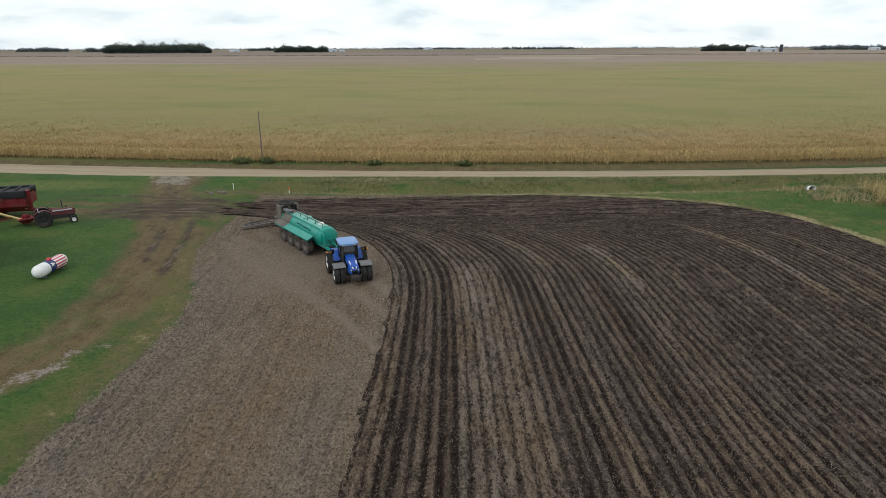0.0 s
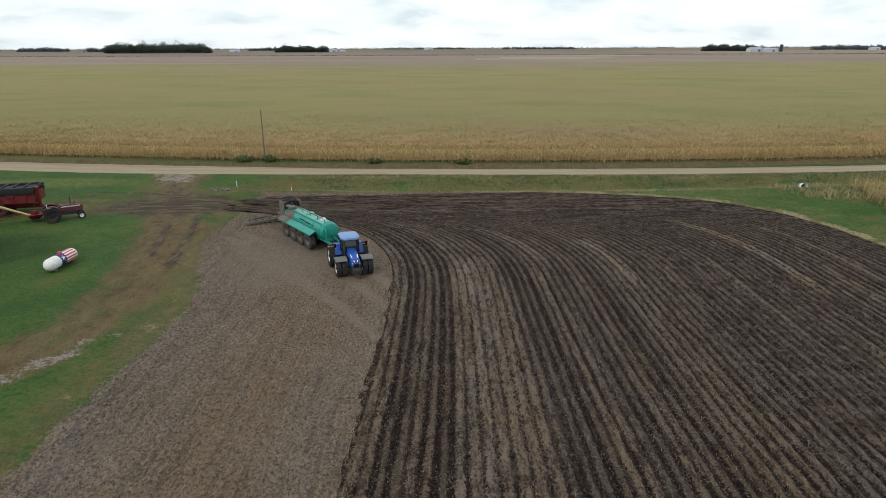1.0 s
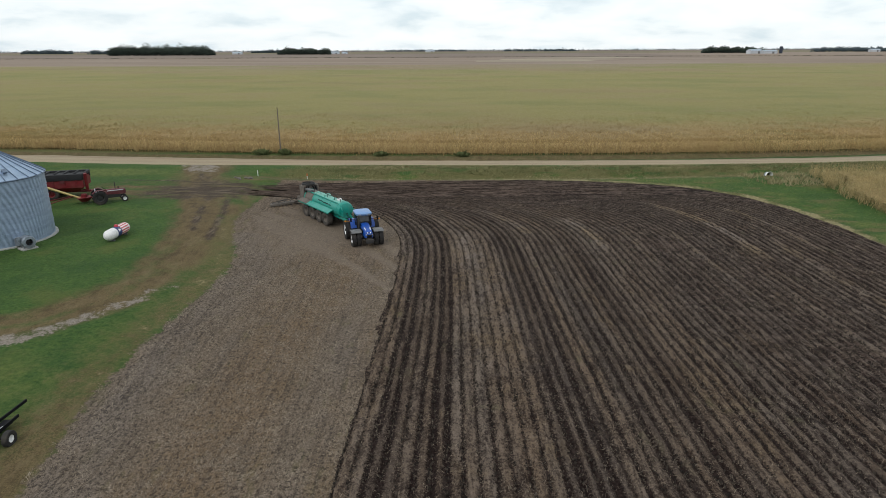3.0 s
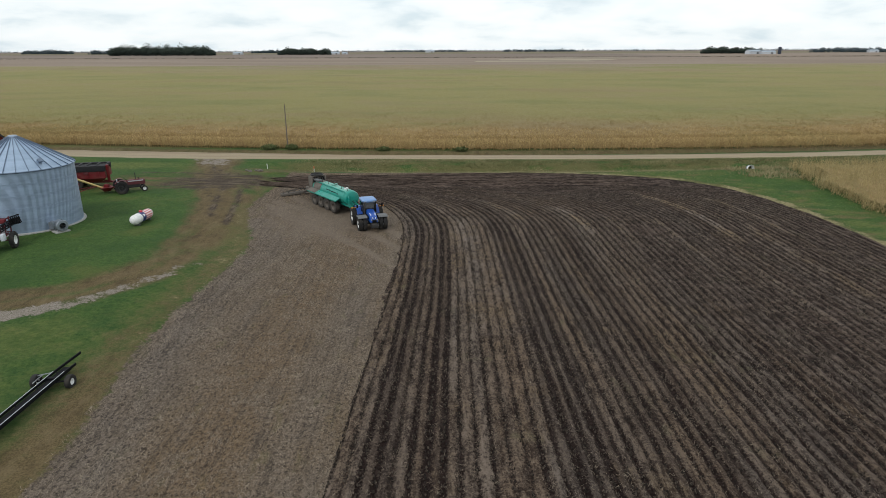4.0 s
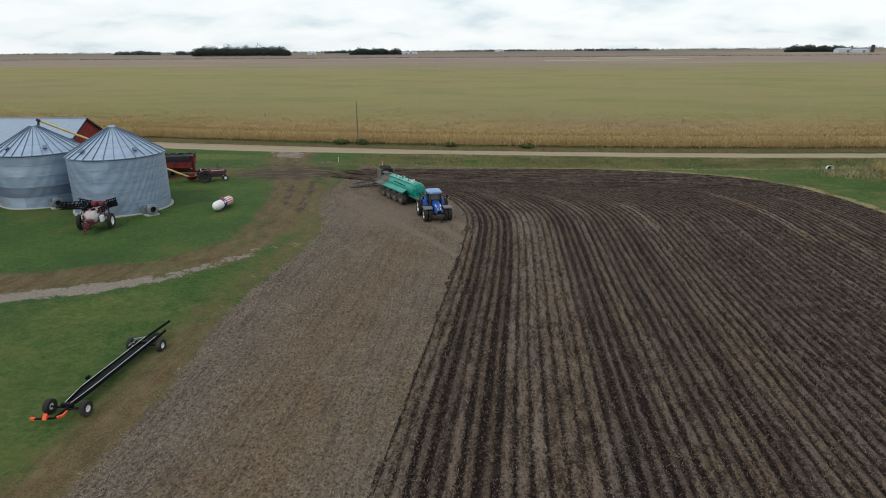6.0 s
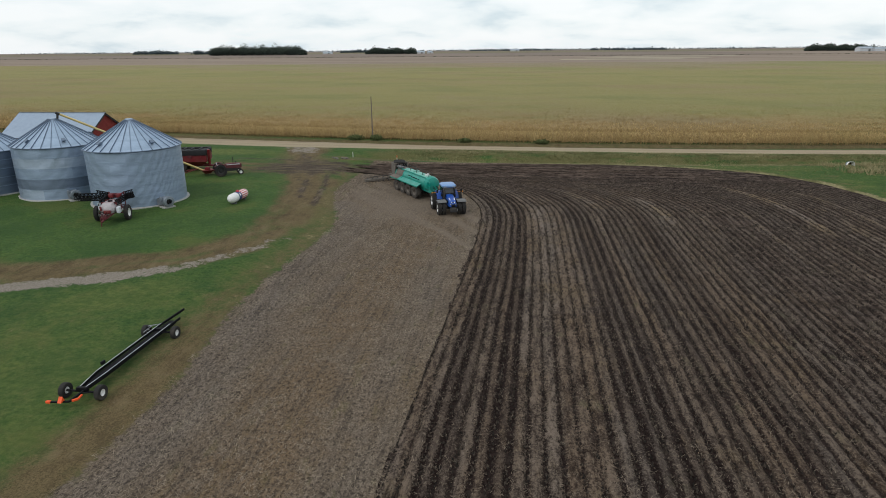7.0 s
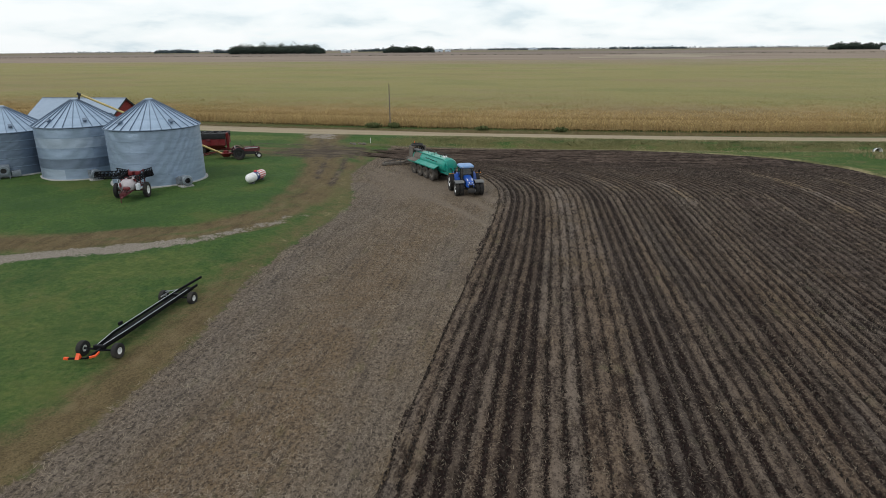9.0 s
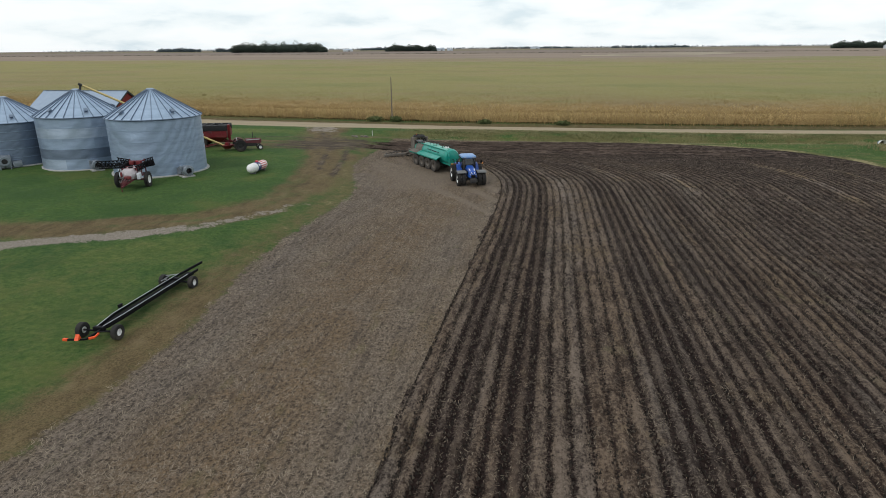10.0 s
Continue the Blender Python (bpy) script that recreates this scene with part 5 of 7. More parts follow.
        rod(bm, (s * 0.55, fy, 1.1), (s * 0.9, fy, 1.70), 0.04, 8)
        part("front_fender", bm, "grey", T, "dusty grey plastic fender")
        bm = B()
        rod(bm, (s * 0.75, 0.25, 2.55), (s * 1.35, 0.42, 2.65), 0.025, 6)
        box(bm, (s * 1.40, 0.44, 2.62), (0.20, 0.06, 0.40), bevel=0.02)
        part("mirror", bm, "black", T)
        bm = B()
        rod(bm, (s * 1.2, -0.85, 2.15), (s * 1.75, -0.75, 2.2), 0.025, 6)
        box(bm, (s * 1.80, -0.75, 2.2), (0.14, 0.08, 0.14), bevel=0.02)
        part("warning_light", bm, "amber", T, "amber warning light on an arm")
        bm = B()
        for i in range(4):
            box(bm, (s * (0.72 + 0.02 * i), 0.35, 0.62 + 0.27 * i), (0.28, 0.30, 0.03))
        beam(bm, (s * 0.85, 0.5, 0.55), (s * 0.85, 0.5, 1.5), 0.03, 0.03)
        part("step", bm, "black", T)
    bm = B()
    rod(bm, (0.60, 0.55, 1.6), (0.60, 0.55, 2.6), 0.09, 12)
    rod(bm, (0.60, 0.55, 2.6), (0.60, 0.50, 3.1), 0.055, 10)
    part("exhaust", bm, "dark", T)
    bm = B()
    box(bm, (0, 2.98, 0.85), (0.8, 0.30, 0.42), bevel=0.05)
    part("front_weight", bm, "dark", T)
    bm = B()
    box(bm, (0, -2.45, 0.55), (0.16, 1.0, 0.10), bevel=0.02)
    for s in (-1, 1):
        beam(bm, (s * 0.4, -1.9, 0.95), (s * 0.45, -2.7, 0.65), 0.08, 0.10)
    part("drawbar", bm, "dark", T)
    return T


# ---- slurry tanker ----
def slurry_tanker(m):
    T = thing("slurry_tanker", m, "long teal slurry tanker with a muddy rear and low soil injector", "tanker")
    zc, r = 2.04, 0.96
    bm = B()
    lathe(bm, [(0, -1.55), (0.6, -1.50), (0.95, -1.35), (r, -1.1), (r, 0.2), (r, 2.6), (r, 5.0), (r, 6.6), (r * 0.98, 6.85), (r * 0.88, 7.0), (0.5, 7.08), (0, 7.1)], 40, Matrix.Translation((0, 0, zc)) @ pose(0, 0, 0, -90, 0, 0))
    tank = part("tank", bm, "teal", T, "glossy teal steel tank")
    for y in (0.9, 2.9, 4.9, 6.5):
        bm = B()
        lathe(bm, [(r + 0.003, y - 0.05), (r + 0.035, y - 0.04), (r + 0.035, y + 0.04), (r + 0.003, y + 0.05)], 40, Matrix.Translation((0, 0, zc)) @ pose(0, 0, 0, -90, 0, 0))
        part("band", bm, "teal", tank)
    bm = B()
    lathe(bm, [(r + 0.006, -1.1), (r + 0.012, -0.9), (r + 0.012, 0.15), (r + 0.006, 0.75)], 40, Matrix.Translation((0, 0, zc)) @ pose(0, 0, 0, -90, 0, 0))
    part("splatter", bm, "muck", tank, "dried muck on the tank's rear")
    # dusty upper skin along the walkway
    bm = B()
    rings = []
    for y in (-0.6, 2, 4.5, 6.6):
        rings.append([((r + 0.008) * math.sin(radians(a)), y, zc + (r + 0.008) * math.cos(radians(a))) for a in range(-40, 41, 4)] + [((r + 0.004) * math.sin(radians(a)), y, zc + (r + 0.004) * math.cos(radians(a))) for a in range(40, -41, -4)])
    loft(bm, rings)
    part("walkway", bm, "tealtop", tank, "dusty paler tank top")
    for s in (-1, 1):
        bm = B()
        pts = [(s * 0.34, y, 3.30) for y in (0.3, 1.9, 3.5, 5.1, 6.5)]
        for p in pts:
            rod(bm, (p[0], p[1], 2.90), p, 0.03, 6)
        for p, q in zip(pts, pts[1:]):
            rod(bm, p, q, 0.035, 6)
        part("top_rail", bm, "dark", T)
        # sloping fender shelf over the wheels
        bm = B()
        rings = []
        for y in (-1.5, 1.0, 3.5, 5.9):
            rings.append([(s * 1.0, y, 1.98), (s * 1.62, y, 1.66), (s * 1.64, y, 1.60), (s * 1.66, y, 1.74), (s * 1.02, y, 2.05)])
        loft(bm, rings)
        part("fender", bm, "teal", T, "sloping teal wheel fender")
        bm = B()
        rings = []
        for y in (-1.5, -0.5, 0.6):
            rings.append([(s * 1.03, y, 2.065), (s * 1.665, y, 1.752), (s * 1.675, y, 1.755), (s * 1.04, y, 2.07)])
        loft(bm, rings)
        part("splatter", bm, "muck", T)
        # plain bars where the maker's lettering is
        for y0, y1, z in ((2.2, 3.3, 2.44), (3.45, 4.6, 2.40), (4.75, 5.2, 2.36)):
            bm = B()
            a = math.acos((z - zc) / r)
            x = (r + 0.006) * math.sin(a)
            box(bm, (s * x, (y0 + y1) / 2, z), (0.012, y1 - y0, 0.16))
            part("lettering", bm, "black", tank)
        for i in range(4):
            wheel(T, (s * 1.22, 1.62 * i, 0.78), 0.79, 0.62, 0.40, "muck", "muddy rim", 20, s, "dusty")
    for i in range(4):
        bm = B()
        rod(bm, (-1.2, 1.62 * i, 0.78), (1.2, 1.62 * i, 0.78), 0.09, 10)
        for s in (-1, 1):
            box(bm, (s * 0.62, 1.62 * i, 1.05), (0.14, 0.9, 0.25), bevel=0.03)
        part("axle", bm, "dark", T)
    bm = B()
    for s in (-1, 1):
        beam(bm, (s * 0.52, -1.6, 1.22), (s * 0.52, 7.2, 1.22), 0.16, 0.32)
        beam(bm, (s * 0.52, 7.2, 1.18), (s * 0.10, 9.3, 0.72), 0.14, 0.26)
    beam(bm, (0, 9.0, 0.72), (0, 9.6, 0.66), 0.30, 0.14)
    for y in (-1.2, 1, 3.2, 5.4, 7.1):
        beam(bm, (-0.52, y, 1.25), (0.52, y, 1.25), 0.12, 0.2)
    part("frame", bm, "teal", T, "teal chassis and drawbar")
    bm = B()
    rod(bm, (0.25, 7.8, 0.25), (0.25, 7.8, 1.35), 0.06, 8)
    box(bm, (0.25, 7.8, 0.24), (0.3, 0.3, 0.04))
    part("jack_stand", bm, "dark", T)
    bm = B()
    lathe(bm, [(0.0, 0.20), (0.22, 0.18), (0.27, 0.10), (0.28, 0)], 16, Matrix.Translation((0.0, 5.6, 2.98)))
    part("hatch", bm, "white", T, "pale top hatch")
    bm = B()
    lathe(bm, [(0.0, 0.16), (0.36, 0.14), (0.42, 0.06), (0.42, 0)], 20, Matrix.Translation((0.0, 2.8, 2.98)))
    part("hatch", bm, "tealtop", T)
    # pipe that arches along the top to the front
    bm = B()
    pts = [(0.62, -0.9, 2.90), (0.62, 6.3, 2.86), (0.62, 6.95, 2.68), (0.62, 7.25, 2.25), (0.62, 7.3, 1.5)]
    for p, q in zip(pts, pts[1:]):
        rod(bm, p, q, 0.075, 10)
    part("top_pipe", bm, "teal", T)
    bm = B()
    for x in (-0.30, -0.18, 0.18, 0.30):
        pts = [(x, 7.5, 1.9), (x * 1.2, 8.4, 1.25), (x, 9.2, 1.15), (x * 0.6, 9.7, 1.05)]
        for p, q in zip(pts, pts[1:]):
            rod(bm, p, q, 0.028, 6)
    part("hose", bm, "black", T)
    # muddy rear pump tower
    bm = B()
    box(bm, (0, -2.0, 1.75), (1.7, 0.9, 1.1), bevel=0.08)
    for s in (-1, 1):
        box(bm, (s * 0.92, -1.75, 2.55), (0.16, 0.8, 1.8), bevel=0.04)
        beam(bm, (s * 0.9, -2.3, 1.4), (s * 0.9, -2.4, 3.4), 0.12, 0.12)
    beam(bm, (-0.95, -2.35, 3.35), (0.95, -2.35, 3.35), 0.14, 0.16)
    beam(bm, (-0.95, -1.5, 3.42), (0.95, -1.5, 3.42), 0.12, 0.14)
    box(bm, (0, -1.85, 2.85), (1.3, 0.5, 0.5), bevel=0.06)
    part("pump_tower", bm, "muck", T, "muck-covered pump tower")
    bm = B()
    lathe(bm, [(0.30, 0), (0.78, 0.05), (0.80, 0.18), (0.74, 0.26), (0.70, 0.14), (0.30, 0.10)], 22, Matrix.Translation((0, -1.95, 3.42)), True)
    for i in range(5):
        a = i * 1.25
        rod(bm, (0.75 * math.cos(a), -1.95 + 0.75 * math.sin(a), 3.55), (0.5 * math.cos(a + 1), -1.95 + 0.5 * math.sin(a + 1), 3.72), 0.06, 6)
    part("hose_ring", bm, "dark", T, "black coiled hose")
    for x in (-0.62, -0.34, 0.30, 0.58):
        bm = B()
        pts = [(x, -2.45, 1.6), (x * 1.25, -2.75, 2.4), (x * 1.1, -2.6, 3.1), (x * 0.8, -2.1, 3.48), (x * 0.9, -1.45, 3.3), (x * 1.2, -1.1, 2.6)]
        for p, q in zip(pts, pts[1:]):
            rod(bm, p, q, 0.075, 8)
        part("pump_hose", bm, "black", T, "black pump hose")
    bm = B()
    box(bm, (0.55, -0.55, 3.08), (0.5, 1.3, 0.22), pose(0, 0, 0), bevel=0.05)
    beam(bm, (0.3, -1.1, 2.9), (0.75, 0.15, 3.25), 0.06, 0.06)
    part("loading_arm", bm, "grey", T, "pale grey loading arm rest")
    # injector toolbar
    bm = B()
    for s in (-1, 1):
        beam(bm, (s * 0.55, -2.2, 1.9), (s * 0.75, -4.7, 0.78), 0.18, 0.20)
        beam(bm, (s * 0.5, -2.2, 1.15), (s * 0.6, -4.7, 0.60), 0.12, 0.14)
    beam(bm, (-3.8, -4.75, 0.68), (3.8, -4.75, 0.68), 0.26, 0.26)
    beam(bm, (-3.6, -5.45, 0.68), (3.6, -5.45, 0.68), 0.14, 0.14)
    for x in (-3.4, -1.7, 0, 1.7, 3.4):
        beam(bm, (x, -4.75, 0.68), (x, -5.45, 0.68), 0.12, 0.12)
    tool = part("injector_bar", bm, "muck", T, "muck-covered injector toolbar")
    for i in range(10):
        x = -3.42 + 0.76 * i
        bm = B()
        plate(bm, [(-4.85, 0.9), (-5.05, 0.9), (-5.35, 0.45), (-5.25, -0.06), (-5.1, -0.06), (-5.15, 0.40)], x - 0.03, x + 0.03)
        lathe(bm, [(0, 0.015), (0.27, 0.006), (0.28, 0), (0.27, -0.006), (0, -0.015)], 18, Matrix.Translation((x + 0.07, -4.55, 0.22)) @ pose(0, 0, 0, 0, 90, 6))
        beam(bm, (x + 0.05, -4.75, 0.8), (x + 0.06, -4.55, 0.25), 0.05, 0.06)
        rod(bm, (x, -5.1, 0.9), (x * 0.6, -4.6, 1.25), 0.04, 6)
        part("injector_unit", bm, "dark", tool)
    bm = B()
    lathe(bm, [(0, 0.35), (0.24, 0.33), (0.30, 0.2), (0.30, 0), (0, -0.02)], 18, Matrix.Translation((0, -4.75, 1.05)))
    part("distributor", bm, "muck", tool)
    return T


TRX, TRY = -6.6, 48.0
blue_tractor(heading(TRX, TRY, 0.30, -0.954, gz(TRX, TRY)) @ Matrix.Diagonal((0.93, 0.93, 0.885, 1)))
slurry_tanker(heading(-12.95, 58.1, 0.585, -0.811, 0.12) @ Matrix.Diagonal((0.95, 0.99, 0.90, 1)))


# ---- grain bins ----
SEG = 9


def ring_sheet(R, h):
    """One curved sheet with rolled corrugations, 40 degrees of the round."""
    n = int(round(h / 0.10))
    zs = [h * j / (n * 4) for j in range(n * 4 + 1)]
    vs, fs = [], []
    for z in zs:
        rr = R + 0.012 * math.cos(2 * math.pi * z / (h / n))
        for i in range(9):
            a = radians(40 * i / 8)
            vs.append((rr * math.cos(a), rr * math.sin(a), z))
    for j in range(len(zs) - 1):
        for i in range(8):
            q = j * 9 + i
            fs.append((q, q + 1, q + 10, q + 9))
    me = bpy.data.meshes.new("sheet")
    me.from_pydata(vs, [], fs)
    me.polygons.foreach_set("use_smooth", [True] * len(fs))
    return me


def roof_panel(R, rise, step):
    """One tapering roof sheet with a standing rib along its edge."""
    a = radians(step)
    vs, fs = [], []
    top, eave = 0.42, R + 0.14
    for r in (eave, (eave + top) / 2, top):
        z = rise * (eave - r) / (eave - top)
        for f, dz in ((0, 0.012), (0.2, 0.004), (0.4, 0.0), (0.6, 0.0), (0.8, 0.004), (1.0, 0.012)):
            vs.append((r * math.cos(a * f), r * math.sin(a * f), z + dz * (0.6 + 0.4 * r / eave)))
    for j in range(2):
        for i in range(5):
            q = j * 6 + i
            fs.append((q, q + 1, q + 7, q + 6))
    me = bpy.data.meshes.new("roof_panel")
    me.from_pydata(vs, [], fs)
    return me


def grain_bin(x, y, R, wall, rise, tones, turn, vents, label):
    z0 = gz(x, y)
    T = thing("grain_bin", pose(x, y, z0, 0, 0, turn), label, "grain bin", "row of grain bins")
    bm = B()
    lathe(bm, [(R - 0.3, 0.02), (R + 0.26, 0.02), (R + 0.26, 0.02), (R + 0.24, 0.16), (R + 0.02, 0.20), (R - 0.3, 0.20)], 64, Matrix.Translation((0, 0, -0.10)))
    part("foundation", bm, "concrete", T, "concrete base ring")
    rings = len(tones)
    h = wall / rings
    metals = []
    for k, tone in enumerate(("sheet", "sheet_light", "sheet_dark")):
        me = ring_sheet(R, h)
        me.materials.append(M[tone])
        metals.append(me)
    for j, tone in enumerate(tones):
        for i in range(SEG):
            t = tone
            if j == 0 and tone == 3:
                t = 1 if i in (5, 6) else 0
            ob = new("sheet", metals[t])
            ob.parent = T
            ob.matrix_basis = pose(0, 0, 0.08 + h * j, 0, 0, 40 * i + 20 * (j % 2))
        bm = B()
        lathe(bm, [(R + 0.012, 0.08 + h * j - 0.03), (R + 0.03, 0.08 + h * j - 0.02), (R + 0.03, 0.08 + h * j + 0.02), (R + 0.012, 0.08 + h * j + 0.03)], 64)
        part("seam", bm, "sheet", T)
    eave = 0.08 + wall
    # flashing takes the darker sheet, so the eave's shade sits in its colour
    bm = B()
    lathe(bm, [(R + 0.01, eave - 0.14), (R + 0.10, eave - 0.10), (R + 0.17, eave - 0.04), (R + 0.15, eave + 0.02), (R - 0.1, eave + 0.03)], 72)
    part("eave_trim", bm, "sheet_dark", T, "grey eave flashing with its shade painted in")
    pm = roof_panel(R, rise, 12)
    pm.materials.append(M["roofsheet"])
    for i in range(30):
        ob = new("roof_panel", pm)
        ob.parent = T
        ob.matrix_basis = pose(0, 0, eave - 0.02, 0, 0, 12 * i)
    e0, t0 = R + 0.15, 0.42
    # ribs coloured with the darker sheet to paint in the shadow line along each
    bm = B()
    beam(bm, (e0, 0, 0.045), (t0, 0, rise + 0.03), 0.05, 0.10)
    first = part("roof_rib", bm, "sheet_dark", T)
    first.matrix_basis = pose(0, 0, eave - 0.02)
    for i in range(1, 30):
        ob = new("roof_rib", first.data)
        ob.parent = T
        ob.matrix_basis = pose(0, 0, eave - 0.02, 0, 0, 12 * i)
    bm = B()
    lathe(bm, [(0.52, -0.06), (0.49, 0.04), (0.40, 0.07), (0.38, 0.14), (0.32, 0.17), (0, 0.20)], 24, Matrix.Translation((0, 0, eave + rise - 0.04)))
    part("roof_cap", bm, "sheet_light", T, "pale roof cap")
    # ring stiffener half way up the roof
    bm = B()
    rr = R * 0.55
    lathe(bm, [(rr, 0.0), (rr + 0.03, 0.05), (rr + 0.06, 0.0)], 60, Matrix.Translation((0, 0, eave + rise * (1 - rr / (R + 0.14)) + 0.035)))
    part("roof_ring", bm, "galv", T)
    for a in vents:
        rr = R * 0.80
        z = eave + rise * (1 - rr / R) + 0.02
        k = pose(0, 0, 0, 0, 0, a - turn) @ Matrix.Translation((rr, 0, z)) @ pose(0, 0, 0, 0, 30, 0)
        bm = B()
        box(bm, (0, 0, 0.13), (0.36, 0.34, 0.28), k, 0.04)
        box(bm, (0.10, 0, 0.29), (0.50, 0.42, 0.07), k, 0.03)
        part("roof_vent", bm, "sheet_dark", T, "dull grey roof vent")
    return T


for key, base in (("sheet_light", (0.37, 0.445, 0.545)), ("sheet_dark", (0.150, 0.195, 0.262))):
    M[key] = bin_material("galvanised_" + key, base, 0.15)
grain_bin(-41.13, 46.59, 4.81, 5.88, 2.78, (0, 0, 0, 0, 0), 12, (-30, -108, 80), "galvanised grain bin with a ribbed cone roof beside the sprayer")
grain_bin(-52.3, 49.4, 4.62, 5.75, 2.72, (3, 2, 0, 1, 0), 0, (-42, -100, 60), "galvanised grain bin with banded grey sheets under the auger")
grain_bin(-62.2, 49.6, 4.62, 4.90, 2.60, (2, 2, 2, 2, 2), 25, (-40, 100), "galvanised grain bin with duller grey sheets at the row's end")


def aeration_fan(x, y, hx, hy, label):
    T = thing("aeration_fan", heading(x, y, hx, hy), label, "fan", "aeration fans by the bins")
    bm = B()
    box(bm, (0, 0, 0.06), (1.3, 1.1, 0.14), bevel=0.03)
    part("pad", bm, "concrete", T)
    bm = B()
    lathe(bm, [(0.30, 0.52), (0.52, 0.50), (0.56, 0.40), (0.50, 0.34), (0.50, -0.45), (0.44, -0.5), (0.44, 0.30), (0.30, 0.36)], 28, Matrix.Translation((0, 0.1, 0.68)) @ pose(0, 0, 0, -90, 0, 0), True)
    part("housing", bm, "galv", T, "galvanised fan drum")
    bm = B()
    lathe(bm, [(0, 0.12), (0.10, 0.10), (0.12, 0)], 14, Matrix.Translation((0, 0.25, 0.68)) @ pose(0, 0, 0, -90, 0, 0))
    for i in range(6):
        k = Matrix.Translation((0, 0.25, 0.68)) @ pose(0, 0, 0, 0, 60 * i, 0)
        box(bm, (0, 0, 0.27), (0.16, 0.02, 0.32), k @ pose(0, 0, 0, 0, 0, 28))
    rod(bm, (0, -0.3, 0.68), (0, 0.3, 0.68), 0.14, 12)
    part("blade_wheel", bm, "dark", T)
    bm = B()
    rings = []
    for yy, w, z0, z1 in ((-0.4, 0.45, 0.25, 1.1), (-1.0, 0.5, 0.2, 0.9), (-1.9, 0.62, 0.14, 0.62)):
        rings.append([(-w, yy, z0), (w, yy, z0), (w, yy, z1), (-w, yy, z1)])
    loft(bm, rings)
    part("duct", bm, "galv", T, "tapered sheet duct")
    for s in (-1, 1):
        for y0, y1 in ((0.35, 0.3), (-0.2, -0.15)):
            bm = B()
            beam(bm, (s * 0.42, y0, 0.12), (s * 0.36, y1, 0.5), 0.06, 0.06)
            part("leg", bm, "galv", T)
    bm = B()
    box(bm, (0.60, 0.0, 1.0), (0.22, 0.3, 0.4), bevel=0.02)
    part("control_box", bm, "galv", T)
    return T


aeration_fan(-36.1, 43.2, 0.80, -0.60, "galvanised aeration fan on a pad beside the bin")
aeration_fan(-48.2, 45.4, 0.75, -0.66, "galvanised aeration fan between two bins")


def dryer_heater(x, y, hx, hy):
    T = thing("dryer_heater", heading(x, y, hx, hy), "grey square dryer heater on skids beside a bin", "heater")
    bm = B()
    box(bm, (0, 0, 0.85), (1.3, 1.0, 1.3), bevel=0.05)
    part("cabinet", bm, "galv", T)
    bm = B()
    lathe(bm, [(0.3, 0.25), (0.50, 0.25), (0.52, 0), (0.3, 0)], 24, Matrix.Translation((0, 0.48, 0.9)) @ pose(0, 0, 0, -90, 0, 0), True)
    part("fan_ring", bm, "galv", T)
    bm = B()
    lathe(bm, [(0, 0.1), (0.32, 0.06), (0.32, 0)], 18, Matrix.Translation((0, 0.48, 0.9)) @ pose(0, 0, 0, -90, 0, 0))
    part("fan_hub", bm, "dark", T)
    bm = B()
    rings = []
    for yy, w, z0, z1 in ((-0.5, 0.6, 0.25, 1.4), (-1.6, 0.7, 0.15, 0.8)):
        rings.append([(-w, yy, z0), (w, yy, z0), (w, yy, z1), (-w, yy, z1)])
    loft(bm, rings)
    part("duct", bm, "galv", T)
    bm = B()
    for s in (-1, 1):
        beam(bm, (s * 0.5, -0.6, 0.1), (s * 0.5, 0.8, 0.1), 0.12, 0.2)
    box(bm, (-1.2, 0.1, 0.45), (0.9, 0.6, 0.7), bevel=0.04)
    part("skid", bm, "galv", T)
    return T


dryer_heater(-59.7, 45.3, 0.7, -0.7)


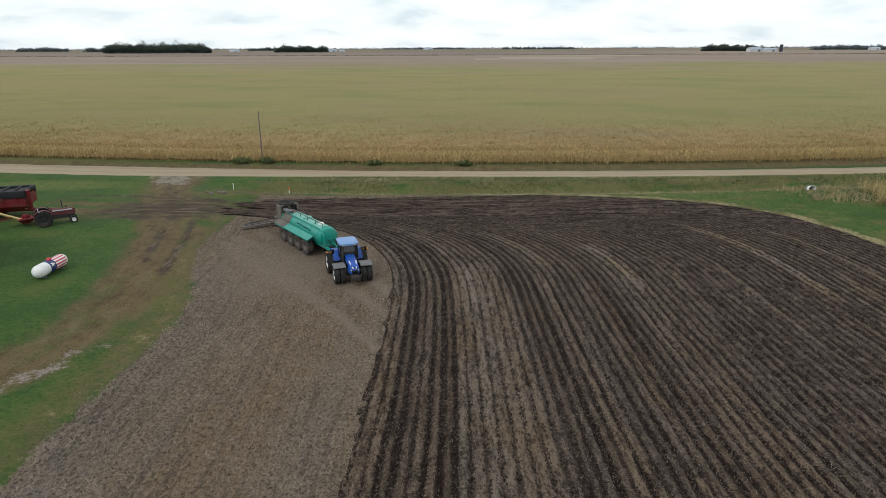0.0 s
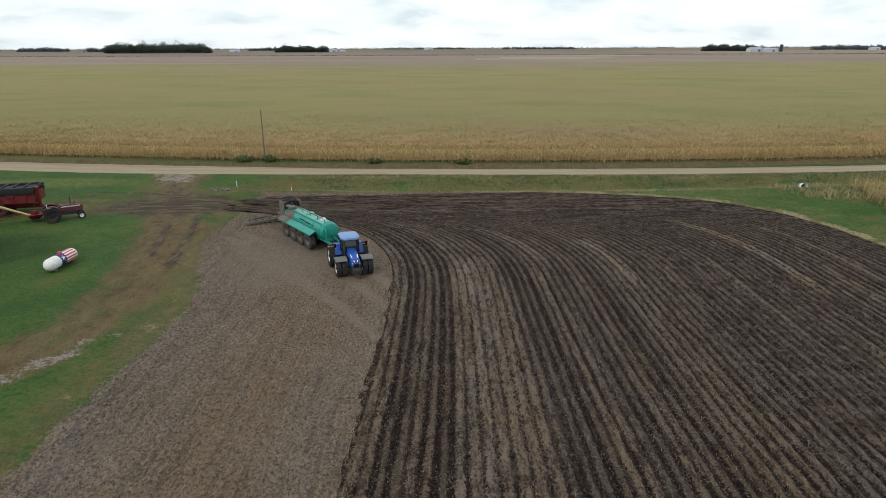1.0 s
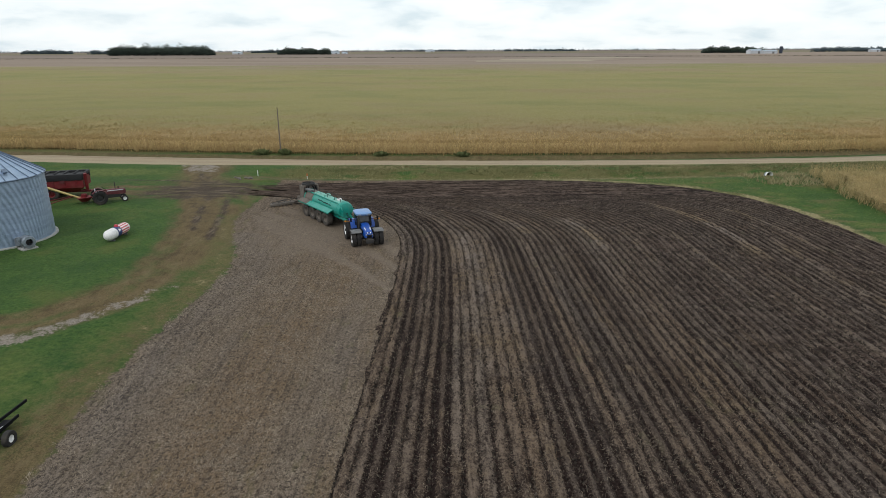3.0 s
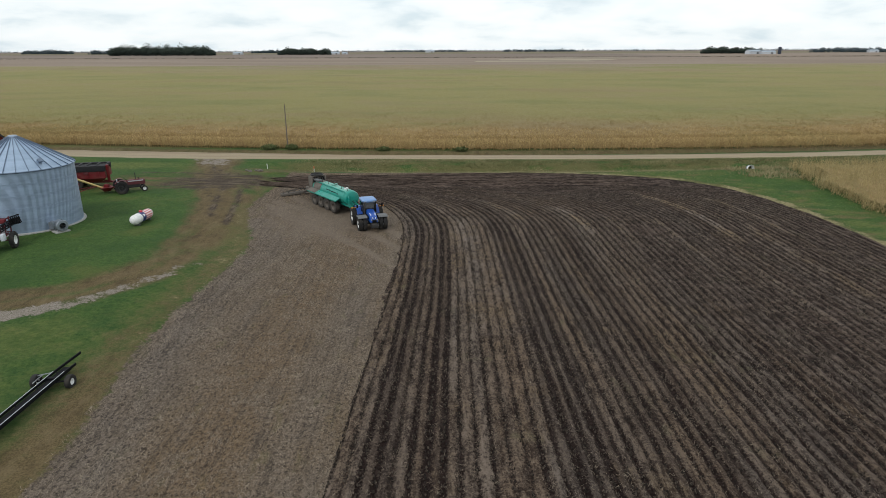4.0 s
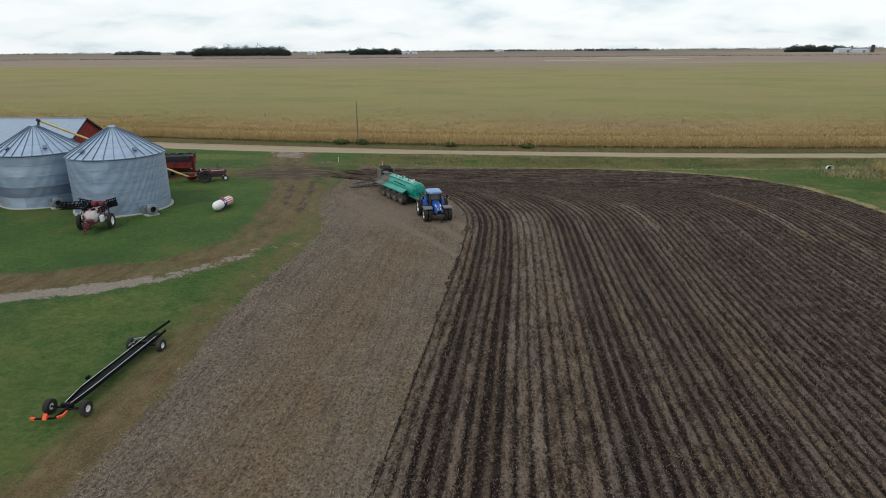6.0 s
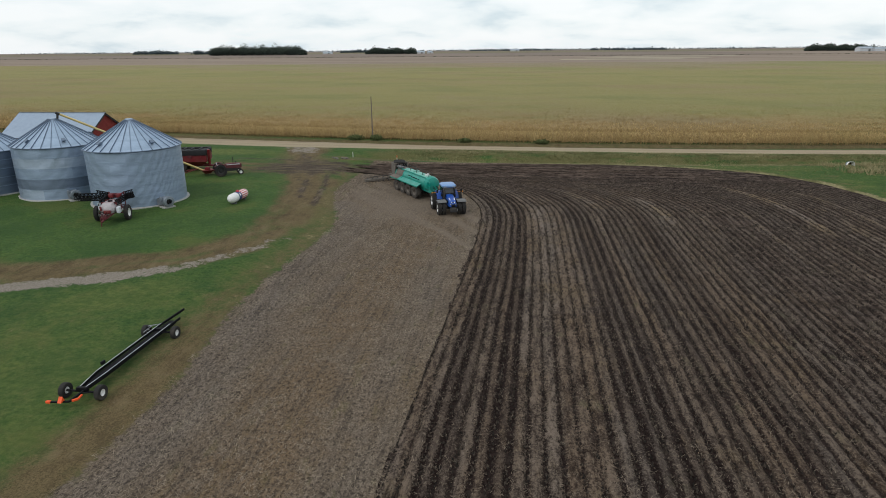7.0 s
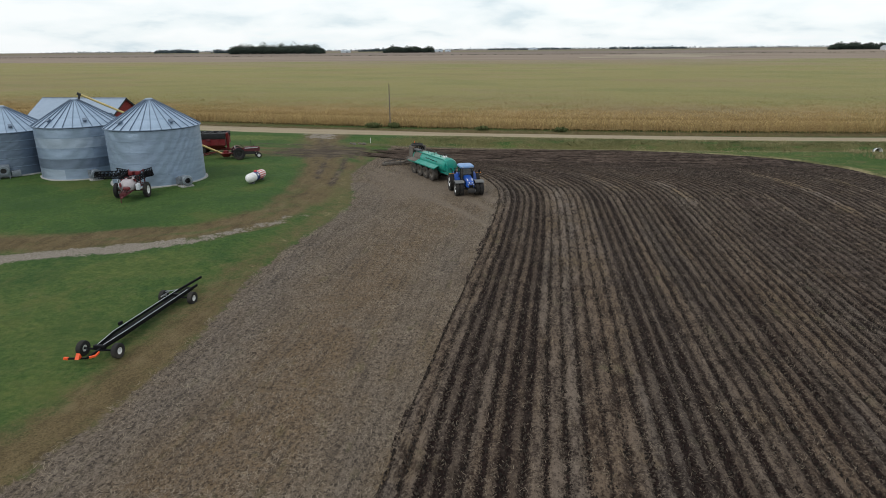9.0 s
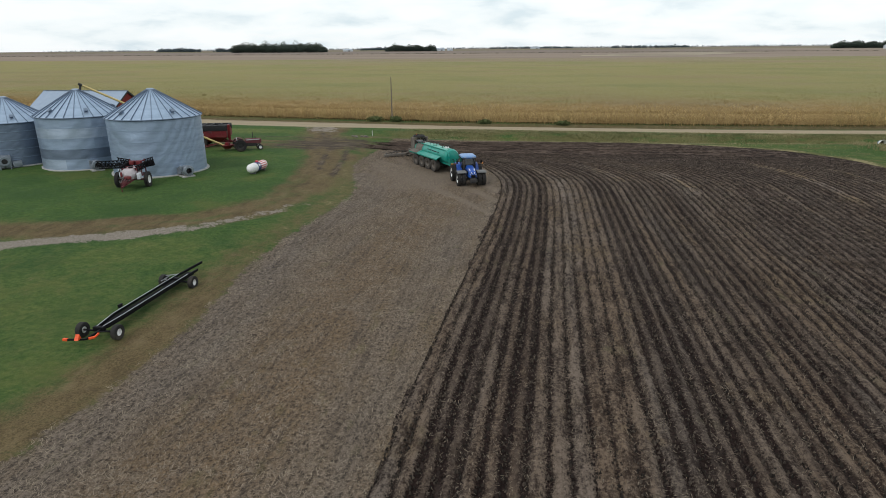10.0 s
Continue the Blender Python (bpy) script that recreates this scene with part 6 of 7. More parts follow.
# ---- barn ----
def barn(m, L, W, wall, rise):
    T = thing("barn", m, "red board barn with a grey metal roof", "barn")
    hl, hw = L / 2, W / 2
    bm = B()
    plate(bm, [(-hw, 0), (hw, 0), (hw, wall), (0, wall + rise), (-hw, wall)], -hl, hl)
    walls = part("wall", bm, "barnred", T, "barn red board walls", smooth=False)
    n = int(W / 0.3)
    for sx in (-1, 1):
        bm = B()
        for i in range(n):
            y = -hw + (i + 0.5) * W / n
            top = wall + rise * (1 - abs(y) / hw) - 0.15
            box(bm, (sx * (hl + 0.012), y, top / 2), (0.024, W / n - 0.03, top))
        tagged(part("cladding", bm, "barnred", walls, smooth=False), kind="stuff")
    sl = math.hypot(hw + 0.4, rise * (hw + 0.4) / hw)
    for s in (-1, 1):
        bm = B()
        a = math.atan2(rise, hw)
        k = Matrix.Translation((0, 0, wall + rise + 0.05)) @ pose(0, 0, 0, -math.degrees(a) * s, 0, 0)
        box(bm, (0, s * sl / 2, 0), (L + 0.7, sl, 0.06), k)
        part("roof", bm, "barnroof", T, "blue-grey metal roof", smooth=False)
        for sx in (-1, 1):
            bm = B()
            box(bm, (sx * (hl + 0.37), s * sl / 2, -0.08), (0.05, sl, 0.2), k)
            part("barge_board", bm, "dark", T)
    bm = B()
    beam(bm, (-hl - 0.35, 0, wall + rise + 0.09), (hl + 0.35, 0, wall + rise + 0.09), 0.35, 0.05)
    part("ridge_cap", bm, "galv", T)
    bm = B()
    box(bm, (hl + 0.05, 0, 1.6), (0.06, 3.4, 3.2), bevel=0.01)
    door = part("door", bm, "barnred", T)
    bm = B()
    for a, b in (((-1.7, 0.05), (1.7, 3.15)), ((-1.7, 3.15), (1.7, 0.05)), ((-1.7, 3.15), (1.7, 3.15)), ((-1.7, 1.6), (1.7, 1.6))):
        beam(bm, (hl + 0.10, a[0], a[1]), (hl + 0.10, b[0], b[1]), 0.04, 0.12)
    part("brace", bm, "farwhite", door)
    return T


barn(pose(-69.2, 73.0, gz(-69, 73), 0, 0, 0), 13.6, 9.6, 3.6, 3.0)


# ---- portable auger ----
def portable_auger():
    base = Vector((-40.2, 60.4, gz(-40.2, 60.4)))
    top = Vector((-51.9, 49.7, 10.15)) - base
    T = thing("portable_auger", Matrix.Translation(base), "long yellow grain auger on a red undercarriage beside the bins", "auger")
    foot = Vector((0, 0, 0.45))
    d = (top - foot).normalized()
    bm = B()
    rod(bm, foot - d * 0.4, top, 0.125, 14)
    tube = part("tube", bm, "yellow", T, "yellow painted auger tube")
    for f in (0.15, 0.33, 0.5, 0.67, 0.84):
        c = foot + (top - foot) * f
        bm = B()
        rod(bm, c - d * 0.06, c + d * 0.06, 0.15, 14)
        part("band", bm, "yellow", tube)
    bm = B()
    rod(bm, top - d * 0.1, top + Vector((0, 0, -0.6)), 0.12, 10)
    rod(bm, top - d * 0.3, top + d * 0.12, 0.15, 12)
    part("spout", bm, "dark", T, "dark discharge spout")
    side = Vector((-d.y, d.x, 0)).normalized()
    flat = Vector((d.x, d.y, 0)).normalized()
    axle = flat * 5.6
    axle.z = float(ground_z(base.x + axle.x, base.y + axle.y)) - base.z + 0.36
    bm = B()
    rod(bm, axle - side * 1.3, axle + side * 1.3, 0.06, 8)
    for s in (-1, 1):
        beam(bm, axle + side * 1.25 * s, foot + (top - foot) * 0.62 + side * 0.12 * s, 0.08, 0.08)
        beam(bm, axle + side * 1.25 * s, foot + d * 1.2 + side * 0.15 * s, 0.08, 0.08)
    part("undercarriage", bm, "red", T, "red tubular undercarriage")
    for s in (-1, 1):
        w = wheel(T, (0, 0, 0), 0.36, 0.2, 0.2, "red", "", 0, s)
        w.matrix_basis = Matrix.Translation(axle + side * 1.35 * s) @ pose(0, 0, 0, 0, 0, math.degrees(math.atan2(side.y, side.x)))
    bm = B()
    k = pose(0, 0, 0, 0, 0, math.degrees(math.atan2(side.y, side.x)))
    rings = []
    for z, w in ((0.25, 0.35), (0.75, 0.75)):
        rings.append([(-w, -w, z), (w, -w, z), (w, w, z), (-w, w, z)])
    loft(bm, rings)
    bmesh.ops.transform(bm, matrix=k, verts=bm.verts)
    part("hopper", bm, "red", T, "red intake hopper")
    bm = B()
    rod(bm, foot + Vector((0.2, 0, 0.25)), Vector((1.1, -0.1, 0.72)), 0.05, 8)
    box(bm, tuple(foot + Vector((0.1, 0.0, 0.4))), (0.5, 0.5, 0.5), bevel=0.05)
    part("gearbox", bm, "red", T)
    return T


portable_auger()


# ---- grain cart ----
def grain_cart(m):
    T = thing("grain_cart", m, "dark red grain cart with a rolled black tarpaulin on the grass", "grain cart")
    hw, hl = 1.45, 2.9
    bm = B()
    rings = []
    for z, w, l in ((0.7, 0.8, 2.1), (1.35, hw, hl), (2.45, hw, hl)):
        rings.append([(-w, -l, z), (w, -l, z), (w, l, z), (-w, l, z)])
    loft(bm, rings)
    body = part("hopper_body", bm, "red", T, "dark red steel hopper", smooth=False)
    for s in (-1, 1):
        for y in (-2.2, -1.1, 0, 1.1, 2.2):
            bm = B()
            box(bm, (s * (hw + 0.03), y, 2.0), (0.06, 0.10, 0.86))
            part("rib", bm, "red", body)
        bm = B()
        box(bm, (s * (hw + 0.07), 0.9, 2.1), (0.012, 0.5, 0.3))
        part("emblem", bm, "oldred", body)
    bm = B()
    for s in (-1, 1):
        box(bm, (s * (hw - 0.10), 0, 2.58), (0.36, 2 * hl + 0.12, 0.74), bevel=0.08)
    for y in (-hl + 0.05, -1.9, -1.0, 0, 0.9, 1.9, hl - 0.05):
        box(bm, (0, y, 2.78), (2 * hw, 0.20, 0.36), bevel=0.07)
    part("tarp_rail", bm, "tarp", T, "black tarpaulin edge and bows")
    bm = B()
    n = 12
    rings = []
    for j in range(n + 1):
        y = -hl + 0.1 + (2 * hl - 0.2) * j / n
        sag = 0.05 * math.sin(j * math.pi / 2)
        rings.append([(-hw + 0.05, y, 2.66), (-0.7, y, 2.78 - sag), (0, y, 2.83 - sag), (0.7, y, 2.78 - sag), (hw - 0.05, y, 2.66), (hw - 0.05, y, 2.62), (-hw + 0.05, y, 2.62)])
    loft(bm, rings)
    part("tarpaulin", bm, "tarp", T, "sagging black tarpaulin")
    for s in (-1, 1):
        wheel(T, (s * 1.35, -0.3, 0.72), 0.74, 0.55, 0.38, "red", "", 18, s)
    bm = B()
    rod(bm, (-1.3, -0.3, 0.72), (1.3, -0.3, 0.72), 0.09, 8)
    beam(bm, (0, -1.5, 0.7), (0, 4.9, 0.55), 0.2, 0.2)
    for s in (-1, 1):
        beam(bm, (s * 0.8, 1.0, 0.9), (0, 3.6, 0.6), 0.12, 0.14)
        for y in (-2.3, 2.3):
            beam(bm, (s * 0.9, y * 0.6, 0.75), (s * 1.2, y, 1.5), 0.08, 0.08)
    part("frame", bm, "red", T, "red axle and tongue")
    bm = B()
    rod(bm, (1.0, 3.1, 0.9), (1.35, 3.2, 3.0), 0.17, 12)
    part("unload_auger", bm, "red", T)
    return T


grain_cart(heading(-44.6, 63.2, 0.97, 0.24) @ Matrix.Diagonal((1.1, 1.1, 1.0, 1)))


# ---- old tractor ----
def old_tractor(m):
    T = thing("vintage_tractor", m, "faded red vintage tractor without a cab, parked at the auger", "tractor")
    for s in (-1, 1):
        wheel(T, (s * 0.92, 0, 0.76), 0.77, 0.42, 0.44, "dark", "greasy dark rim", 18, s)
        wheel(T, (s * 0.62, 2.55, 0.36), 0.36, 0.18, 0.20, "white", "white front rim", 0, s)
    bm = B()
    rings = []
    for y, w, z0, z1 in ((0.75, 0.27, 0.95, 1.50), (1.6, 0.27, 0.9, 1.52), (2.6, 0.26, 0.85, 1.48), (2.78, 0.22, 0.9, 1.42)):
        rings.append([(-w, y, z0), (-w, y, z1 - 0.08), (-w * 0.6, y, z1), (w * 0.6, y, z1), (w, y, z1 - 0.08), (w, y, z0)])
    loft(bm, rings)
    hood = part("hood", bm, "oldred", T, "faded red hood")
    for s in (-1, 1):
        bm = B()
        box(bm, (s * 0.275, 1.7, 1.36), (0.014, 1.7, 0.10))
        part("stripe", bm, "farwhite", hood, "pale hood stripe")
    bm = B()
    box(bm, (0, 2.79, 1.15), (0.36, 0.03, 0.5), bevel=0.01)
    part("grille", bm, "dark", hood)
    bm = B()
    box(bm, (0, 0.9, 0.75), (0.42, 2.6, 0.5), bevel=0.05)
    box(bm, (0, 0.0, 0.85), (0.6, 0.8, 0.55), bevel=0.06)
    rod(bm, (-0.9, 0, 0.76), (0.9, 0, 0.76), 0.11, 10)
    rod(bm, (-0.62, 2.55, 0.40), (0.62, 2.55, 0.40), 0.05, 8)
    rod(bm, (0, 2.55, 0.4), (0, 2.5, 0.8), 0.09, 8)
    part("chassis", bm, "dark", T, "greasy dark engine and axles")
    for s in (-1, 1):
        bm = B()
        rings = []
        for i in range(7):
            a = radians(35 + 18 * i)
            rings.append([(s * 0.55, 0.86 * math.cos(a), 0.76 + 0.86 * math.sin(a)), (s * 1.0, 0.86 * math.cos(a), 0.76 + 0.86 * math.sin(a)), (s * 1.0, 0.89 * math.cos(a), 0.76 + 0.89 * math.sin(a)), (s * 0.55, 0.89 * math.cos(a), 0.76 + 0.89 * math.sin(a))])
        loft(bm, rings)
        part("fender", bm, "oldred", T)
    bm = B()
    box(bm, (0, -0.12, 1.28), (0.46, 0.42, 0.10), bevel=0.04)
    box(bm, (0, -0.34, 1.50), (0.46, 0.09, 0.40), bevel=0.04)
    part("seat", bm, "farwhite", T, "pale worn seat")
    bm = B()
    lathe(bm, [(0.20, 0.014), (0.214, 0), (0.20, -0.014), (0.186, 0)], 20, Matrix.Translation((0, 0.52, 1.72)) @ pose(0, 0, 0, -50, 0, 0), True)
    rod(bm, (0, 0.52, 1.72), (0, 0.85, 1.42), 0.02, 6)
    part("steering_wheel", bm, "black", T)
    bm = B()
    rod(bm, (0.12, 1.75, 1.45), (0.12, 1.75, 2.35), 0.045, 8)
    part("exhaust_stack", bm, "dark", T, "upright dark exhaust")
    bm = B()
    rod(bm, (-0.14, 2.1, 1.45), (-0.14, 2.1, 1.72), 0.06, 8)
    part("air_intake", bm, "dark", T)
    bm = B()
    box(bm, (0, -0.75, 0.5), (0.1, 0.7, 0.06))
    part("drawbar", bm, "dark", T)
    return T


old_tractor(heading(-38.4, 60.4, 0.83, 0.55))


# ---- propane tank in stars and stripes ----
def propane_tank(m, L=3.9, r=0.52):
    T = thing("propane_tank", m, "white propane tank painted with red stripes and a starred blue band", "propane tank")
    zc = 0.66
    turn = Matrix.Translation((0, 0, zc)) @ pose(0, 0, 0, -90, 0, 0)
    h = L / 2
    bm = B()
    prof = [(0, -h)] + [(r * math.cos(a), -h + r - r * math.sin(a)) for a in [radians(75 - 15 * i) for i in range(6)]]
    prof += [(r * math.cos(a), h - r + r * math.sin(a)) for a in [radians(15 * i) for i in range(6)]] + [(0, h)]
    lathe(bm, prof, 36, turn)
    shell = part("shell", bm, "white", T, "white rounded steel shell")
    bm = B()
    lathe(bm, [(r + 0.002, -0.62), (r + 0.005, -0.60), (r + 0.005, 0.08), (r + 0.002, 0.10)], 36, turn)
    band = part("blue_band", bm, "navy", shell, "navy blue band")
    for ang in (-62, 62, 180):
        bm = B()
        k = Matrix.Translation((0, -0.26, zc)) @ pose(0, 0, 0, 0, ang, 0)
        vs = []
        for i in range(10):
            q = 0.27 if i % 2 == 0 else 0.11
            a = radians(90 + 36 * i)
            vs.append((q * math.cos(a), q * math.sin(a)))
        ring0 = [bm.verts.new(k @ Vector((x, y, math.sqrt(max((r + 0.014) ** 2 - x * x, 0))))) for x, y in vs]
        c = bm.verts.new(k @ Vector((0, 0, r + 0.016)))
        for i in range(10):
            bm.faces.new((ring0[i], ring0[(i + 1) % 10], c))
        part("star", bm, "white", band, "white star")
    for i in range(13):
        a0 = 360 / 13 * i
        bm = B()
        rings = []
        for y, rr in ((0.10, r), (h - r, r), (h - r + r * math.sin(radians(30)), r * math.cos(radians(30))), (h - r + r * math.sin(radians(55)), r * math.cos(radians(55)))):
            o = [((rr + 0.006) * math.sin(radians(a0 + da)), y, zc + (rr + 0.006) * math.cos(radians(a0 + da))) for da in (-6.5, -2, 2, 6.5)]
            n_ = [(rr * math.sin(radians(a0 + da)), y, zc + rr * math.cos(radians(a0 + da))) for da in (6.5, 2, -2, -6.5)]
            rings.append(o + n_)
        loft(bm, rings)
        part("red_stripe", bm, "stripe", shell, "painted red stripe")
    bm = B()
    lathe(bm, [(0.0, 0.20), (0.13, 0.18), (0.19, 0.10), (0.20, 0)], 18, Matrix.Translation((0, 0.0, zc + r - 0.02)))
    part("valve_dome", bm, "stripe", T, "red valve dome")
    for y in (-1.15, 1.15):
        bm = B()
        box(bm, (0, y, 0.08), (0.7, 0.12, 0.18), bevel=0.02)
        for s in (-1, 1):
            beam(bm, (s * 0.30, y, 0.1), (s * 0.28, y, 0.42), 0.06, 0.12)
        part("leg", bm, "grey", T)
    return T


propane_tank(heading(-29.65, 46.4, 0.05, 0.999) @ Matrix.Diagonal((0.94, 0.94, 0.94, 1)))


# ---- field sprayer ----
def truss(bm, a, b, tall, deep, n):
    """A lattice boom from a to b."""
    a, b = Vector(a), Vector(b)
    d = (b - a).normalized()
    side = d.cross(Vector((0, 0, 1))).normalized() * deep / 2
    up = Vector((0, 0, tall))
    for o in (side, -side):
        beam(bm, a + o, b + o, 0.08, 0.08)
    beam(bm, a + up, b + up, 0.09, 0.09)
    for i in range(n):
        p, q = a + (b - a) * (i / n), a + (b - a) * ((i + 0.5) / n)
        e = a + (b - a) * ((i + 1) / n)
        for o in (side, -side):
            beam(bm, p + o, q + up, 0.045, 0.045)
            beam(bm, q + up, e + o, 0.045, 0.045)


def sprayer(m):
    T = thing("field_sprayer", m, "trailed crop sprayer with a pale tank and folded black lattice booms", "sprayer")
    for s in (-1, 1):
        wheel(T, (s * 1.38, 0, 0.74), 0.75, 0.36, 0.40, "white", "white rim", 18, s)
    bm = B()
    rod(bm, (-1.4, 0, 0.74), (1.4, 0, 0.74), 0.08, 10)
    for s in (-1, 1):
        beam(bm, (s * 0.45, -1.6, 0.95), (s * 0.45, 1.4, 0.95), 0.12, 0.18)
        beam(bm, (s * 0.45, 1.4, 0.95), (s * 0.08, 2.5, 0.66), 0.12, 0.16)
    beam(bm, (0, 2.4, 0.64), (0, 2.95, 0.58), 0.16, 0.12)
    box(bm, (0, 2.1, 0.85), (0.5, 0.5, 0.4), bevel=0.05)
    rod(bm, (0.2, 2.6, 0.05), (0.2, 2.6, 0.95), 0.045, 8)
    part("frame", bm, "oldred", T, "dark red frame and tongue")
    bm = B()
    rings = []
    for y, w, z0, z1 in ((-1.1, 0.45, 1.15, 1.75), (-0.9, 0.66, 1.0, 1.92), (0.9, 0.72, 0.92, 1.94), (1.4, 0.60, 0.88, 1.72), (1.6, 0.42, 0.92, 1.45)):
        rings.append([(-w * 0.7, y, z0), (-w, y, z0 + 0.3), (-w, y, z1 - 0.3), (-w * 0.6, y, z1), (w * 0.6, y, z1), (w, y, z1 - 0.3), (w, y, z0 + 0.3), (w * 0.7, y, z0)])
    loft(bm, rings)
    tank = part("tank", bm, "polytank", T, "dirty pinkish-white plastic tank")
    bm = B()
    lathe(bm, [(0, 0.14), (0.2, 0.12), (0.24, 0)], 16, Matrix.Translation((0, 0.2, 1.92)))
    part("lid", bm, "black", tank)
    for y in (-0.5, 0.6):
        bm = B()
        box(bm, (0, y, 1.46), (1.46, 0.08, 1.0), bevel=0.02)
        part("strap", bm, "red", tank)
    bm = B()
    rod(bm, (0.85, 0.6, 1.2), (0.85, 0.6, 1.9), 0.16, 12)
    part("rinse_tank", bm, "farwhite", T, "pale rinse tank")
    bm = B()
    box(bm, (-0.15, 1.72, 1.22), (0.62, 0.22, 0.30), bevel=0.04)
    box(bm, (0.42, 1.62, 1.55), (0.16, 0.16, 0.42), bevel=0.03)
    part("valve_block", bm, "red", T, "red valve block with fittings")
    bm = B()
    box(bm, (-0.95, 0.95, 1.25), (0.30, 0.56, 0.60), bevel=0.06)
    part("eductor", bm, "farwhite", T, "white mixing hopper")
    bm = B()
    for q in ((-0.35, -1.25), (0.35, -1.25)):
        box(bm, (q[0], q[1], 2.2), (0.42, 0.5, 0.34), bevel=0.04)
    part("boom_cradle", bm, "red", T, "red boom cradle")
    for i in range(4):
        bm = B()
        pts = [(-0.3 + 0.2 * i, 2.4, 1.0), (-0.4 + 0.28 * i, 1.5, 1.25 + 0.06 * i), (0.66 - 0.05 * i, 0.8, 1.0), (0.7, -1.3, 1.1 + 0.1 * i)]
        for p_, q_ in zip(pts, pts[1:]):
            rod(bm, p_, q_, 0.03, 6)
        part("hose", bm, "black", T)
    bm = B()
    for s in (-1, 1):
        beam(bm, (s * 0.7, -1.7, 0.9), (s * 0.7, -1.7, 2.5), 0.10, 0.10)
        beam(bm, (s * 0.7, -1.7, 2.4), (s * 0.2, -1.0, 2.2), 0.08, 0.08)
    for z in (1.1, 1.7, 2.3):
        beam(bm, (-0.75, -1.7, z), (0.75, -1.7, z), 0.08, 0.08)
    box(bm, (0, -1.6, 2.1), (0.9, 0.4, 0.4), bevel=0.04)
    part("boom_frame", bm, "oldred", T, "dark red boom lift frame")
    for s, tip in ((-1, (-1.5, -1.9, 1.95)), (1, (2.1, -2.3, 1.9))):
        bm = B()
        truss(bm, (s * 0.75, -1.75, 1.75), tip, 0.65, 0.35, 5)
        truss(bm, (tip[0] * 0.95, tip[1] - 0.35, tip[2] - 0.2), (s * 0.6, -2.25, 1.6), 0.5, 0.3, 5)
        part("boom", bm, "black", T, "folded black lattice boom")
    for s in (-1, 1):
        bm = B()
        truss(bm, (s * 0.85, -1.7, 1.75), (s * 0.72, 0.9, 1.72), 0.45, 0.3, 5)
        part("inner_boom", bm, "black", T, "inner boom section folded forward")
    bm = B()
    truss(bm, (2.0, -2.3, 1.75), (4.6, -3.2, 1.55), 0.5, 0.4, 6)
    truss(bm, (2.0, -2.7, 1.45), (4.4, -3.5, 1.3), 0.45, 0.3, 6)
    beam(bm, (2.1, -2.45, 1.7), (0.7, -1.75, 1.6), 0.07, 0.07)
    part("outer_boom", bm, "black", T, "unfolded outer boom section")
    return T


sprayer(heading(-38.7, 37.9, 0.25, -0.97))


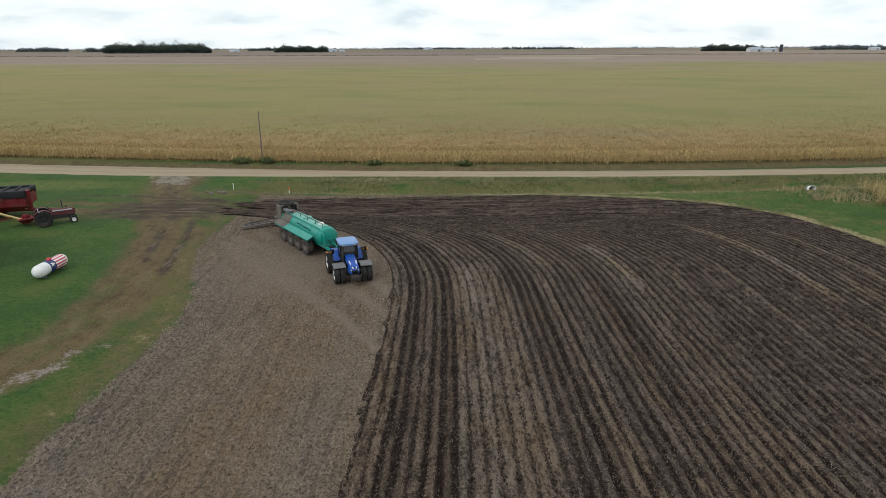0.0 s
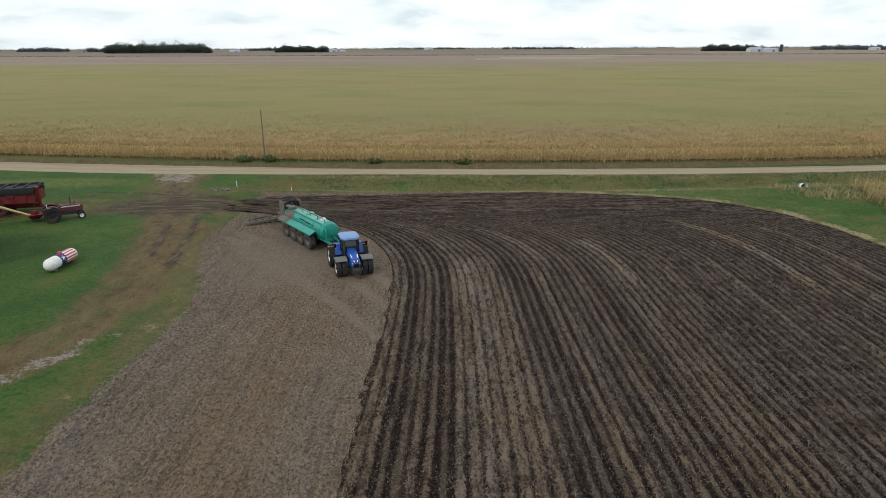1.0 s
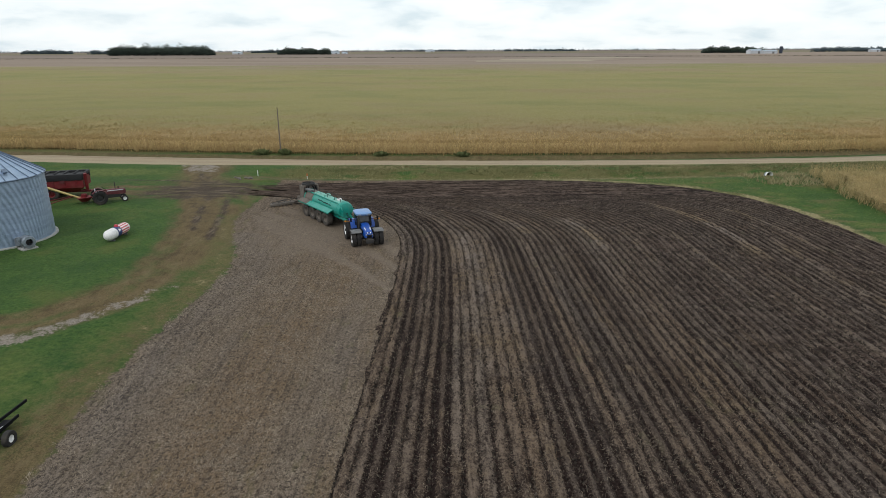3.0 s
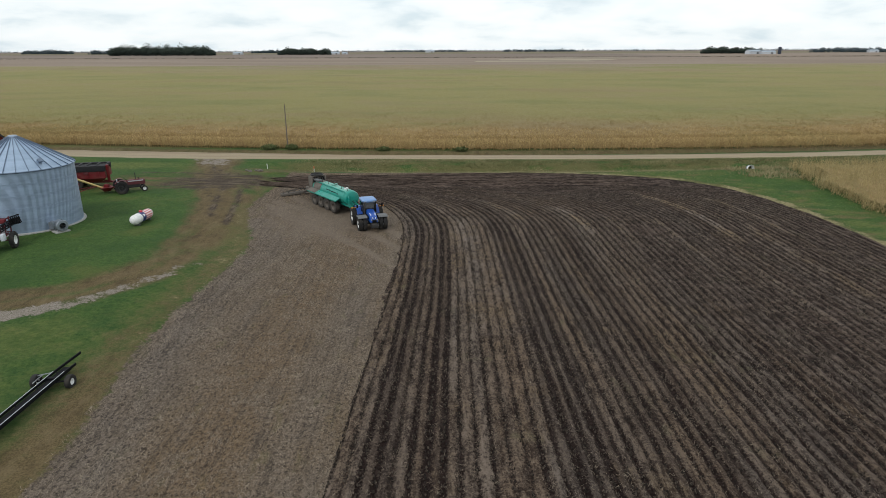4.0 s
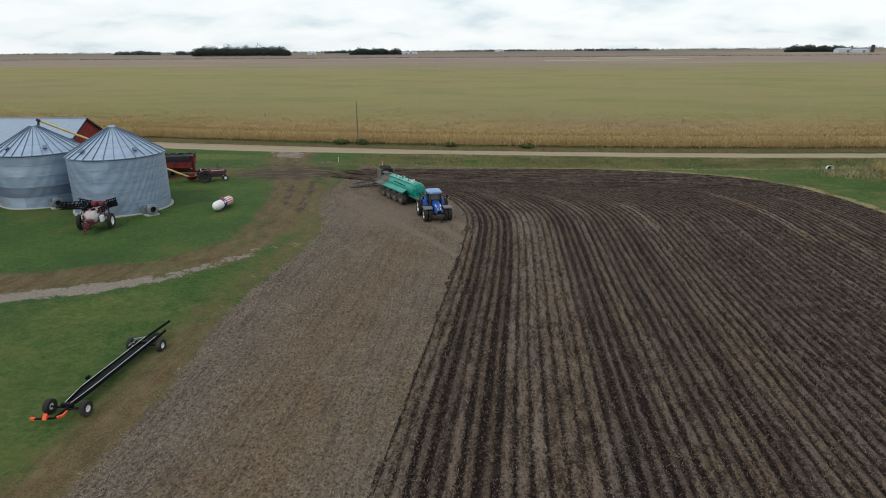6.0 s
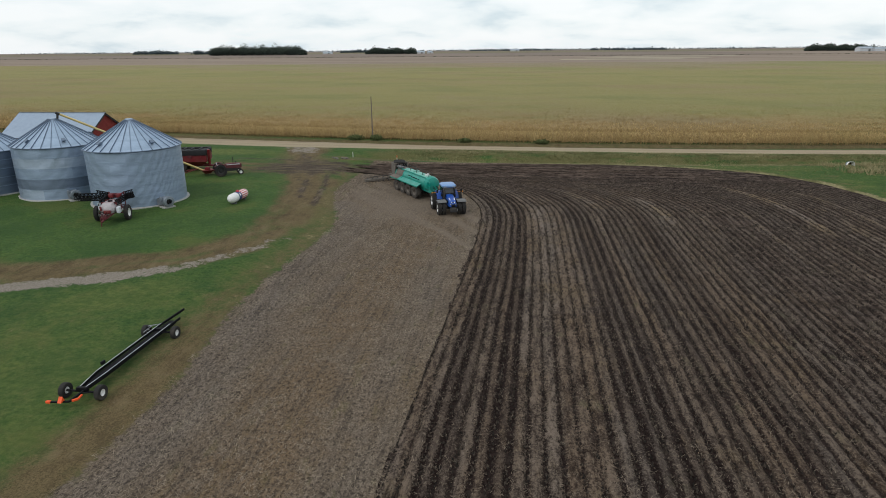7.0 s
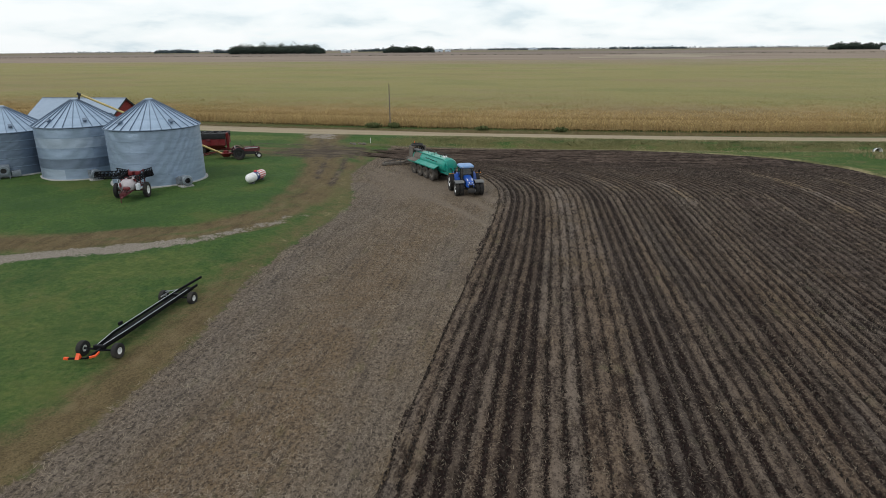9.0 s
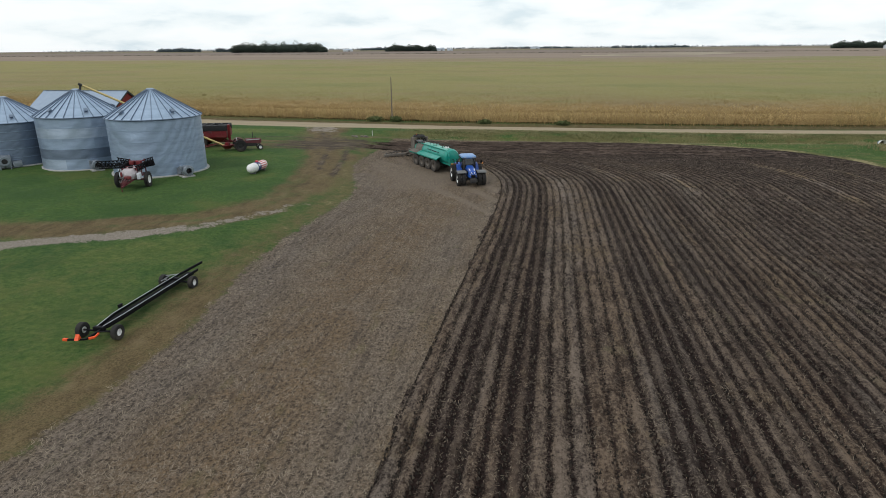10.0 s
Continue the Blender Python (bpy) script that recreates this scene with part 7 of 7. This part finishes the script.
# ---- header trailer ----
def header_trailer(m):
    """Origin on the ground under the front axle; the rails run along +y."""
    T = thing("header_trailer", m, "long black combine header trailer with white rims on the grass", "trailer")
    L = 7.0
    for x, y, s in ((-0.98, 0, -1), (0.98, 0, 1), (-0.95, L, -1), (0.95, L, 1)):
        wheel(T, (x, y, 0.39), 0.40, 0.28, 0.18, "white", "white steel rim", 0, s)
    bm = B()
    rings = []
    for y, w, z in ((0.35, 0.14, 0.50), (1.4, 0.26, 0.53), (8.4, 0.22, 0.51)):
        rings.append([(-w, y, z - 0.14), (w, y, z - 0.14), (w, y, z), (-w, y, z)])
    loft(bm, rings)
    part("spine", bm, "black", T, "black steel spine")
    for s in (-1, 1):
        bm = B()
        pts = [(s * 0.16, 0.05, 0.54), (s * 0.31, 1.5, 0.60), (s * 0.31, 7.6, 0.59), (s * (0.20 if s < 0 else 0.31), (10.1 if s < 0 else 8.7), 0.56)]
        for p, q in zip(pts, pts[1:]):
            beam(bm, p, q, 0.065, 0.15)
        rail = part("rail", bm, "black", T, "black header rest rail")
        bm = B()
        for p, q in zip(pts[:2], pts[1:3]):
            beam(bm, (p[0], p[1], p[2] + 0.085), (q[0], q[1], q[2] + 0.085), 0.022, 0.02)
        part("rail_edge", bm, "farwhite", rail, "bright worn top edge")
        for i in range(4):
            bm = B()
            y = 2.4 + 1.75 * i
            beam(bm, (s * 0.12, y, 0.48), (s * 0.31, y + 0.15, 0.56), 0.06, 0.06)
            part("bracket", bm, "black", rail)
    for y in (0, L):
        bm = B()
        rod(bm, (-0.9, y, 0.39), (0.9, y, 0.39), 0.055, 10)
        box(bm, (0, y, 0.52), (0.6, 0.22, 0.22), bevel=0.03)
        for s in (-1, 1):
            beam(bm, (s * 0.85, y, 0.42), (s * 0.3, y - 0.5, 0.58), 0.05, 0.05)
        part("axle", bm, "black", T)
    bm = B()
    beam(bm, (-0.30, L + 0.5, 0.66), (-0.98, L - 0.1, 0.72), 0.05, 0.04)
    beam(bm, (-0.72, L - 0.6, 0.60), (-0.72, L + 0.35, 0.62), 0.05, 0.04)
    part("fender_stay", bm, "steel", T, "pale steel fender stay")
    bm = B()
    box(bm, (-0.50, 2.35, 0.74), (0.12, 0.28, 0.18), bevel=0.02)
    beam(bm, (-0.30, 2.35, 0.60), (-0.50, 2.35, 0.68), 0.05, 0.05)
    part("light_bracket", bm, "black", T)
    # swung tongue with orange fittings
    bm = B()
    beam(bm, (0.15, -0.15, 0.50), (0.0, -1.0, 0.40), 0.09, 0.09)
    beam(bm, (0.0, -1.0, 0.40), (-0.95, -1.10, 0.36), 0.08, 0.08)
    tongue = part("tongue", bm, "black", T, "black tongue swung aside")
    bm = B()
    plate(bm, [(-1.22, 0.40), (-0.94, 0.40), (-1.03, 0.66)], -0.48, -0.28)
    part("warning_sign", bm, "orange", tongue, "orange safety triangle")
    bm = B()
    box(bm, (-1.05, -1.10, 0.36), (0.24, 0.14, 0.12), bevel=0.02)
    part("hitch", bm, "orange", tongue, "orange hitch clevis")
    bm = B()
    beam(bm, (0.14, -0.98, 0.44), (0.36, -0.80, 0.46), 0.10, 0.09)
    beam(bm, (0.36, -0.80, 0.46), (0.34, -0.50, 0.52), 0.07, 0.07)
    part("steering_link", bm, "orange", T, "orange steering link")
    return T


header_trailer(heading(-20.95, 8.25, 0.02, 1.0))


# ---- roadside ----
def utility_pole(x, y, tall, lean):
    T = thing("utility_pole", pose(x, y, gz(x, y) - 0.1, lean, 0, 0), "bare weathered wooden pole at the maize edge", "utility pole", "roadside poles")
    bm = B()
    rod(bm, (0, 0, 0), (0, 0, tall), 0.125, 12, 0.075)
    part("shaft", bm, "pole", T)
    bm = B()
    rod(bm, (0, 0, tall - 0.02), (0, 0, tall + 0.22), 0.035, 8)
    part("insulator_pin", bm, "dark", T)
    return T


utility_pole(-25.1, 92.7, 7.55, 0.3)
utility_pole(83.5, 97.5, 7.4, -1.0)

culvert = thing("culvert_pipe", pose(46.0, 74.6, gz(46.0, 74.6) - 0.12, 0, 0, 12) @ Matrix.Diagonal((0.85, 0.85, 0.85, 1)), "pale metal culvert pipe end with a dark mouth in the ditch", "culvert")
bm = B()
prof = [(0.46 + 0.012 * math.cos(j * math.pi / 2), -0.9 + 0.035 * j) for j in range(10)]
lathe(bm, prof + [(r - 0.03, z) for r, z in prof[::-1]], 28, Matrix.Translation((0, 0, 0.36)) @ pose(0, 0, 0, -90, 0, 0), True)
part("barrel", bm, "galv", culvert)
bm = B()
rings = []
for y, r0 in ((-0.85, 0.49), (-1.35, 0.66)):
    rings.append([(r0 * math.cos(radians(a)), y, 0.36 + r0 * math.sin(radians(a))) for a in range(-20, 201, 20)] + [((r0 - 0.04) * math.cos(radians(a)), y, 0.36 + (r0 - 0.04) * math.sin(radians(a))) for a in range(200, -21, -20)])
loft(bm, rings)
part("flared_end", bm, "white", culvert, "pale flared end section")
# black disc added in the mouth to stand for the unlit pipe inside
bm = B()
lathe(bm, [(0, -0.80), (0.45, -0.80), (0.45, -0.76), (0, -0.76)], 24, Matrix.Translation((0, 0, 0.36)) @ pose(0, 0, 0, -90, 0, 0))
part("silt_plug", bm, "black", culvert)


def marker_post(x, y, top, label):
    T = thing("marker_post", pose(x, y, gz(x, y) - 0.05), label, "marker post")
    bm = B()
    rod(bm, (0, 0, 0), (0, 0, 0.5), 0.04, 8)
    part("stake", bm, "white", T)
    bm = B()
    rod(bm, (0, 0, 0.5), (0, 0, 0.85), 0.045, 8)
    part("cap", bm, top, T)
    return T


marker_post(-17.4, 75.2, "orange", "white marker post with an orange top in the ditch")
marker_post(-24.5, 76.3, "white", "short white marker post near the drive")


def stone(x, y, s, seed):
    bm = B()
    bmesh.ops.create_icosphere(bm, subdivisions=2, radius=1.0)
    for v in bm.verts:
        n_ = 1 + 0.28 * noise.noise(v.co * 1.3 + Vector((seed, 0, 0)))
        v.co = Vector((v.co.x * s * n_, v.co.y * s * 0.8 * n_, v.co.z * s * 0.5 * n_))
    me = bpy.data.meshes.new("field_stone")
    bm.to_mesh(me)
    bm.free()
    me.materials.append(M["muck"])
    ob = new("field_stone", me)
    ob.location = (x, y, gz(x, y) + s * 0.22)
    return tagged(ob, "pale grey field stone beside the drive", "stone", "stones beside the drive")


for i, (x, y, s) in enumerate(((-26.2, 73.2, 0.34), (-25.4, 73.6, 0.28), (-24.7, 73.3, 0.38), (-26.9, 73.9, 0.25), (-25.9, 72.6, 0.22))):
    stone(x, y, s, i * 3.1)


def bush(x, y, r0, h, seed):
    r = np.random.default_rng(seed)
    n = 420
    u = r.normal(0, 1, (n, 3))
    u = u / np.linalg.norm(u, axis=1)[:, None] * (r.uniform(0.2, 1.0, n) ** 0.4)[:, None]
    c = np.array([x, y, gz(x, y) + h * 0.45]) + u * np.array([r0, r0 * 0.7, h * 0.5])
    pts = c[:, None, :] + r.normal(0, 0.14, (n, 3, 3))
    # leaf tint carries painted light: paler upper side, shaded lower side
    ob = flakes("bush", pts, np.clip(0.4 + 0.5 * u[:, 2] + r.uniform(-0.2, 0.2, n), 0, 1), "bush", "low dark green bush at the maize edge", "bush")
    ob["kind"] = "thing"
    return tagged(ob, group="bushes along the maize")


for i, (x, r0, h) in enumerate(((-28.3, 1.5, 0.95), (-24.4, 1.1, 1.0), (-8.4, 1.1, 0.65), (4.8, 1.2, 0.7))):
    bush(x, float(corn_y(x)) - 0.8, r0, h, 70 + i)


# ---- farms far off ----
def far_shed(x, y, L, W, wall, rise, turn, label):
    T = thing("farm_shed", pose(x, y, 1.3, 0, 0, turn), label, "shed", "far farm buildings")
    bm = B()
    plate(bm, [(-W / 2, 0), (W / 2, 0), (W / 2, wall), (0, wall + rise), (-W / 2, wall)], -L / 2, L / 2)
    part("wall", bm, "farwhite", T, smooth=False)
    for s in (-1, 1):
        bm = B()
        a = math.degrees(math.atan2(rise, W / 2))
        sl = math.hypot(W / 2, rise) + 0.6
        box(bm, (0, s * sl / 2, 0.15), (L + 1, sl, 0.2), Matrix.Translation((0, 0, wall + rise)) @ pose(0, 0, 0, -a * s, 0, 0))
        part("roof", bm, "farroof", T, smooth=False)
    bm = B()
    box(bm, (L * 0.2, -W / 2 - 0.05, wall * 0.42), (L * 0.16, 0.1, wall * 0.8))
    part("door", bm, "grey", T)
    return T


def far_silo(x, y, r, h, mat, label):
    T = thing("silo", pose(x, y, 1.3), label, "silo", "far farm buildings")
    bm = B()
    lathe(bm, [(r, 0), (r, h * 0.9)], 24)
    part("barrel", bm, mat, T)
    bm = B()
    lathe(bm, [(r, h * 0.9), (r * 0.8, h * 0.96), (r * 0.4, h * 0.995), (0, h)], 24)
    part("dome", bm, mat, T)
    return T


far_shed(824, 1660, 34, 18, 7, 4, 8, "long pale far-off farm shed")
far_shed(856, 1650, 36, 18, 6, 3, 4, "long pale far-off farm shed with a grey roof")
far_shed(800, 1640, 14, 12, 7, 4, 60, "small pale far-off farm shed")
far_silo(886, 1648, 4.2, 18, "silo", "tall dark blue silo of a far farm")
far_shed(-318, 2060, 34, 16, 5, 3, 10, "low white far-off farm building")
far_shed(-285, 2070, 16, 12, 4, 3, -20, "small white far-off farm building")
far_shed(-640, 2120, 30, 16, 5, 3, 0, "low white far-off farm building")
far_shed(-1010, 2250, 26, 14, 5, 3, 15, "low white far-off farm building")
far_shed(-20, 2900, 40, 18, 6, 4, 5, "low white far-off farm building")
far_shed(1420, 2080, 30, 16, 6, 3, 0, "low pale far-off farm building")
